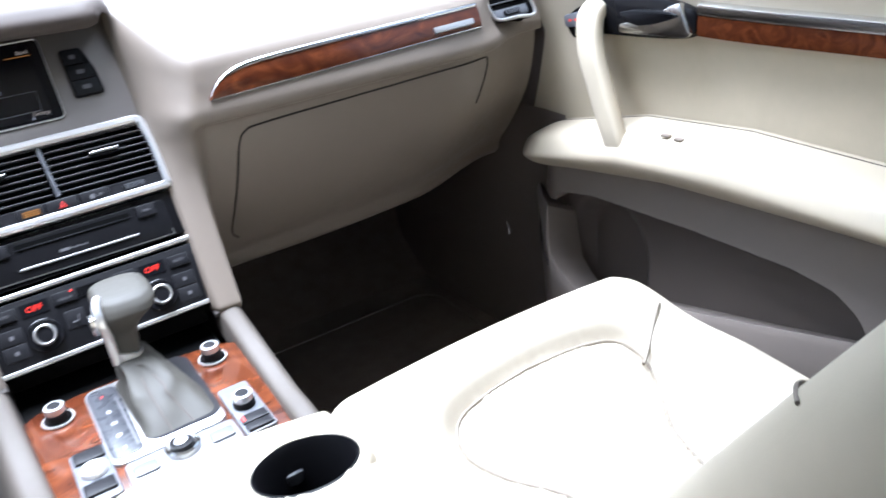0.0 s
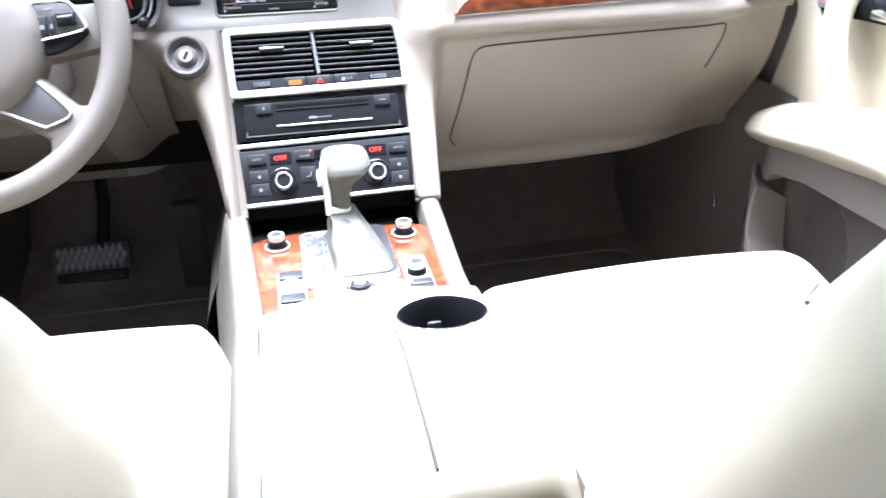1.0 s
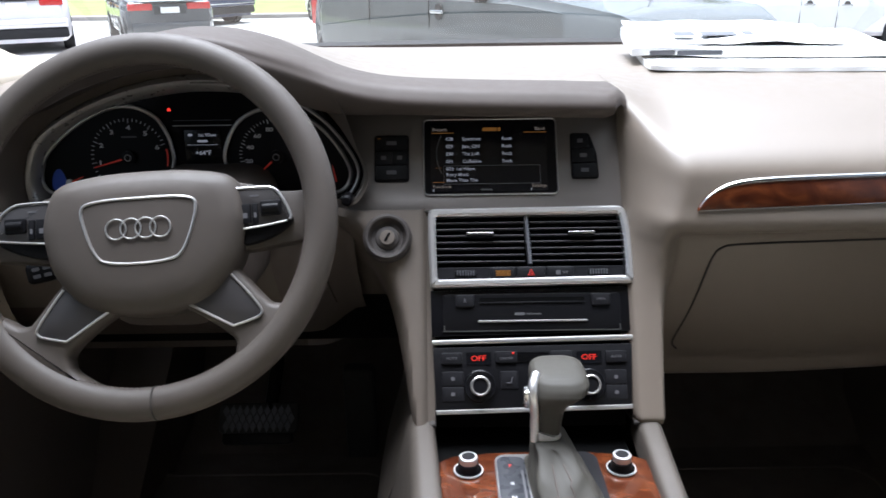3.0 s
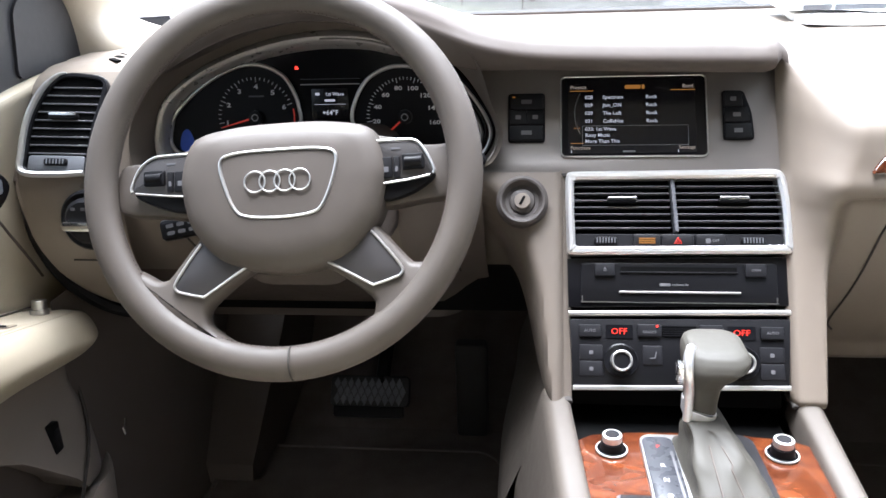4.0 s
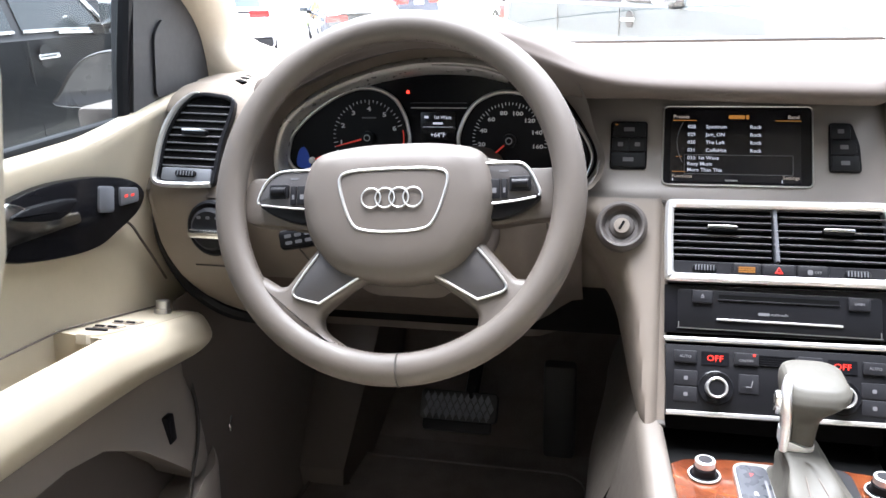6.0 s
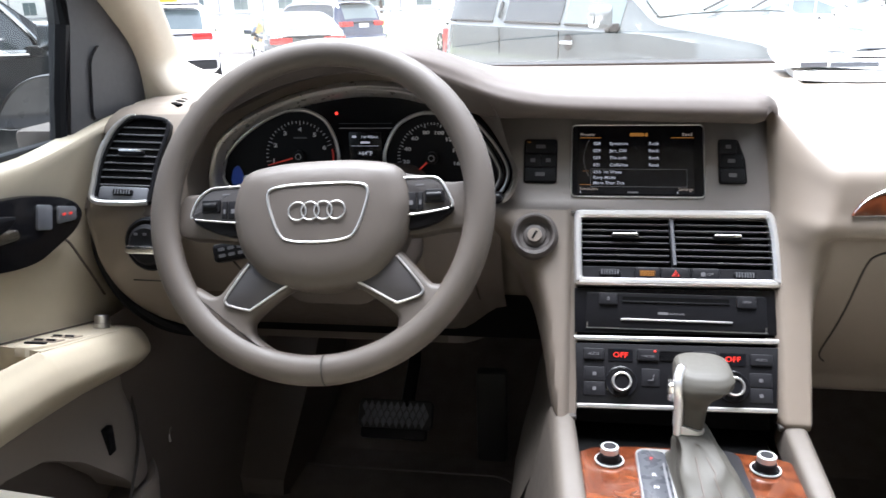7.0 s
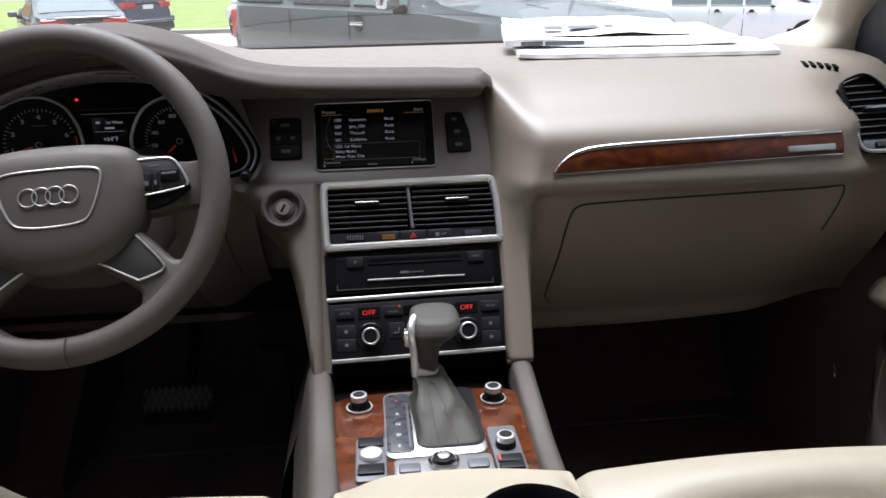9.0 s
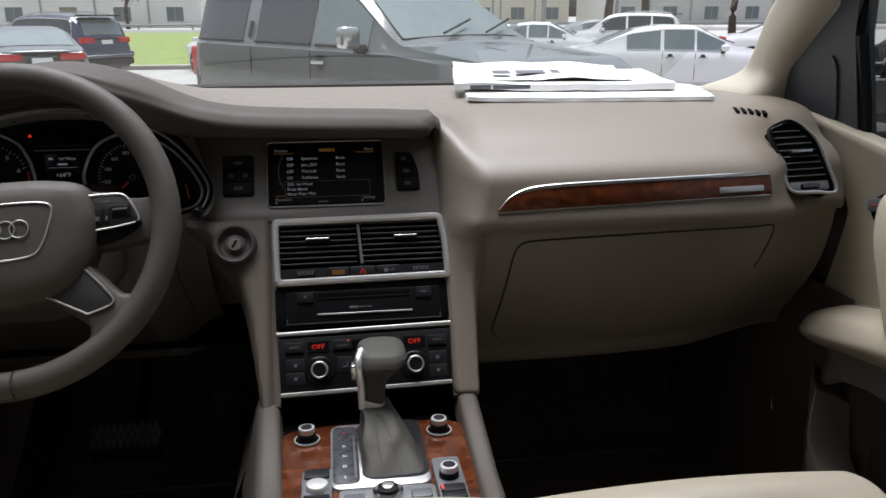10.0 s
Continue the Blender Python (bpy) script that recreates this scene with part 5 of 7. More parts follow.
for s in (-1, 1):
    o = 0.0035
    b = part("push_button", chip(o + s * 0.0895, -0.1665, 0.0225, 0.0125, 0.002, 0.0052, 0.0014, 0.001), DARKGREY, clim)
    word("AUTO", o + s * 0.0895, -0.1665, 0.0042, DIMPRINT, b, 0.0054, "CENTER")
    b = part("display", chip(o + s * 0.0602, -0.1668, 0.027, 0.0135, 0.002, 0.0033, 0.001, 0), GLOSSBLACK, clim, "red lit display")
    word("OFF", o + s * 0.0602, -0.1668, 0.0086, REDLIT, b, 0.0036, "CENTER", 1.1, bold=-0.004)
    b = part("push_button", chip(o + s * 0.0302, -0.1655, 0.0235, 0.0125, 0.002, 0.0052, 0.0014, 0.001), DARKGREY, clim)
    if s < 0:
        word("ON/OFF", o + s * 0.0302, -0.1672, 0.0038, DIMPRINT, b, 0.0054, "CENTER")
        part("led", lathe([(0.0013, 0), (0.001, 0.0008), (0, 0.001)], 10, at_uv(FS, o + s * 0.0302 + 0.0075, -0.1612, 0.0052)), REDLIT, b, "red lit lamp")
    else:
        bar(o + s * 0.0302, -0.166, 0.008, 0.0035, DIMPRINT, b, 0.0051, 0.0056, name="symbol")
    ku, kv = o + s * 0.0592, -0.1965
    well = part("knob_well", lathe([(0.0178, 0.001), (0.0176, 0.0042), (0.0165, 0.0048), (0.0145, 0.0032), (0, 0.003)], 36, at_uv(FS, ku, kv)), GLOSSBLACK, clim)
    kn = part("rotary_knob", lathe([(0.0108, 0.003), (0.0108, 0.014), (0.0104, 0.0156), (0.0096, 0.0162), (0.0084, 0.0158), (0.008, 0.0135), (0, 0.0132)], 40, at_uv(FS, ku, kv)), SATIN, clim, "satin chrome rotary knob")
    part("knob_cap", lathe([(0.008, 0.0132), (0.0077, 0.0142), (0.0, 0.0146)], 30, at_uv(FS, ku, kv)), BLACK, kn)
    bar(ku - 0.003, kv + 0.0235, 0.003, 0.0006, REDDIM, well, 0.0025, 0.003)
    bar(ku + 0.003, kv + 0.0235, 0.003, 0.0006, WHITEPRINT, well, 0.0025, 0.003)
    for dv in (0.0082, -0.0082):
        b = part("push_button", chip(o + s * 0.0885, kv + dv, 0.0235, 0.0158, 0.002, 0.0034, 0.0014, 0.001), DARKGREY, clim)
        part("key_symbol", slab(rrect(0.004, 0.004, 0.001, 2, o + s * 0.0885, kv + dv), 0.0033, 0.0038, 0, FS), DIMPRINT, b, smooth=False)
    b = part("push_button", chip(o + s * 0.0275, kv + 0.0062, 0.0195, 0.0195, 0.002, 0.0036, 0.0014, 0.001), DARKGREY, clim)
    part("heated_seat_symbol", tf(tube([(o + s * 0.0275 + a, kv + 0.0062 + c, 0.005) for a, c in ((-0.003, -0.003), (0.002, -0.003), (0.0035, 0.0035))], 0.0006, 5), FS), DIMPRINT, b)

# ---------------------------------------------------------------- instrument cluster
YC = 0.055
FI = frame_of((-0.372, YC, 1.262), (0, 0.12, 0.99), (0, -0.99, 0.12))
clus = thing("instrument_cluster", "black instrument cluster with chrome-ringed dials and a small display", "instrument cluster", at=FI.translation)
face = smooth_outline([(0.185, -0.035), (0.18, 0.01), (0.15, 0.055), (0.10, 0.082), (0.0, 0.094), (-0.10, 0.082), (-0.15, 0.055), (-0.18, 0.01), (-0.19, -0.035), (-0.1, -0.07), (0.1, -0.07)], 4)
part("face", slab(face, -0.02, -0.004, 0, FI), GLOSSBLACK, clus)
# grey bezel sweeping round the dials: a band from the dial face out to the hood
arch = [(0.1585, -0.0535), (0.17, -0.0474), (0.179, -0.0332), (0.1808, -0.0172), (0.1722, 0.0023), (0.1553, 0.0251), (0.1352, 0.0446), (0.1061, 0.0625), (0.0742, 0.0715), (0.0446, 0.0785), (0.0025, 0.081), (-0.0342, 0.0785),
        (-0.078, 0.07), (-0.1198, 0.0565), (-0.1596, 0.0371), (-0.189, 0.0132), (-0.2005, -0.0147), (-0.203, -0.035), (-0.2, -0.052)]
ac = spline([(u, v, 0) for u, v in arch], 5)


def band(pts, prof):
    """Strip swept along the arch: prof gives steps inwards and heights."""
    rows = []
    for p in pts:
        r = Vector((p.x, p.y + 0.03)).normalized()
        rows.append([(p.x - r.x * a, p.y - r.y * a, n) for a, n in prof])
    return tf(grid(rows), FI)


PROF = ((0.010, -0.006), (0.008, 0.003), (0.005, 0.011), (0.002, 0.016), (0.0, 0.0175), (-0.004, 0.018), (-0.010, 0.012), (-0.012, -0.004))
cut = 38
part("bezel", band(ac[cut:], PROF), BEZEL, clus, "satin grey dial bezel")
lining = []
for p in ac:
    r, k = Vector((p.x, p.y + 0.03)).normalized(), 0.42 + 0.58 * smooth01(0.0, 0.055, p.y)
    lining.append([(p.x + r.x * a * k, p.y + r.y * a * k, n) for a, n in ((0.008, 0.008), (0.014, 0.019), (0.022, 0.033), (0.03, 0.047), (0.0355, 0.058))])
part("hood_lining", tf(grid(lining), FI), LOWSKIN, clus, "taupe lining under the brow")
part("bezel_side", band(ac[:cut + 1], PROF), GLOSSBLACK, clus, "black side of the dial bezel")
part("bezel_edge", tf(tube([(p.x, p.y, 0.0182) for p in ac[:cut + 14]], 0.0019, 8), FI), SATIN, clus, "thin chrome edge")


def dial(u, v, ringpts, rn, rt, marks, a0, a1, needle, nmajor, nm, th):
    g = part(nm, slab(inset2(smooth_outline(ringpts, 5), 0.001), -0.008, -0.0015, 0, FI), BLACK, clus)
    part("dial_ring", tf(tube([(x, y, 0.001) for x, y in smooth_outline(ringpts, 6)], 0.0023, 10, True), FI), SATIN, g, "chrome teardrop dial ring")
    n = nmajor * 5
    ticks = []
    for i in range(n + 1):
        a = radians(a0 + (a1 - a0) * i / n)
        ln = 0.0058 if i % 5 == 0 else 0.0032
        ticks.append(box(rt - ln, rt, -0.00035, 0.00035, -0.0014, -0.001, m=at_uv(FI, u, v) @ pose(0, 0, 0, 0, 0, math.degrees(a))))
    part("tick_marks", joined(*ticks), WHITEPRINT, g, smooth=False)
    for i, t in enumerate(marks):
        a = radians(a0 + (a1 - a0) * i / (len(marks) - 1))
        if t:
            word(t, u + rn * math.cos(a), v - 0.001 + rn * math.sin(a), th * 0.74, WHITEPRINT, g, -0.001, "CENTER", 1.4, FI, "numeral", 0.03)
    a = radians(needle)
    part("needle", tf(tube([(-0.006 * math.cos(a), -0.006 * math.sin(a), 0.002), (0.043 * math.cos(a), 0.043 * math.sin(a), 0.002)], [0.0014, 0.0006], 6), at_uv(FI, u, v)), REDNEEDLE, g, "red needle")
    part("hub", lathe([(0.0082, -0.001), (0.0078, 0.0045), (0.005, 0.0052), (0, 0.0052)], 28, at_uv(FI, u, v)), BLACK, g)
    part("hub_ring", tf(torus(0.0036, 0.0005, 28, 6, nofs=0.0052), at_uv(FI, u, v)), ALU, g)
    return g


REDNEEDLE = mat("red_needle", (0.5, 0.04, 0.025), 0.5, var=0, emit=(1.0, 0.08, 0.04), estr=0.03)
LRING = [(-0.0375, -0.01), (-0.0385, 0.008), (-0.0425, 0.023), (-0.0535, 0.0418), (-0.0723, 0.053), (-0.0915, 0.056), (-0.1111, 0.0527), (-0.1379, 0.0405), (-0.1655, 0.0217), (-0.187, -0.0003), (-0.1951, -0.0194), (-0.1943, -0.0338), (-0.184, -0.045), (-0.15, -0.057), (-0.09, -0.062), (-0.05, -0.04)]
RRING = [(0.0233, -0.0094), (0.0271, 0.0127), (0.0384, 0.0329), (0.0517, 0.0436), (0.07, 0.0505), (0.092, 0.0505), (0.1151, 0.0432), (0.1373, 0.0282), (0.1546, 0.0084), (0.1672, -0.0131), (0.1702, -0.0278), (0.1633, -0.0423), (0.145, -0.05), (0.08, -0.06), (0.035, -0.045)]
tach = dial(-0.0899, -0.0034, LRING, 0.0355, 0.0455, ["", "1", "2", "3", "4", "5", "6"], 222, 20, 195, 6, "tachometer", 0.0098)
bar(-0.0885, 0.0205, 0.018, 0.0018, DIMPRINT, tach, -0.0014, -0.001, FI, "caption_bar")
part("red_zone", tf(tube([(-0.0899 + 0.045 * math.cos(radians(a)), -0.0034 + 0.045 * math.sin(radians(a)), -0.001) for a in span(-14, 12, 6)], 0.0008, 5), FI), REDNEEDLE, tach)
dial(0.084, -0.005, RRING, 0.0335, 0.0445, ["", "20", "40", "60", "80", "100", "120", "140", "160"], 215, -10, 222, 8, "speedometer", 0.0086)
info = part("info_display", slab(rrect(0.0434, 0.0454, 0.002, 3, -0.002, 0.0054), -0.004, -0.001, 0.0005, FI), SCREENBLACK, clus, "small dark display")
bar(-0.0017, 0.0326, 0.068, 0.0009, ALU, clus, -0.004, 0.0, FI, "line")
bar(-0.0017, 0.0385, 0.068, 0.0005, MIDGREY, clus, -0.004, -0.001, FI, "line")
bar(-0.0165, 0.0218, 0.005, 0.003, WHITELIT, info, -0.001, -0.0006, FI, "channel_bar")
word("1st Wave", 0.0035, 0.0215, 0.0056, WHITELIT, info, -0.0007, "CENTER", m=FI)
bar(-0.0025, 0.0145, 0.012, 0.0026, WHITELIT, info, -0.001, -0.0006, FI, "logo_bar")
bar(-0.0025, 0.0102, 0.036, 0.0004, WHITELIT, info, -0.001, -0.0006, FI, "line")
word("+64°F", -0.0025, 0.0005, 0.0076, WHITELIT, info, -0.0007, "CENTER", m=FI)
part("warning_lamp", slab([(-0.0415, 0.0495), (-0.0375, 0.0495), (-0.038, 0.0525), (-0.0395, 0.0535), (-0.041, 0.0525)], -0.0035, -0.0025, 0, FI), REDLIT, clus, "red warning lamp", smooth=False)
part("fuel_needle", tf(tube([(-0.1636, -0.0325, 0.001), (-0.1463, -0.0253, 0.001)], [0.0011, 0.0005], 6), FI), REDNEEDLE, clus, "red needle")
part("fuel_hub", lathe([(0.0045, -0.003), (0.0042, 0.002), (0, 0.0024)], 20, at_uv(FI, -0.1636, -0.0325)), ALU, clus)
part("blue_lamp", slab(smooth_outline([(-0.184, -0.04), (-0.182, -0.022), (-0.174, -0.016), (-0.168, -0.028), (-0.168, -0.042)], 3), -0.0035, -0.0005, 0, FI), BLUELIT, clus, "blue sticker")
part("temp_needle", tf(tube([(0.1527, -0.0353, 0.001), (0.149, -0.0156, 0.001)], [0.0009, 0.0004], 6), FI), REDNEEDLE, clus, "red needle")
part("wiper_knob", lathe([(0.006, -0.01), (0.006, 0.012), (0.004, 0.014), (0, 0.014)], 16, frame_of((-0.2, -0.005, 1.222), (0, 0.1, 1), (0, -1, 0.1))), BLACK, dash)
# ---------------------------------------------------------------- outer vents, light switch, wood inlay, glove box
def outer_vent(s, cx):
    fv = frame_of((cx, -0.006, 1.262), (0, 0.5, 0.866), (-s * 0.10, -0.861, 0.497))
    v = thing("side_air_vent", "black slatted side air vent in a chrome frame", "air vent", "side air vents", at=fv.translation)
    o = [(s * a, b) for a, b in ((-0.046, 0.052), (-0.02, 0.062), (0.008, 0.06), (0.026, 0.04), (0.038, 0.008), (0.041, -0.03), (0.038, -0.052), (0.0, -0.055), (-0.03, -0.053), (-0.035, -0.04), (-0.038, 0.0))]
    edge = [(s * a, b) for a, b in ((0.0, 0.0615), (0.01, 0.0585), (0.0265, 0.04), (0.038, 0.008), (0.041, -0.03), (0.0375, -0.0525), (0.0, -0.0545), (-0.030, -0.0525))]
    pc = 0.003
    if s > 0:   # the passenger's vent is narrower, its chrome runs round the foot and up the inner side
        o = [(-0.049, 0.05), (-0.0335, 0.06), (-0.016, 0.0625), (0.0, 0.0505), (0.0155, 0.0275), (0.0245, -0.0125), (0.0278, -0.047), (0.0, -0.046), (-0.0335, -0.0435), (-0.0405, -0.022), (-0.0455, 0.02)]
        edge = [(-0.014, 0.0615), (0.0, 0.0505), (0.0155, 0.0275), (0.0245, -0.0125), (0.0275, -0.0465), (0.0, -0.046), (-0.033, -0.043), (-0.04, -0.022), (-0.0445, 0.012)]
        pc = -0.006
    o = smooth_outline(o, 4)
    fr_ = part("frame", ring(o, 0.0055 if s < 0 else 0.003, -0.004, 0.0055, fv, 0.0012), BLACK, v, "black vent frame")
    part("frame_edge", tf(tube(spline([(a, b, 0.0062) for a, b in edge], 5), [(0.0012 + 0.0026 * smooth01(0, 12, i)) * (1.0 if s < 0 else 0.66 - 0.3 * smooth01(26, 40, i)) for i in range(5 * len(edge) - 4)], 8), fv), SATIN, fr_, "chrome outer edge")
    inn = inset2(o, 0.0045)
    part("backing", slab(inn, -0.03, 0.0, 0, fv), VOIDBLACK, v)
    for i in range(9):
        b = 0.046 - 0.0095 * i
        xs2 = [p for p in inset2(o, 0.006)]
        lo, hi = -1, 1
        cr = []
        for (x0, y0), (x1, y1) in zip(xs2, xs2[1:] + xs2[:1]):
            if (y0 - b) * (y1 - b) < 0:
                cr.append(x0 + (x1 - x0) * (b - y0) / (y1 - y0))
        if len(cr) >= 2:
            part("slat", box(min(cr), max(cr), b - 0.0008, b + 0.0008, 0.0005, 0.0025, 0.0003, 1, fv), SLAT, v)
    tc = -0.001 if s < 0 else -0.01
    t = part("tab", chip(s * tc, 0.012, 0.032, 0.007, 0.001, 0.0075, 0.003, 0.0015, fv), BLACK, v)
    part("tab_cap", chip(s * tc, 0.0135, 0.030, 0.003, 0.007, 0.0088, 0.0013, 0.0005, fv), CHROME, t, "chrome cap")
    pl = part("lower_plate", slab(rrect(0.062 if s < 0 else 0.054, 0.017 if s < 0 else 0.012, 0.003, 3, s * pc, -0.041 if s < 0 else -0.0365), -0.010, 0.003, 0.001, fv), MIDGREY, v)
    pv = -0.04 if s < 0 else -0.0365
    dl = part("thumb_wheel", chip(s * pc, pv, 0.026, 0.008, 0.0025, 0.006, 0.003, 0.0015, fv), BLACK, pl)
    for i in range(6):
        part("ridge", chip(s * pc - 0.009 + 0.0036 * i, pv, 0.0012, 0.0055, 0.0055, 0.007, 0.0004, 0, fv), MIDGREY, dl)
    return v


outer_vent(1, 0.628)
outer_vent(-1, -0.662)

ls = frame_of((-0.628, -0.048, 1.168), (0, 0.1, 0.995), (-0.05, -0.99, 0.1))
sw = thing("headlight_switch", "black round headlight switch with a chrome grip", "switch", at=ls.translation)
part("collar", lathe([(0.034, -0.006), (0.0335, 0.001), (0.031, 0.003), (0.0275, 0.001), (0, 0.001)], 40, ls), BLACK, sw)
part("knob", lathe([(0.026, 0.0), (0.0255, 0.006), (0.022, 0.009), (0, 0.0095)], 36, ls), DARKGREY, sw)
part("grip", slab(rrect(0.05, 0.011, 0.005, 4, 0, -0.004), 0.006, 0.017, 0.003, ls), CHROME, sw, "chrome grip bar")
for i in range(3):
    part("symbol", slab(rrect(0.005, 0.0035, 0.001, 2, -0.012 + 0.012 * i, 0.0145), 0.009, 0.0098, 0, ls), DIMPRINT, sw, smooth=False)


def pad_face_y(x, z):
    """Depth of the passenger pad's upright face."""
    return lerp_table([(1.2, -0.0625), (1.206, -0.063), (1.222, -0.057), (1.24, -0.051), (1.26, -0.042), (1.276, -0.022), (1.29, 0.01)], z) + 0.05 * smooth01(0.6, 0.72, x)


def inlay_z(x):
    t = (x - 0.176) / (0.548 - 0.176)
    zb = 1.2195 + 0.010 * t
    zt = zb + (0.030 - 0.002 * t) * (1 - math.exp(-max(t, 0) / 0.055)) ** 0.85
    return zb, zt


rows = []
for x in span(0.176, 0.24, 36) + span(0.246, 0.548, 40):
    zb, zt = inlay_z(x)
    zt = max(zt, zb + 0.0008)
    rows.append([(x, pad_face_y(x, z) - o, z) for z, o in ((zb - 0.0005, -0.004), (zb, 0.0025), (zb + (zt - zb) * 0.33, 0.0042), (zb + (zt - zb) * 0.66, 0.0042), (zt, 0.0025), (zt + 0.0005, -0.004))])
sx = span(0.178, 0.25, 24) + span(0.26, 0.546, 22)
inlay = part("wood_inlay", grid(rows, False), BURL, dash, "reddish burl wood inlay")
part("inlay_strip", tube([(x, pad_face_y(x, inlay_z(x)[1]) - 0.003, inlay_z(x)[1] - 0.0012) for x in sx], [0.0008 + 0.002 * smooth01(0, 14, i) for i in range(len(sx))], 8), CHROME, dash, "bright metal strip")
part("inlay_strip", tube([(x, pad_face_y(x, inlay_z(x)[0]) - 0.0015, inlay_z(x)[0]) for x in span(0.178, 0.546, 30)], 0.0012, 6), CHROME, dash)
fb = frame_of((0.505, pad_face_y(0.5, 1.238) - 0.0035, 1.2375), (0, 0.35, 0.94), (0, -0.94, 0.35))
part("badge", slab(rrect(0.062, 0.0078, 0.001, 2), 0.0, 0.0022, 0.0006, fb @ pose(0, 0, 0, 0, 0, 1.2)), SATIN, inlay, "plain metal badge")

# glove box gap: a dark joint line round the lid
def gb_y(x, z):
    """Depth of the lower passenger pad at x, z."""
    r = [p for p in pad_right_row(x) if p.y < 0.3]
    ys = [p.y + (q.y - p.y) * (z - p.z) / (q.z - p.z) for p, q in zip(r, r[1:]) if q.z < p.z and q.z <= z <= p.z]
    return (ys[-1] if ys else 0.0) - 0.0006


path = [(0.196, 1.012), (0.186, 1.03), (0.19, 1.08), (0.197, 1.13), (0.203, 1.16), (0.212, 1.172), (0.235, 1.176), (0.35, 1.179), (0.5, 1.182), (0.562, 1.182), (0.572, 1.176), (0.573, 1.165), (0.567, 1.14), (0.558, 1.115)]
part("glove_box_joint", tube([(p.x, gb_y(p.x, p.z), p.z) for p in spline([(x, 0, z) for x, z in path], 6)], 0.0012, 6), SEAM, dash)

# defroster slots at the foot of each pillar
for i in range(5):
    x = 0.573 + 0.0105 * i
    r = [p for p in pad_right_row(x) if p.z > 1.25]
    y = 0.104 - 0.001 * i
    z = next(p.z + (q.z - p.z) * (y - p.y) / (q.y - p.y) for p, q in zip(r, r[1:]) if p.y >= y >= q.y)
    part("defroster_slot", slab(rrect(0.006, 0.03, 0.0029, 3), -0.006, 0.0008, 0, Matrix.Translation((x, y, z + 0.0004)) @ pose(0, 0, 0, 8, 3, 0) @ pose(0, 0, 0, 0, 0, -14)), VOIDBLACK, dash)
for i in range(3):
    m = Matrix.Translation((-0.646 - 0.006 * (i - 1), 0.116 + 0.026 * (i - 1), ztop(-0.65) - 0.003)) @ pose(0, 0, 0, 0, 0, 42)
    part("defroster_slot", slab(rrect(0.0075, 0.034, 0.003, 3), -0.006, 0.0035, 0, m), VOIDBLACK, dash)

# ---------------------------------------------------------------- console controls
def con(outline, n0, n1, bev=0.0):
    return slab(outline, n0, n1, bev, FC)


# local v = y + 0.24
part("wood_panel", con([(-0.091, -0.14), (0.104, -0.14), (0.110, 0.062), (0.094, 0.072), (0.052, 0.078), (0.0, 0.080), (-0.05, 0.078), (-0.088, 0.072), (-0.101, 0.062)], -0.02, 0.0, 0.002), BURL, console, "reddish burl wood panel")
plate_o = rrect(0.104, 0.137, 0.012, 5, 0.007, 0.0015)
plate = part("shift_plate", con(plate_o, -0.002, 0.004, 0.002), PLATE, console, "brushed metal shift plate")
part("shift_gate", con(rrect(0.028, 0.122, 0.008, 4, -0.029, 0.002), 0.0035, 0.0052, 0.0008), mat("grey_gloss_scale", (0.035, 0.037, 0.042), 0.28, var=0.05, spec=0.3), plate, "grey glossy gate scale")
for i, c in enumerate("PRNDS"):
    word(c, -0.030, 0.046 - 0.0215 * i - (0.008 if i else 0), 0.0066, REDLIT if c == "P" else WHITEPRINT, plate, 0.0055, "CENTER", m=FC)
part("gate_slot", con(rrect(0.0022, 0.09, 0.001, 2, -0.019, -0.006), 0.005, 0.0056), DIMPRINT, plate)


def knob_at(u, v, r, h):
    k = thing("console_knob", "chrome capped push knob on the wood console panel", "knob", "console knobs", at=FC @ Vector((u, v, 0)))
    part("base_edge", tf(torus(r * 1.5, 0.0011, 32, 6, nofs=0.0014), at_uv(FC, u, v)), BRIGHT, k, "chrome edge")
    part("base_ring", lathe([(r * 1.45, 0.0), (r * 1.45, 0.002), (r * 1.3, 0.003), (r * 1.2, 0.002), (0, 0.002)], 32, at_uv(FC, u, v)), GLOSSBLACK, k, "gloss black base ring")
    part("skirt", lathe([(r * 1.15, 0.001), (r * 1.1, h * 0.55), (r * 0.98, h * 0.62), (0, h * 0.62)], 32, at_uv(FC, u, v)), BLACK, k, "black skirt")
    part("cap", lathe([(r * 0.98, h * 0.6), (r, h * 0.95), (r * 0.93, h), (r * 0.8, h * 1.01), (0, h * 1.0)], 32, at_uv(FC, u, v)), BRIGHT, k, "chrome cap")
    part("cap_symbol", lathe([(r * 0.7, h * 1.0), (r * 0.7, h * 1.02), (0, h * 1.02)], 24, at_uv(FC, u, v)), DARKGREY, k)
    return k


knob_at(-0.0715, 0.046, 0.0093, 0.017)
knob_at(0.0805, 0.046, 0.0093, 0.017)
bl = part("switch_block", con(rrect(0.031, 0.078, 0.004, 3, -0.0592, -0.0635), -0.002, 0.004, 0.0015), MIDGREY, console, "grey switch block")
part("switch", con(rrect(0.026, 0.017, 0.002, 3, -0.0592, -0.0365), 0.0035, 0.0068, 0.0015), DARKGREY, bl)
part("round_button", lathe([(0.0118, 0.003), (0.0116, 0.0075), (0.0105, 0.0088), (0, 0.0095)], 32, at_uv(FC, -0.0588, -0.0605)), BRIGHT, bl, "silver round button")
part("switch", con(rrect(0.026, 0.017, 0.002, 3, -0.0592, -0.0855), 0.0035, 0.0068, 0.0015), DARKGREY, bl)
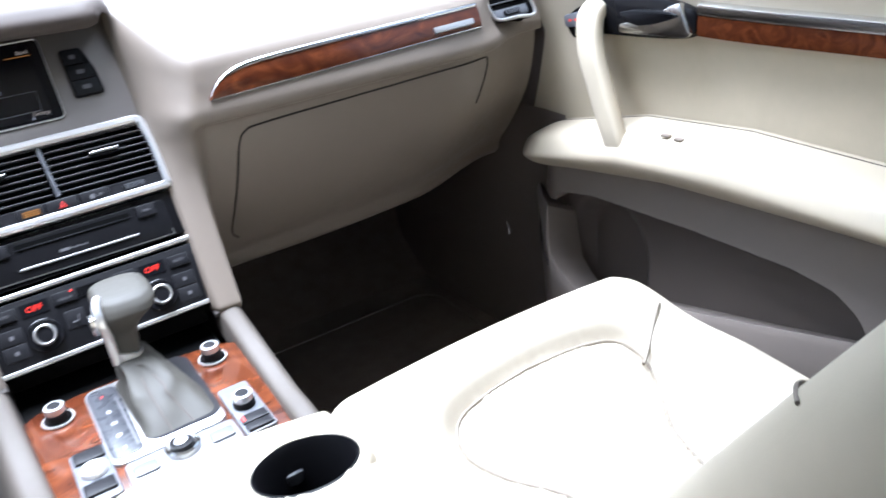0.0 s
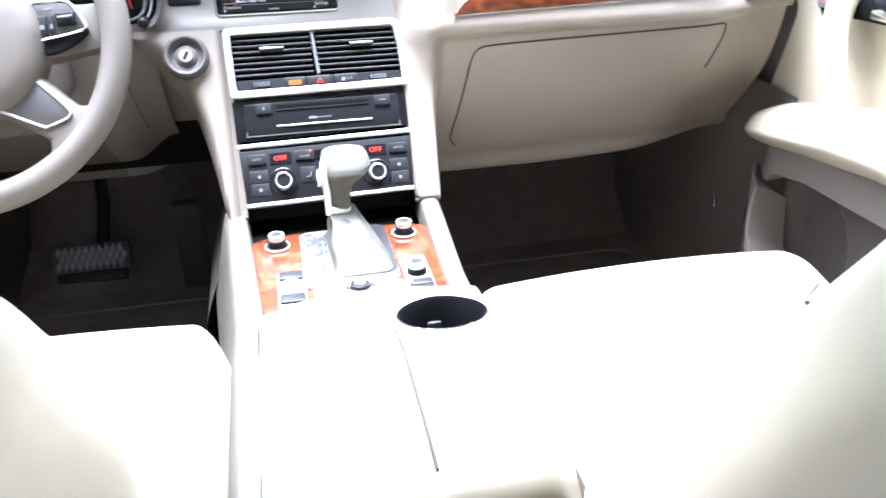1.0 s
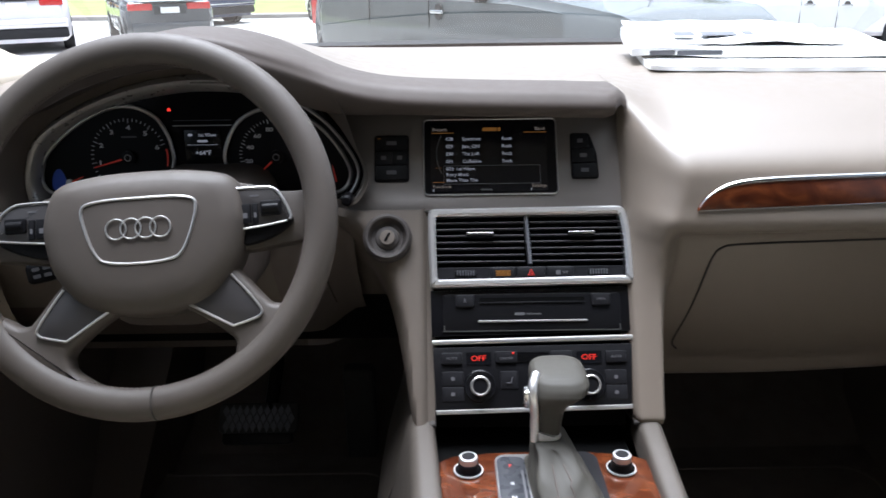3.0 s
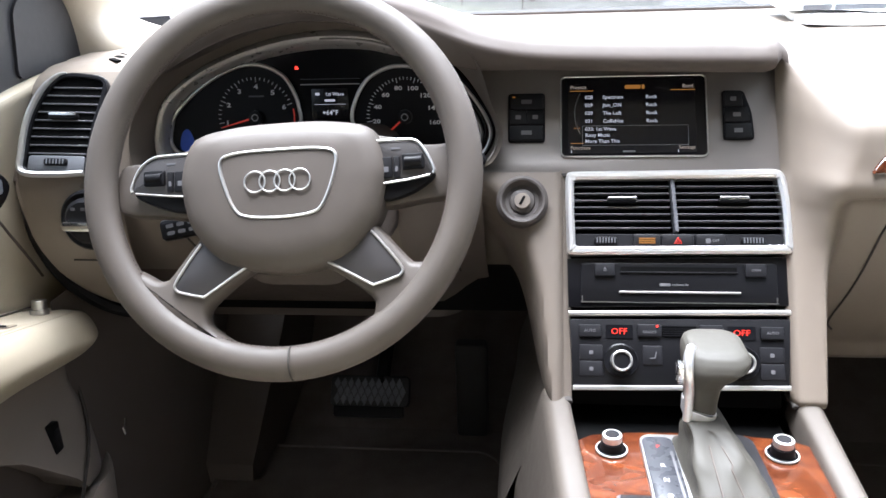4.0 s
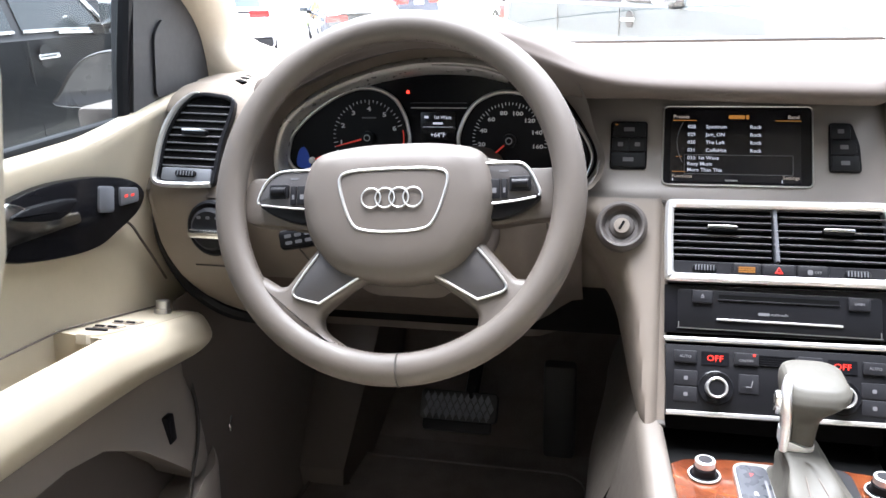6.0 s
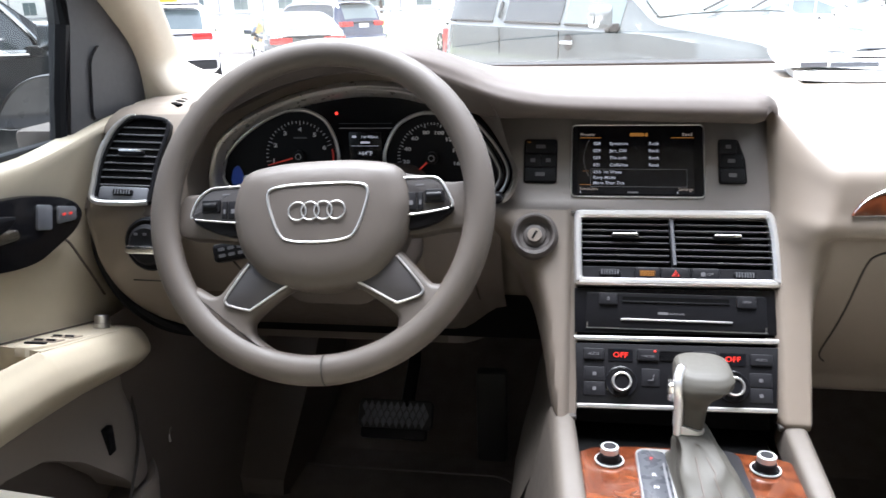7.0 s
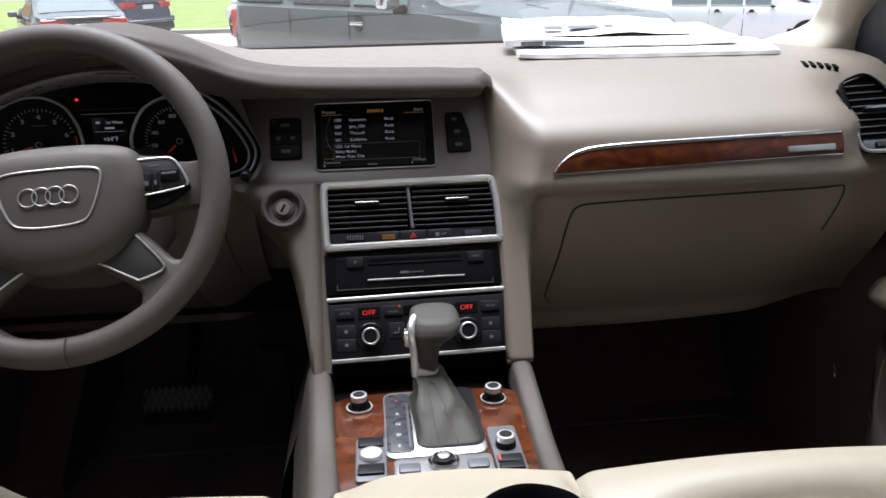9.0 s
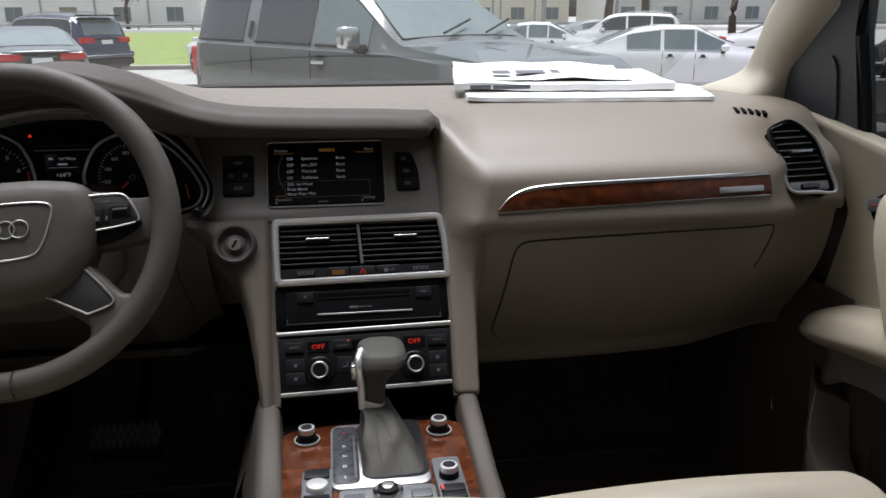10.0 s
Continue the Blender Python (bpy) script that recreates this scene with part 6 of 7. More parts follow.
br = part("switch_block", con(rrect(0.030, 0.084, 0.004, 3, 0.0772, -0.062), -0.002, 0.004, 0.0015), MIDGREY, console, "grey switch block")
part("switch", con(rrect(0.025, 0.013, 0.002, 3, 0.0772, -0.0835), 0.0035, 0.0068, 0.0015), DARKGREY, br)
part("red_mark", con(rrect(0.0025, 0.009, 0.0005, 1, 0.0665, -0.0835), 0.0066, 0.0074), REDDIM, br, smooth=False)
part("switch", con(rrect(0.025, 0.011, 0.002, 3, 0.0772, -0.0965), 0.0035, 0.0068, 0.0015), DARKGREY, br)
knob_at(0.0768, -0.0585, 0.0093, 0.017)
mm = part("control_plate", con(rrect(0.098, 0.062, 0.006, 4, 0.0115, -0.1005), -0.002, 0.0045, 0.002), PLATE, console, "brushed metal control plate")
for u, v in ((-0.022, -0.089), (0.045, -0.089), (-0.022, -0.112), (0.045, -0.112)):
    part("key", con(rrect(0.021, 0.015, 0.003, 3, u, v), 0.004, 0.007, 0.0015), MIDGREY, mm)
part("dial_ring", lathe([(0.0155, 0.003), (0.0152, 0.009), (0.0135, 0.0105), (0.011, 0.0095), (0, 0.009)], 36, at_uv(FC, 0.0115, -0.083)), CHROME, mm, "chrome control dial")
part("dial_cap", lathe([(0.0105, 0.009), (0.0102, 0.0125), (0.007, 0.0132), (0, 0.012)], 32, at_uv(FC, 0.0115, -0.083)), BLACK, mm)
part("dial_button", lathe([(0.0062, 0.012), (0.006, 0.0142), (0.004, 0.015), (0, 0.0148)], 28, at_uv(FC, 0.0115, -0.083)), SATIN, mm, "satin centre button")

# gear selector: boot, chrome-edged stem and leather grip
gear = thing("gear_selector", "grey leather gear lever with chrome edge and creased boot", "gear lever", at=FC @ Vector((0.02, 0.0, 0)))
flat = FC.inverted()
# shade of the hollow beside the boot, laid in as a flat dark sheet
part("boot_hollow_shade", slab([(p.x, p.y) for p in (flat @ Vector((0.0235 + u, -0.232 + v, 0.995)) for u, v in rrect(0.07, 0.125, 0.014, 5))], 0.0, 0.0048, 0.0, FC), DARKGREY, gear, "dark sheet for the shaded hollow round the boot")
rows, seams = [], [[], []]
for k, t in enumerate(span(0, 1, 30)):
    c = Vector((0.0215, -0.236, 0.997)).lerp(Vector((0.0045, -0.188, 1.036)), t)
    hw = 0.037 + (0.013 - 0.037) * t ** 0.62
    hy = 0.065 + (0.0165 - 0.065) * t ** 0.7
    o = evenly(rrect(2 * hw, 2 * hy, min(hw, hy) * (0.3 + 0.35 * t), 7), 88)
    o = [(u * (1 - 0.42 * (1 - t) * smooth01(-0.35, 0.9, v / hy)) if u > 0 else u, v) for u, v in o]   # narrower at the back, beside the hollow
    rows.append([])
    for i, (u, v) in enumerate(o):
        a = math.atan2(v / hy, u / hw)
        ar = math.atan2(math.sin(a + math.pi / 2), math.cos(a + math.pi / 2))
        w = 1 + (0.07 * math.sin(3 * a + 6 * t) + 0.055 * math.sin(5 * a - 11 * t) + 0.02 * math.sin(9 * a + 17 * t)) * math.sin(math.pi * t)
        w -= 0.36 * math.exp(-((ar + 0.1) / 0.5) ** 2 - ((t - 0.7) / 0.13) ** 2) - 0.1 * math.exp(-(ar / 0.5) ** 2 - ((t - 0.45) / 0.1) ** 2) + 0.3 * math.exp(-((ar - 1.3) / 0.35) ** 2 - ((t - 0.55) / 0.2) ** 2) + 0.22 * math.exp(-((ar + 1.3) / 0.35) ** 2 - ((t - 0.6) / 0.18) ** 2)
        rows[-1].append((c.x + u * w, c.y + v * w, c.z + 0.008 * math.sin(math.pi * t)))
    for j, aim in enumerate((-0.32, 0.28)):
        seams[j].append(min(rows[-1], key=lambda p: abs((p[0] - c.x) / hw - aim) + (9 if p[1] > c.y else 0)))
part("boot", grid(rows, True, True), SHIFTSKIN, gear, "grey creased leather boot")
for sm in seams:
    part("boot_seam", tube(spline(sm[:19], 2), 0.0007, 6), STITCH, gear)
rows = []
for z, x0, x1, y0, y1 in ((1.034, -0.008, 0.0175, -0.205, -0.172), (1.05, -0.008, 0.019, -0.203, -0.166), (1.062, -0.0082, 0.021, -0.203, -0.160), (1.070, -0.0088, 0.0255, -0.206, -0.153), (1.077, -0.0098, 0.0345, -0.210, -0.147),
                             (1.083, -0.0105, 0.043, -0.211, -0.142), (1.089, -0.0105, 0.045, -0.208, -0.141), (1.0945, -0.009, 0.042, -0.203, -0.143), (1.0975, -0.006, 0.036, -0.196, -0.149), (1.0985, 0.0, 0.026, -0.186, -0.158)):
    o = rrect(x1 - x0, y1 - y0, min(x1 - x0, y1 - y0) * 0.36, 5, (x0 + x1) / 2, (y0 + y1) / 2)
    rows.append([(x, y, z) for x, y in o])
fine = []
for i in range(len(rows) - 1):
    for t in (0, 0.34, 0.67):
        fine.append([Vector(p).lerp(Vector(q), t) for p, q in zip(rows[i], rows[i + 1])])
fine.append(rows[-1])
part("grip", grid(fine, True, True), SHIFTSKIN, gear, "grey leather grip")
part("grip_edge", tube(spline([(-0.0075, -0.2025, 1.034), (-0.0078, -0.2015, 1.05), (-0.0082, -0.2015, 1.064), (-0.0095, -0.2035, 1.076), (-0.0105, -0.202, 1.086), (-0.0098, -0.196, 1.093), (-0.006, -0.186, 1.0975)], 4), 0.0045, 10), BRIGHT, gear, "satin chrome edge")
part("grip_shoe", grid([[(x, y, z + (0.006 if k else 0) * smooth01(0.015, -0.008, x)) for x, y in rrect(0.0275, 0.036, 0.009, 5, 0.0043, -0.1886)] for k, z in ((0, 1.0325), (1, 1.039))], True, True), BRIGHT, gear, "chrome foot of the grip")
part("release_button", box(-0.019, -0.0095, -0.202, -0.187, 1.068, 1.087, 0.003, 2), CHROME, gear, "chrome release button")

# ---------------------------------------------------------------- footwells
ped = thing("brake_pedal", "black rubber brake pedal with a lozenge tread", "pedal", at=(-0.408, 0.29, 0.755))
FP = frame_of((-0.408, 0.285, 0.757), (0, 0.6, 0.8), (0, -0.8, 0.6))
# gloss reflection on the tread studs, painted in as a lighter grey
STUDGLOSS = mat("lightened_stud_rubber", (0.09, 0.093, 0.1), 0.35, var=0.3, scale=30)
part("pad", slab(rrect(0.132, 0.05, 0.008, 4), -0.016, -0.001, 0.003, FP), RUBBER, ped, "black rubber pad")
for i in range(10):
    for j in range(3):
        u, v = -0.054 + 0.0115 * i + (0.00575 if j % 2 else 0), -0.014 + 0.0125 * j
        if u < 0.06:
            part("tread_stud", slab([(u - 0.0052, v), (u, v - 0.0098), (u + 0.0052, v), (u, v + 0.0098)], -0.0015, 0.002, 0.0, FP), STUDGLOSS, ped, smooth=False)
part("pad_lip", slab(rrect(0.118, 0.022, 0.006, 4, -0.002, -0.032), -0.02, -0.006, 0.003, FP), BLACK, ped)
part("arm", tube([(-0.39, 0.30, 0.76), (-0.385, 0.36, 0.82), (-0.385, 0.44, 0.98)], 0.012, 8), BLACK, ped)
acc = thing("accelerator_pedal", "black plastic accelerator pedal", "pedal", at=(-0.245, 0.36, FLOOR_Z))
part("pad", box(-0.27, -0.215, 0.33, 0.36, 0.64, 0.82, 0.008, 2), RUBBER, acc)
fr = thing("footrest", "taupe plastic driver's footrest", "footrest", at=(-0.56, 0.3, FLOOR_Z))
part("tread_plate", grid([[(x + 0.01 * k, 0.19, FLOOR_Z + 0.004), (x + 0.01 * k, 0.20, 0.665), (x + 0.008 * k, 0.42, 0.80), (x, 0.62, 0.95), (x, 0.64, 0.9)] for x, k in ((-0.7, 0), (-0.69, 0), (-0.605, 1), (-0.6, 1))]), LOWTRIM, fr)
part("side_plate", grid([[(-0.59, 0.19, FLOOR_Z), (-0.59, 0.20, 0.665), (-0.592, 0.42, 0.80), (-0.6, 0.62, 0.95), (-0.6, 0.64, 0.9)], [(-0.575, 0.20, FLOOR_Z), (-0.575, 0.21, 0.60), (-0.575, 0.43, 0.66), (-0.575, 0.62, 0.7), (-0.575, 0.64, 0.7)]]), TAUPE, fr)
for cx in (-0.42, 0.4):
    m = thing("floor_mat", "dark taupe carpet floor mat", "floor mat", "floor mats", at=(cx, 0.1, FLOOR_Z))
    part("mat_body", slab(rrect(0.46, 0.58, 0.05, 5, cx, 0.0), FLOOR_Z + 0.001, FLOOR_Z + 0.010, 0.004), CARPET, m)
    part("binding", tube([(x, y, FLOOR_Z + 0.008) for x, y in rrect(0.462, 0.582, 0.05, 5, cx, 0.0)], 0.004, 6, True), LOWTRIM, m)
# small bright clips on the kick panels
for x, y, z in ((-0.664, -0.009, 0.872), (0.668, 0.066, 0.846)):
    c = thing("trim_clip", "small bright metal clip on the kick panel", "clip", "kick panel clips", at=(x, y, z))
    part("clip", tube([(x, y, z - 0.008), (x, y, z + 0.003), (x, y + 0.006, z + 0.012)], 0.0015, 6), CHROME, c)
for s, xk in ((-1, -0.69), (1, 0.695)):
    rows = [[(xk + s * (0.02 - 0.02 * smooth01(0.0, 0.2, y) + 0.03 * smooth01(0.3, 0.7, y)) - s * 0.03 * smooth01(0.75, 0.63, z), y, z) for z in span(0.63, 1.06, 8)] for y in span(-0.03, 0.72, 14)]
    tagged(part("trim_kick_left" if s < 0 else "trim_kick_right", grid(rows), LOWTRIM), "taupe kick panel beside the footwell", "kick panel", kind="structure")

# ---------------------------------------------------------------- driver's door switches
FD = frame_of((XL(-0.03), -0.112, 1.0715), (0, 0.96, -0.28), (0, 0.28, 0.96))
swp = part("switch_panel", slab(smooth_outline([(-0.015, -0.084), (0.015, -0.084), (0.018, 0.0), (0.013, 0.075), (-0.013, 0.075), (-0.018, 0.0)], 3), -0.012, -0.001, 0.002, FD), CREAM, door_l, "beige window switch panel")
for v in (-0.012, -0.046):
    well = part("switch_well", slab(rrect(0.031, 0.021, 0.003, 3, 0, v), -0.003, 0.0004, 0.0005, FD), CREASE, swp, "shaded switch recess")
    for u in (-0.0078, 0.0078):
        part("window_switch", slab(rrect(0.0135, 0.0125, 0.002, 3, u, v + 0.003), -0.002, 0.0022, 0.0012, FD), CREAM, well, "beige window switch")
        part("switch_edge", slab(rrect(0.011, 0.0032, 0.001, 2, u, v - 0.0062), 0.0, 0.0026, 0.0006, FD), DARKGREY, well)
part("lock_switch", slab(rrect(0.026, 0.0065, 0.002, 3, 0, -0.068), -0.002, 0.0012, 0.0006, FD), DARKGREY, swp, "dark child lock switch")
part("mirror_knob", lathe([(0.0105, -0.004), (0.0105, 0.0015), (0.0085, 0.002), (0.0085, 0.0115), (0.0075, 0.0125), (0, 0.0125)], 28, at_uv(FD, -0.002, 0.062, 0.005)), ALU, swp, "silver mirror knob")
bt = part("boot_switch", box(XL(-0.0405), XL(-0.03), -0.097, -0.081, 0.893, 0.931, 0.002), BLACK, door_l, "black boot release switch")
part("switch_key", box(XL(-0.0418), XL(-0.04), -0.094, -0.084, 0.902, 0.923, 0.0008), DARKGREY, bt)
for yy in (-0.272, -0.293):
    part("trim_mark", box(XR(-0.054), XR(-0.046), yy - 0.006, yy + 0.006, 1.0985, 1.1018, 0.001), CREASE, door_r)

# ---------------------------------------------------------------- papers on the dash
pp = thing("paper_stack", "stack of white printed papers lying on the dash top", "papers", at=(0.4, 0.25, 1.334))


def sheaf(corners, z, h, bow, seed, up):
    """A pack of sheets: four corners in plan, a thickness and an uneven, lifted rim."""
    r = random.Random(seed)
    ph = [r.uniform(0, 6) for _ in range(4)]
    a, b, c, d = (Vector(p) for p in corners)   # front left, front right, back right, back left
    lo, hi = [], []
    for i in range(25):
        u = i / 24
        rl, rh = [], []
        for j in range(15):
            v = j / 14
            p = a.lerp(b, u).lerp(d.lerp(c, u), v)
            w = bow * (0.5 * math.sin(7 * u + ph[0]) + 0.35 * math.sin(15 * u + 5 * v + ph[1]) + 0.5 * math.sin(6 * v + ph[2] + 3 * u)) + up * v ** 2 * (1 - 0.5 * u)
            e = 0.0015 * math.sin(40 * u + ph[3]) if j in (0, 14) else 0.0
            rl.append((p.x, p.y + e, z + max(0.0, w)))
            rh.append((p.x, p.y + e * 2 + (0.002 if j == 0 else 0.0), z + h + max(0.0, w) - (0.0025 if j == 0 else 0.0)))
        lo.append(rl)
        hi.append(rh)
    return grid([l + h2[::-1] for l, h2 in zip(lo, hi)], True, True)


low = part("paper_pack", sheaf(((0.18, 0.188), (0.566, 0.162), (0.60, 0.40), (0.21, 0.44)), 1.331, 0.0085, 0.004, 3, 0.004), PAPER, pp, "thin pack of white sheets")
mid = part("paper_pack", sheaf(((0.172, 0.265), (0.53, 0.225), (0.56, 0.45), (0.20, 0.47)), 1.3415, 0.0125, 0.003, 8, 0.012), PAPER, pp, "thicker white printed pack")
fold = part("folded_sheet", sheaf(((0.18, 0.29), (0.47, 0.255), (0.50, 0.44), (0.20, 0.47)), 1.3575, 0.0015, 0.004, 5, 0.022), PAPER, pp, "loose folded sheet")
for x, w, m in ((0.212, 0.034, DIMPRINT), (0.262, 0.06, MIDGREY)):
    part("print_bar", slab(rrect(w, 0.0065, 0.0008, 1), 0, 0.0008, 0, frame_of((x, 0.2585 - 0.112 * (x - 0.18), 1.3485), (0, 0.12, 1), (-0.11, -0.98, 0.12))), m, mid)
for x, w in ((0.262, 0.03), (0.312, 0.05), (0.356, 0.014)):
    part("print_bar", slab(rrect(w, 0.03, 0.001, 1), 0, 0.0008, 0, Matrix.Translation((x, 0.33, 1.3665)) @ pose(0, 0, 0, 6, 0, -5)), MIDGREY, fold)
# ---------------------------------------------------------------- outside: ground, verge and road
ASPHALT = mat("grey_asphalt", (0.36, 0.35, 0.33), 0.9, var=0.15, scale=1.5, grain=0.6, gscale=80)
GRASSM = mat("mown_grass", (0.175, 0.225, 0.05), 0.9, var=0.3, scale=1.2, grain=1.0, gscale=60)
CONCRETE = mat("pale_concrete", (0.36, 0.34, 0.31), 0.85, var=0.12, scale=2)
STEEL = mat("galvanised_steel", (0.35, 0.36, 0.36), 0.5, metal=0.6, var=0.1, scale=5)
tagged(part("ground", grid([[(x, y, GROUND_Z) for x in (-600, -60, -20, 0, 20, 60, 600)] for y in (-200, -20, 0, 12, 24, 60, 1500)]), ASPHALT), "grey asphalt of a car park", "ground", kind="structure")
rows = [[(x, 26 + 0.6 * math.sin(x * 0.02), GROUND_Z + 0.14), (x, 27.5, GROUND_Z + 0.17), (x, 50, GROUND_Z + 0.2), (x, 86, GROUND_Z + 0.1)] for x in span(-160, 2.5, 24)]
tagged(part("grass_verge", grid(rows), GRASSM), "mown green grass verge beside the car park", "grass", kind="stuff")
tagged(part("kerb", grid([[(x, y + 0.6 * math.sin(x * 0.02), GROUND_Z + z) for y, z in ((25.8, 0), (25.8, 0.13), (25.85, 0.15), (26.05, 0.15))] for x in span(-160, 2.7, 40)]), CONCRETE), "pale concrete kerb along the verge", "kerb", kind="structure")
tagged(part("road", grid([[(x, y, GROUND_Z + 0.06) for y in (86, 108)] for x in (-400, 400)]), mat("worn_road", (0.2, 0.19, 0.18), 0.9, var=0.15, scale=0.5)), "pale grey main road behind the verge", "road", kind="structure")
rail_t = thing("guard_rail", "grey steel guard rail along the road", "guard rail", at=(-60, 112, GROUND_Z))
part("beam", grid([[(x, 112 + o, GROUND_Z + z) for o, z in ((0, 0.45), (-0.06, 0.52), (0, 0.6), (-0.06, 0.68), (0, 0.78))] for x in span(-200, 90, 10)]), STEEL, rail_t)
for i in range(40):
    part("post", box(-200 + 7 * i, -199.8 + 7 * i, 112.02, 112.2, GROUND_Z, GROUND_Z + 0.8), STEEL, rail_t)


# ---------------------------------------------------------------- parked vehicles
CARGLASS = mat("dark_car_glass", (0.03, 0.036, 0.038), 0.06, var=0.1, scale=3, spec=0.9, rvar=0.005)
# pale base colour paints the own windscreen's reflected haze onto distant glass
PALEGLASS = mat("pale_hazed_glass", (0.16, 0.2, 0.2), 0.06, var=0.1, scale=3, spec=1.0, rvar=0.005)
TYRE = mat("tyre_rubber", (0.018, 0.018, 0.018), 0.8, var=0.2, scale=10)
RIMM = mat("alloy_wheel", (0.5, 0.5, 0.5), 0.35, metal=0.9, var=0.05)
TAIL = mat("red_tail_lamp", (0.5, 0.02, 0.015), 0.15, var=0.1, scale=8)
LAMP = mat("clear_headlamp", (0.6, 0.6, 0.6), 0.1, var=0.05)


def paint(name, c, rough=0.25):
    dark = c[0] < 0.01
    return mat(name, c, rough, var=0.03, scale=1.0, coat=0.25 if dark else 0.8, rvar=0.02, spec=0.25 if dark else 0.5)


PAINTS = {"grey": paint("metallic_grey_paint", (0.085, 0.095, 0.095)), "navy": paint("navy_paint", (0.03, 0.04, 0.08)), "slate": paint("slate_paint", (0.06, 0.068, 0.074)), "white": paint("white_paint", (0.78, 0.78, 0.78)),
          "silver": paint("silver_paint", (0.42, 0.43, 0.44)), "black": paint("black_paint", (0.008, 0.008, 0.009), 0.3), "red": paint("dark_red_paint", (0.2, 0.03, 0.03))}
SHAPES = {
    "sedan": dict(L=4.85, W=1.86, top=[(-0.5, 0.86), (-0.47, 0.98), (-0.36, 1.06), (-0.22, 1.33), (-0.08, 1.43), (0.05, 1.42), (0.2, 1.05), (0.24, 0.99), (0.42, 0.84), (0.48, 0.68), (0.5, 0.55)],
                  belt=[(-0.5, 0.86), (-0.36, 0.95), (0.2, 0.9), (0.42, 0.82), (0.5, 0.55)], side=((-0.24, -0.10), (-0.085, 0.04), (0.05, 0.165)), ws=(0.06, 0.215), rw=(-0.365, -0.21), wheel=0.33),
    "wagon": dict(L=4.9, W=1.92, top=[(-0.5, 0.9), (-0.485, 1.1), (-0.45, 1.52), (-0.40, 1.66), (-0.2, 1.72), (0.0, 1.70), (0.08, 1.62), (0.23, 1.12), (0.27, 1.07), (0.44, 0.92), (0.49, 0.75), (0.5, 0.55)],
                  belt=[(-0.5, 0.9), (-0.46, 1.08), (0.23, 1.02), (0.44, 0.9), (0.5, 0.55)], side=((-0.42, -0.26), (-0.245, -0.07), (-0.055, 0.13)), ws=(0.09, 0.24), rw=(-0.482, -0.44), wheel=0.37),
    "suv": dict(L=5.2, W=2.0, top=[(-0.5, 0.95), (-0.495, 1.25), (-0.47, 1.82), (-0.44, 1.93), (-0.2, 1.98), (0.0, 1.97), (0.06, 1.93), (0.19, 1.45), (0.22, 1.37), (0.42, 1.25), (0.485, 1.1), (0.5, 0.75)],
                belt=[(-0.5, 0.95), (-0.47, 1.36), (0.2, 1.31), (0.42, 1.2), (0.5, 0.75)], side=((-0.45, -0.26), (-0.215, -0.03), (-0.015, 0.135)), ws=(0.075, 0.20), rw=(-0.492, -0.465), wheel=0.4),
}


def smooth_tab(tab, x):
    return sum(lerp_table(tab, x + d) for d in (-0.012, -0.006, 0, 0.006, 0.012)) / 5


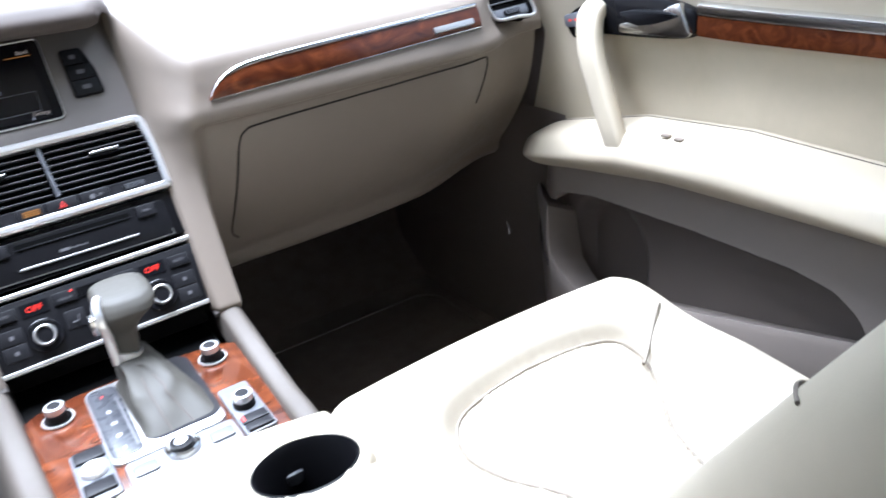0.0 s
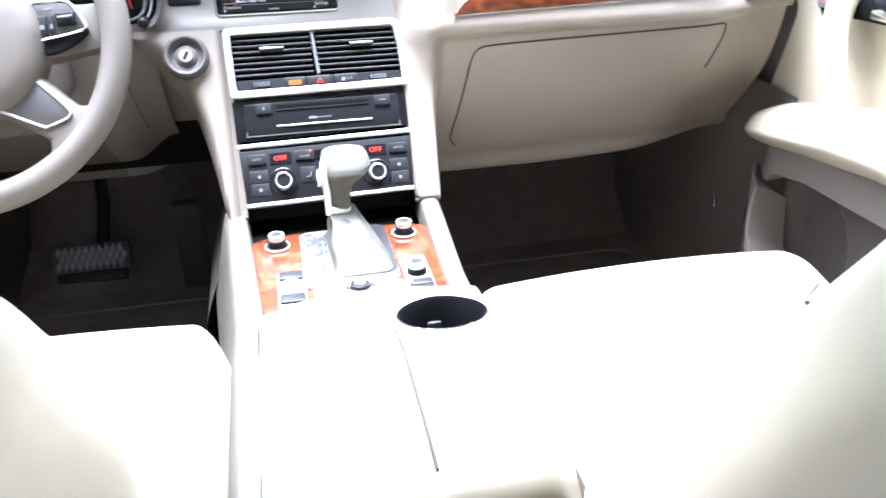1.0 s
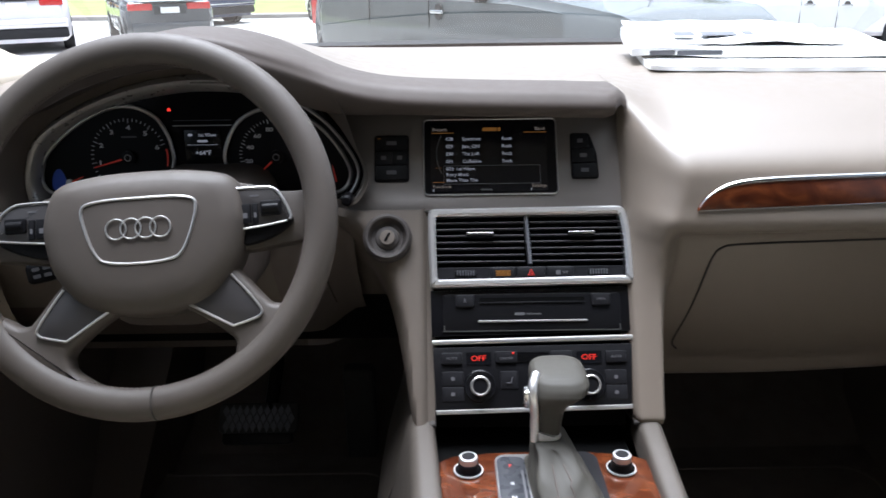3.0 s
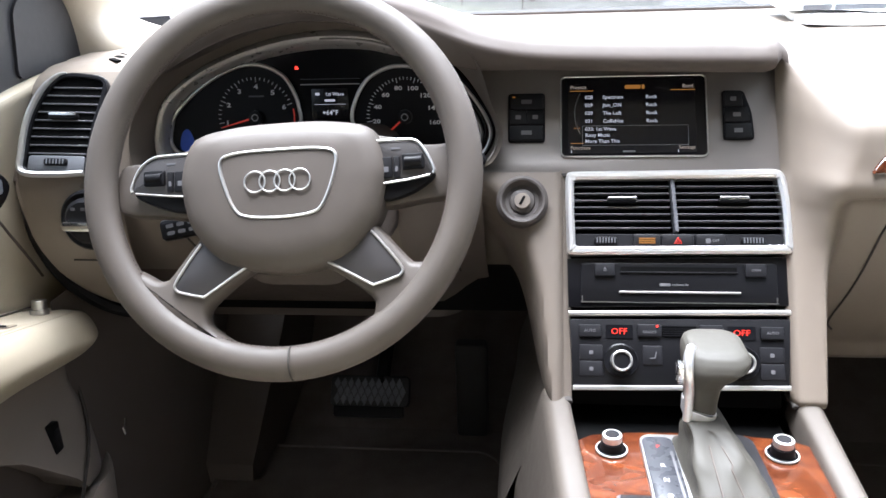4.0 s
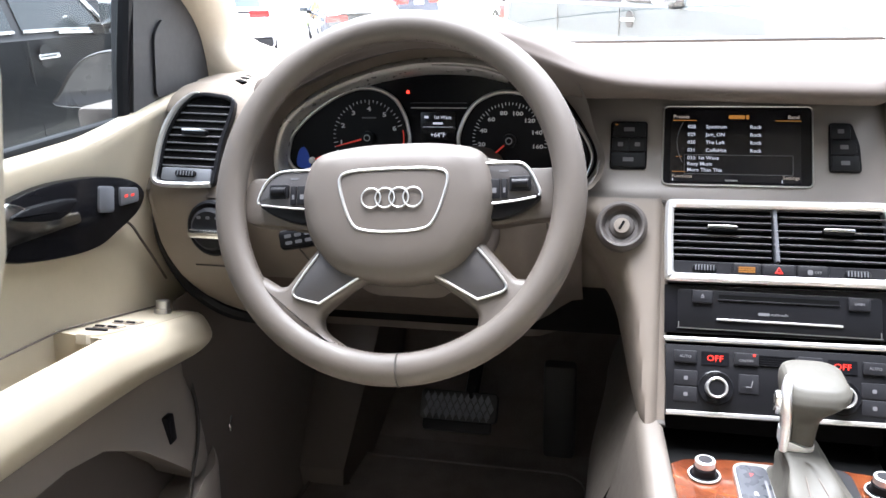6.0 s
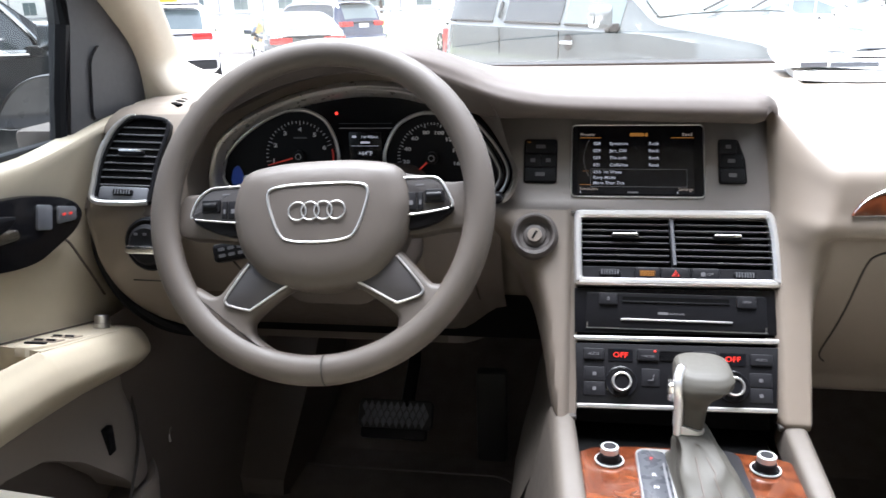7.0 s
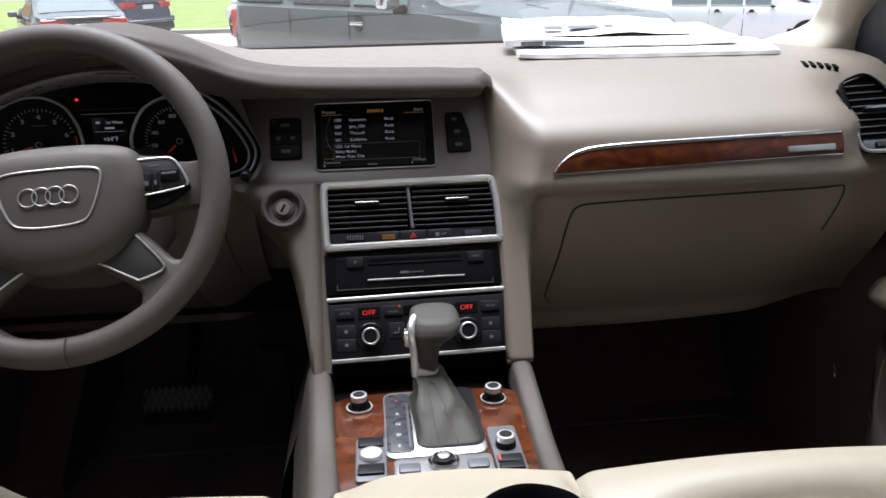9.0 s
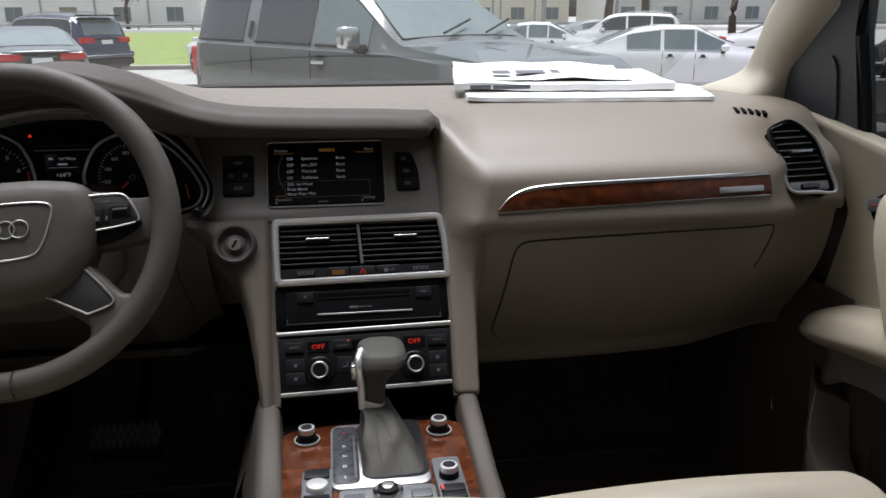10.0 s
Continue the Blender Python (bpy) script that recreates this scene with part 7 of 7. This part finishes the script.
def vehicle(kind, col, name, label, x, y, heading):
    sh = SHAPES[kind]
    L, W, top, belt = sh["L"], sh["W"], sh["top"], sh["belt"]
    m = pose(x, y, GROUND_Z, 0, 0, heading)
    v = thing(name, label, "car", "parked cars", at=(x, y, GROUND_Z))
    body_m = PAINTS[col]

    def half(f):
        e = abs(f) / 0.5
        return W / 2 * (1 - 0.16 * max(0, (e - 0.8) / 0.2) ** 2)

    def sec(f):
        w, zt, zb = half(f), smooth_tab(top, f), min(smooth_tab(belt, f), smooth_tab(top, f) - 0.02)
        zb = max(zb, 0.5)
        tum = 0.30 * max(0.0, zt - zb)
        return w, zt, zb, tum

    def ring_pts(f):
        w, zt, zb, tum = sec(f)
        right = [(w - 0.10, 0.22), (w - 0.02, 0.30), (w, 0.5), (w + 0.01, 0.5 + (zb - 0.5) * 0.6), (w - 0.025, zb - 0.02), (w - 0.045, zb), (w - 0.05 - tum * 0.9, zb + (zt - zb) * 0.88), (w - 0.12 - tum, zt - 0.012), (w * 0.5, zt + 0.012), (0, zt + 0.018)]
        return [(f * L, a, b) for a, b in right] + [(f * L, -a, b) for a, b in reversed(right[:-1])]
    fs = sorted(set(span(-0.5, 0.5, 56) + [t[0] for t in top]))
    body = part("body", tf(grid([ring_pts(f) for f in fs], True, True), m), body_m, v, "glossy painted body")

    def side_pt(f, t, s, o=0.006):
        w, zt, zb, tum = sec(f)
        a0, b0, a1, b1 = w - 0.045, zb, w - 0.05 - tum * 0.9, zb + (zt - zb) * 0.88
        return (f * L, s * (a0 + (a1 - a0) * t + o), b0 + (b1 - b0) * t)
    for s in (-1, 1):
        for f0, f1 in sh["side"]:
            g = part("window", tf(grid([[side_pt(f, t, s) for t in span(0.08, 0.94, 4)] for f in span(f0, f1, 6)]), m), PALEGLASS if kind == "sedan" or (kind == "suv" and f1 > 0.1 and col != "black") else CARGLASS, v, "side window")
            edge = [side_pt(f, 0.06, s, 0.008) for f in span(f0, f1, 6)]
            part("window_trim", tf(tube(edge, 0.012, 6), m), CHROME if kind != "suv" or col == "black" else TYRE, g)
        for f0, f1 in sh["side"][-2:]:
            w = half(f0)
            hz = sec(f0)[2] - 0.13
            hx = f0 * L + 0.12
            if kind == "suv" and f0 == sh["side"][-2][0]:
                p0, p1 = side_pt(f0 - 0.022, 0.12, s, 0.012), side_pt(f0 - 0.022, 0.42, s, 0.012)
                part("door_handle", tf(tube([p0, Vector(p0).lerp(Vector(p1), 0.5), p1], 0.028, 8, flat=0.7), m), body_m, v, "upright pillar door handle")
            else:
                part("door_handle", box(hx - 0.10, hx + 0.10, *sorted((s * (w + 0.004), s * (w + 0.035))), hz - 0.018, hz + 0.018, 0.01, 2, m), CHROME, v, "bright door handle")
                part("handle_recess", slab(rrect(0.11, 0.15, 0.05, 5), 0, 0.006, 0.002, m @ Matrix.Translation((hx, s * (w + 0.004), hz)) @ pose(0, 0, 0, 90 * s, 0, 0)), TYRE, v)
            part("door_gap", tf(tube([(f0 * L - 0.03, s * (half(f0) + 0.002), z) for z in (0.35, 0.6, hz + 0.1)], 0.006, 6), m), TYRE, v)
        fm = sh["side"][-1][1] - 0.012
        wz = sec(fm)[2]
        mir = part("mirror", box(fm * L - 0.05, fm * L + 0.09, *sorted((s * (W / 2 + 0.04), s * (W / 2 + 0.24))), wz + 0.02, wz + (0.22 if kind == "suv" else 0.15), 0.04, 3, m), CHROME if kind == "suv" else body_m, v, "door mirror")
        part("mirror_arm", box(fm * L - 0.02, fm * L + 0.05, *sorted((s * (W / 2 - 0.06), s * (W / 2 + 0.06))), wz - 0.02, wz + 0.06, 0.01, 1, m), TYRE, mir)
        for f in (-0.35 if kind == "suv" else -0.295, 0.30):
            r, ra = sh["wheel"], 0.19 if kind == "suv" else 0.075
            wm = m @ Matrix.Translation((f * L, s * (W / 2 - 0.09), r)) @ pose(0, 0, 0, 90, 0, 0)
            part("wheel_arch", lathe([(r + ra, -0.085), (r + ra, 0.088), (0, 0.088)], 28, wm @ Matrix.Diagonal((1, 1, -s, 1)).to_4x4()), TYRE, v)
            wh = part("wheel", lathe([(r * 0.66, -0.10), (r * 0.95, -0.11), (r, -0.07), (r, 0.07), (r * 0.95, 0.112), (r * 0.66, 0.10)], 28, wm), TYRE, v)
            part("rim", lathe([(r * 0.66, -0.09), (r * 0.66, 0.09), (r * 0.6, 0.1), (0, 0.095)], 24, wm @ Matrix.Diagonal((1, 1, -s, 1)).to_4x4()), TYRE, wh)
            for k in range(5):
                part("spoke", box(0, r * 0.64, -0.035, 0.035, 0.098, 0.114, 0.004, 1, wm @ Matrix.Diagonal((1, 1, -s, 1)).to_4x4() @ pose(0, 0, 0, 0, 0, 72 * k)), RIMM, wh)
        w = half(-0.49)
        zl, hl, wl = {"sedan": (0.86, 0.07, 0.42), "wagon": (1.0, 0.075, 0.5), "suv": (1.12, 0.17, 0.78)}[kind]
        part("tail_lamp", box(-0.5 * L - 0.02, -0.5 * L + 0.2, *sorted((s * (w * wl), s * (w + 0.014))), zl - hl, zl + hl, 0.03, 2, m), TAIL, v, "red tail lamp")
        wf = half(0.47)
        part("headlamp", box(0.455 * L, 0.49 * L, *sorted((s * (wf * 0.55), s * (wf + 0.005))), 0.62, 0.76, 0.03, 2, m), LAMP, v)

    def centre_glass(f0, f1, nm, mt):
        rows = []
        for f in span(f0, f1, 6):
            w, zt, zb, tum = sec(f)
            hw = w - 0.15 - tum
            rows.append([(f * L, hw * u, zt + 0.028 - 0.022 * u * u) for u in span(-1, 1, 8)])
        return part(nm, tf(grid(rows), m), mt, v, "sloping glass")
    centre_glass(*sh["ws"], "windscreen", PALEGLASS)
    centre_glass(*sh["rw"], "rear_window", PALEGLASS)
    for sy in (-0.35, 0.25):
        f0 = sh["ws"][1]
        part("wiper", tf(tube([(f0 * L + 0.05, sy, smooth_tab(top, f0) + 0.045), (f0 * L - 0.12, sy + 0.55, smooth_tab(top, f0 - 0.035) + 0.05)], 0.012, 5), m), TYRE, v)
    zp = {"sedan": 0.79, "wagon": 0.95, "suv": 0.95}[kind]
    part("number_plate", box(-0.5 * L - 0.025, -0.5 * L + 0.05, -0.19, 0.19, zp - 0.06, zp + 0.06, 0.004, 1, m), PAPER, v, "plain pale plate")
    if kind == "wagon":
        bp = part("bumper", box(-0.5 * L - 0.09, -0.5 * L + 0.3, -W * 0.47, W * 0.47, 0.5, 0.68, 0.05, 2, m), body_m, v)
        part("bumper_strip", box(-0.5 * L - 0.098, -0.5 * L + 0.05, -W * 0.44, W * 0.44, 0.575, 0.6, 0.004, 1, m), SATIN, bp)
        part("valance", box(-0.5 * L - 0.07, -0.5 * L + 0.3, -W * 0.46, W * 0.46, 0.3, 0.5, 0.05, 2, m), TYRE, v, "black plastic valance")
        part("spoiler", box(-0.5 * L + 0.06, -0.5 * L + 0.42, -W * 0.33, W * 0.33, 1.655, 1.7, 0.018, 2, m), TYRE, v, "dark roof spoiler")
        part("tailgate_strip", box(-0.5 * L - 0.03, -0.5 * L + 0.05, -W * 0.22, W * 0.22, 1.03, 1.065, 0.006, 1, m), TYRE, v)
        for s in (-1, 1):
            part("roof_rail", tf(tube(spline([(f * L, s * (half(f) - 0.36), smooth_tab(top, f) + o) for f, o in ((-0.4, 0.0), (-0.38, 0.06), (-0.15, 0.07), (0.0, 0.0))], 4), 0.018, 6), m), SATIN, v)
    else:
        part("bumper", box(-0.5 * L - 0.035, -0.5 * L + 0.25, -W * 0.42, W * 0.42, 0.34, 0.56, 0.05, 2, m), body_m, v)
    if kind == "wagon" or col == "black":
        f0, f1 = sh["side"][0][0] - 0.01, sh["side"][-1][1] + 0.012
        for s in (-1, 1):
            part("window_surround", tf(tube(spline([side_pt(f, t, s, 0.012) for f, t in ((f0, 0.1), (f0 + 0.005, 0.55), (f0 + 0.03, 0.93), (f0 + 0.13, 0.97), (f1 - 0.24, 0.97), (f1 - 0.1, 0.95), (f1 - 0.04, 0.8), (f1 + 0.005, 0.1), (f1 - 0.02, 0.03), (f1 - 0.1, 0.04))], 4), 0.018, 6), m), CHROME, v, "bright window surround")
    if kind == "sedan":
        part("deck_lip", box(-0.5 * L - 0.03, -0.5 * L + 0.1, -W * 0.38, W * 0.38, 0.945, 0.975, 0.012, 2, m), body_m, v)
        part("plate_recess", box(-0.5 * L - 0.021, -0.5 * L + 0.05, -W * 0.17, W * 0.17, 0.71, 0.87, 0.006, 1, m), CARGLASS, v)
    return v


vehicle("suv", "grey", "parked_suv", "dark metallic grey parked SUV with chrome mirrors", 0.65, 7.48, -52)
vehicle("sedan", "slate", "parked_sedan", "slate grey parked fastback sedan with red tail lamps", -6.75, 18.2, 116)
vehicle("wagon", "navy", "parked_wagon", "navy blue parked wagon beside the grass verge", -8.3, 24.6, 146)
vehicle("wagon", "white", "parked_wagon", "white parked wagon with red tail lamps beside the slate sedan", -9.6, 17.6, 116)
vehicle("sedan", "white", "parked_sedan", "white parked sedan behind the grey SUV", -2.6, 23.7, 118)
vehicle("sedan", "white", "parked_sedan", "white parked coupe across the lot, side on", 7.4, 15.4, -14)
vehicle("sedan", "white", "parked_sedan", "white parked sedan in the far row", 7.2, 25.5, -20)
vehicle("sedan", "silver", "parked_sedan", "silver parked sedan in the far row", 4.2, 33.0, -15)
vehicle("wagon", "white", "parked_wagon", "white parked wagon in the far row", 11.5, 30.0, 160)
vehicle("sedan", "red", "parked_sedan", "dark red parked sedan in the far row", 8.0, 40.0, -10)
vehicle("sedan", "white", "parked_sedan", "white parked sedan in the far row", 15.5, 24.0, -25)
vehicle("sedan", "silver", "parked_sedan", "silver parked sedan far across the lot", 13.5, 38.0, 0)
vehicle("wagon", "black", "parked_wagon", "black parked wagon beside the passenger window", 6.6, 6.2, 120)
vehicle("sedan", "white", "parked_sedan", "white parked sedan near the passenger side", 11.0, 9.5, 110)
vehicle("suv", "black", "parked_suv", "black parked SUV with bright window surround beside the driver's window", -4.9, 3.73, 90)
vehicle("sedan", "white", "parked_sedan", "white parked sedan beyond the black SUV", -8.0, 7.5, 95)

# driver's door mirror, outside the pane
dm = thing("door_mirror", "dark grey rounded door mirror outside the driver's window", "mirror", at=(-0.9, 0.2, 1.27))
mo = smooth_outline([(-1.002, 1.274), (-0.992, 1.296), (-0.965, 1.327), (-0.935, 1.347), (-0.9, 1.356), (-0.85, 1.356), (-0.81, 1.345), (-0.8, 1.31), (-0.805, 1.276), (-0.9, 1.272)], 4)
mo = [(u + 0.9, w - 1.315) for u, w in mo]
rows = [[(-0.9 + u * k, 0.2 + o, 1.315 + w * k) for u, w in mo] for o, k in ((0.1, 0.5), (0.08, 0.8), (0.04, 0.96), (0.0, 1.0), (-0.012, 0.985), (-0.016, 0.95), (-0.013, 0.9))]
part("housing", grid(rows, True, True), mat("dark_bronze_grey_paint", (0.045, 0.04, 0.039), 0.3, var=0.03, scale=3, coat=0.3), dm, "dark bronze grey housing")
part("foot", box(-0.83, -0.76, 0.19, 0.26, 1.27, 1.30, 0.02), BLACK, dm)
rm = copy_thing(dm, Matrix.Translation((0.9, 0.2, 1.27)))
rm.scale = (-1, 1, 1)
rm["label"] = "dark grey rounded door mirror outside the passenger window"

# ---------------------------------------------------------------- far buildings, poles and trees
WALLM = mat("pale_metal_cladding", (0.78, 0.77, 0.73), 0.7, var=0.06, scale=0.3)
def building(x0, x1, y, h, n, material, label):
    b = thing("warehouse", label, "building", at=((x0 + x1) / 2, y, GROUND_Z))
    part("wall", box(x0, x1, y, y + 18, GROUND_Z, GROUND_Z + h, 0.05, 1), material, b)
    part("roof", box(x0 - 0.4, x1 + 0.4, y - 0.4, y + 18.4, GROUND_Z + h, GROUND_Z + h + 0.5, 0.05, 1), STEEL, b)
    for i in range(n):
        x = x0 + (x1 - x0) * (i + 0.5) / n
        w = part("window", box(x - 1.3, x + 1.3, y - 0.06, y + 0.02, GROUND_Z + 1.0, GROUND_Z + 3.2, 0.02, 1), PALEGLASS, b)
        part("frame", box(x - 0.05, x + 0.05, y - 0.09, y - 0.05, GROUND_Z + 1.0, GROUND_Z + 3.2), STEEL, w)
        part("pilaster", box(x0 + (x1 - x0) * i / n - 0.15, x0 + (x1 - x0) * i / n + 0.15, y - 0.12, y + 0.01, GROUND_Z, GROUND_Z + h), STEEL, b)
    return b


building(-150, -20, 135, 8.5, 16, WALLM, "long pale warehouse behind the main road")
building(-14, 46, 150, 7.0, 9, mat("tan_stucco", (0.68, 0.63, 0.52), 0.8, var=0.06, scale=0.3), "tan shop building beyond the lot")
building(50, 130, 140, 9.0, 10, mat("grey_cladding", (0.55, 0.55, 0.52), 0.7, var=0.06, scale=0.3), "grey commercial building beyond the lot")
tr = thing("box_truck", "yellow box truck on the main road", "truck", at=(-52, 98, GROUND_Z))
part("box", box(-56, -49.5, 97, 99.4, GROUND_Z + 1.0, GROUND_Z + 3.6, 0.08, 2), mat("yellow_paint", (0.7, 0.36, 0.03), 0.4, var=0.06), tr)
part("cab", box(-49.4, -47.4, 97.1, 99.3, GROUND_Z + 0.6, GROUND_Z + 2.6, 0.25, 3), PAINTS["white"], tr)
part("cab_window", box(-48.9, -47.8, 97.05, 97.12, GROUND_Z + 1.6, GROUND_Z + 2.3, 0.02, 1), CARGLASS, tr)
for xw in (-55, -48.4):
    part("wheel", lathe([(0.5, -0.15), (0.5, 0.15), (0.25, 0.16), (0, 0.16)], 20, Matrix.Translation((xw, 97.2, GROUND_Z + 0.5)) @ pose(0, 0, 0, 90, 0, 0)), TYRE, tr)
for x, y in ((9.5, 34), (18, 48), (3.5, 55), (24, 40), (13, 62)):
    lp = thing("light_pole", "tall grey steel light pole in the lot", "light pole", "light poles", at=(x, y, GROUND_Z))
    part("base", lathe([(0.3, 0), (0.3, 0.8), (0.27, 0.85), (0, 0.85)], 20, Matrix.Translation((x, y, GROUND_Z))), CONCRETE, lp)
    part("pole", tube([(x, y, GROUND_Z + 0.8), (x, y, GROUND_Z + 9)], [0.11, 0.07], 10), STEEL, lp)
    part("head", box(x - 0.5, x + 0.5, y - 0.16, y + 0.16, GROUND_Z + 8.95, GROUND_Z + 9.1, 0.03, 1), STEEL, lp)
BARK = mat("rough_bark", (0.07, 0.052, 0.04), 0.95, var=0.3, scale=4, grain=1.0, gscale=30)
LEAF = mat("green_leaf", (0.06, 0.1, 0.03), 0.7, var=0.35, scale=1.0)


def tree(x, y, h, seed):
    r = random.Random(seed)
    t = thing("tree", "broad green street tree with a dark trunk", "tree", "street trees", at=(x, y, GROUND_Z))
    tip = Vector((x + r.uniform(-0.4, 0.4), y, GROUND_Z + h * 0.55))
    part("trunk", tube(spline([(x, y, GROUND_Z - 0.1), (x + r.uniform(-0.15, 0.15), y, GROUND_Z + h * 0.25), tip], 5), [0.32 - 0.018 * i for i in range(11)], 10), BARK, t)
    vs, fc = [], []
    for k in range(7):
        a = 2 * math.pi * k / 7 + r.uniform(-0.3, 0.3)
        st = Vector((x, y, GROUND_Z + h * (0.35 + 0.03 * k)))
        en = Vector((x + math.cos(a) * h * 0.28, y + math.sin(a) * h * 0.28, GROUND_Z + h * r.uniform(0.6, 0.9)))
        part("limb", tube([st, st.lerp(en, 0.5) + Vector((0, 0, 0.2)), en], [0.11, 0.07, 0.03], 7), BARK, t)
        for q in range(230):
            c = st.lerp(en, r.uniform(0.45, 1.15)) + Vector((r.gauss(0, 1), r.gauss(0, 1), r.gauss(0, 0.75))) * h * 0.085
            d1 = Vector((r.uniform(-1, 1), r.uniform(-1, 1), r.uniform(-1, 1))).normalized() * r.uniform(0.1, 0.2)
            d2 = d1.orthogonal().normalized() * r.uniform(0.06, 0.12)
            i0 = len(vs)
            vs += [c - d1, c + d2, c + d1, c - d2]
            fc.append((i0, i0 + 1, i0 + 2, i0 + 3))
    me = bpy.data.meshes.new("crown")
    me.from_pydata([tuple(Vector(p) - Vector((x, y, GROUND_Z))) for p in vs], [], fc)
    me.materials.append(LEAF)
    c = new("crown", me)
    c.parent = t
    return t


for i, (x, y, h) in enumerate(((16, 44, 8), (19, 46, 9), (28, 52, 8), (36, 60, 10), (6, 72, 9), (-2, 80, 8), (-28, 120, 9), (-70, 122, 10))):
    tree(x, y, h, 20 + i)
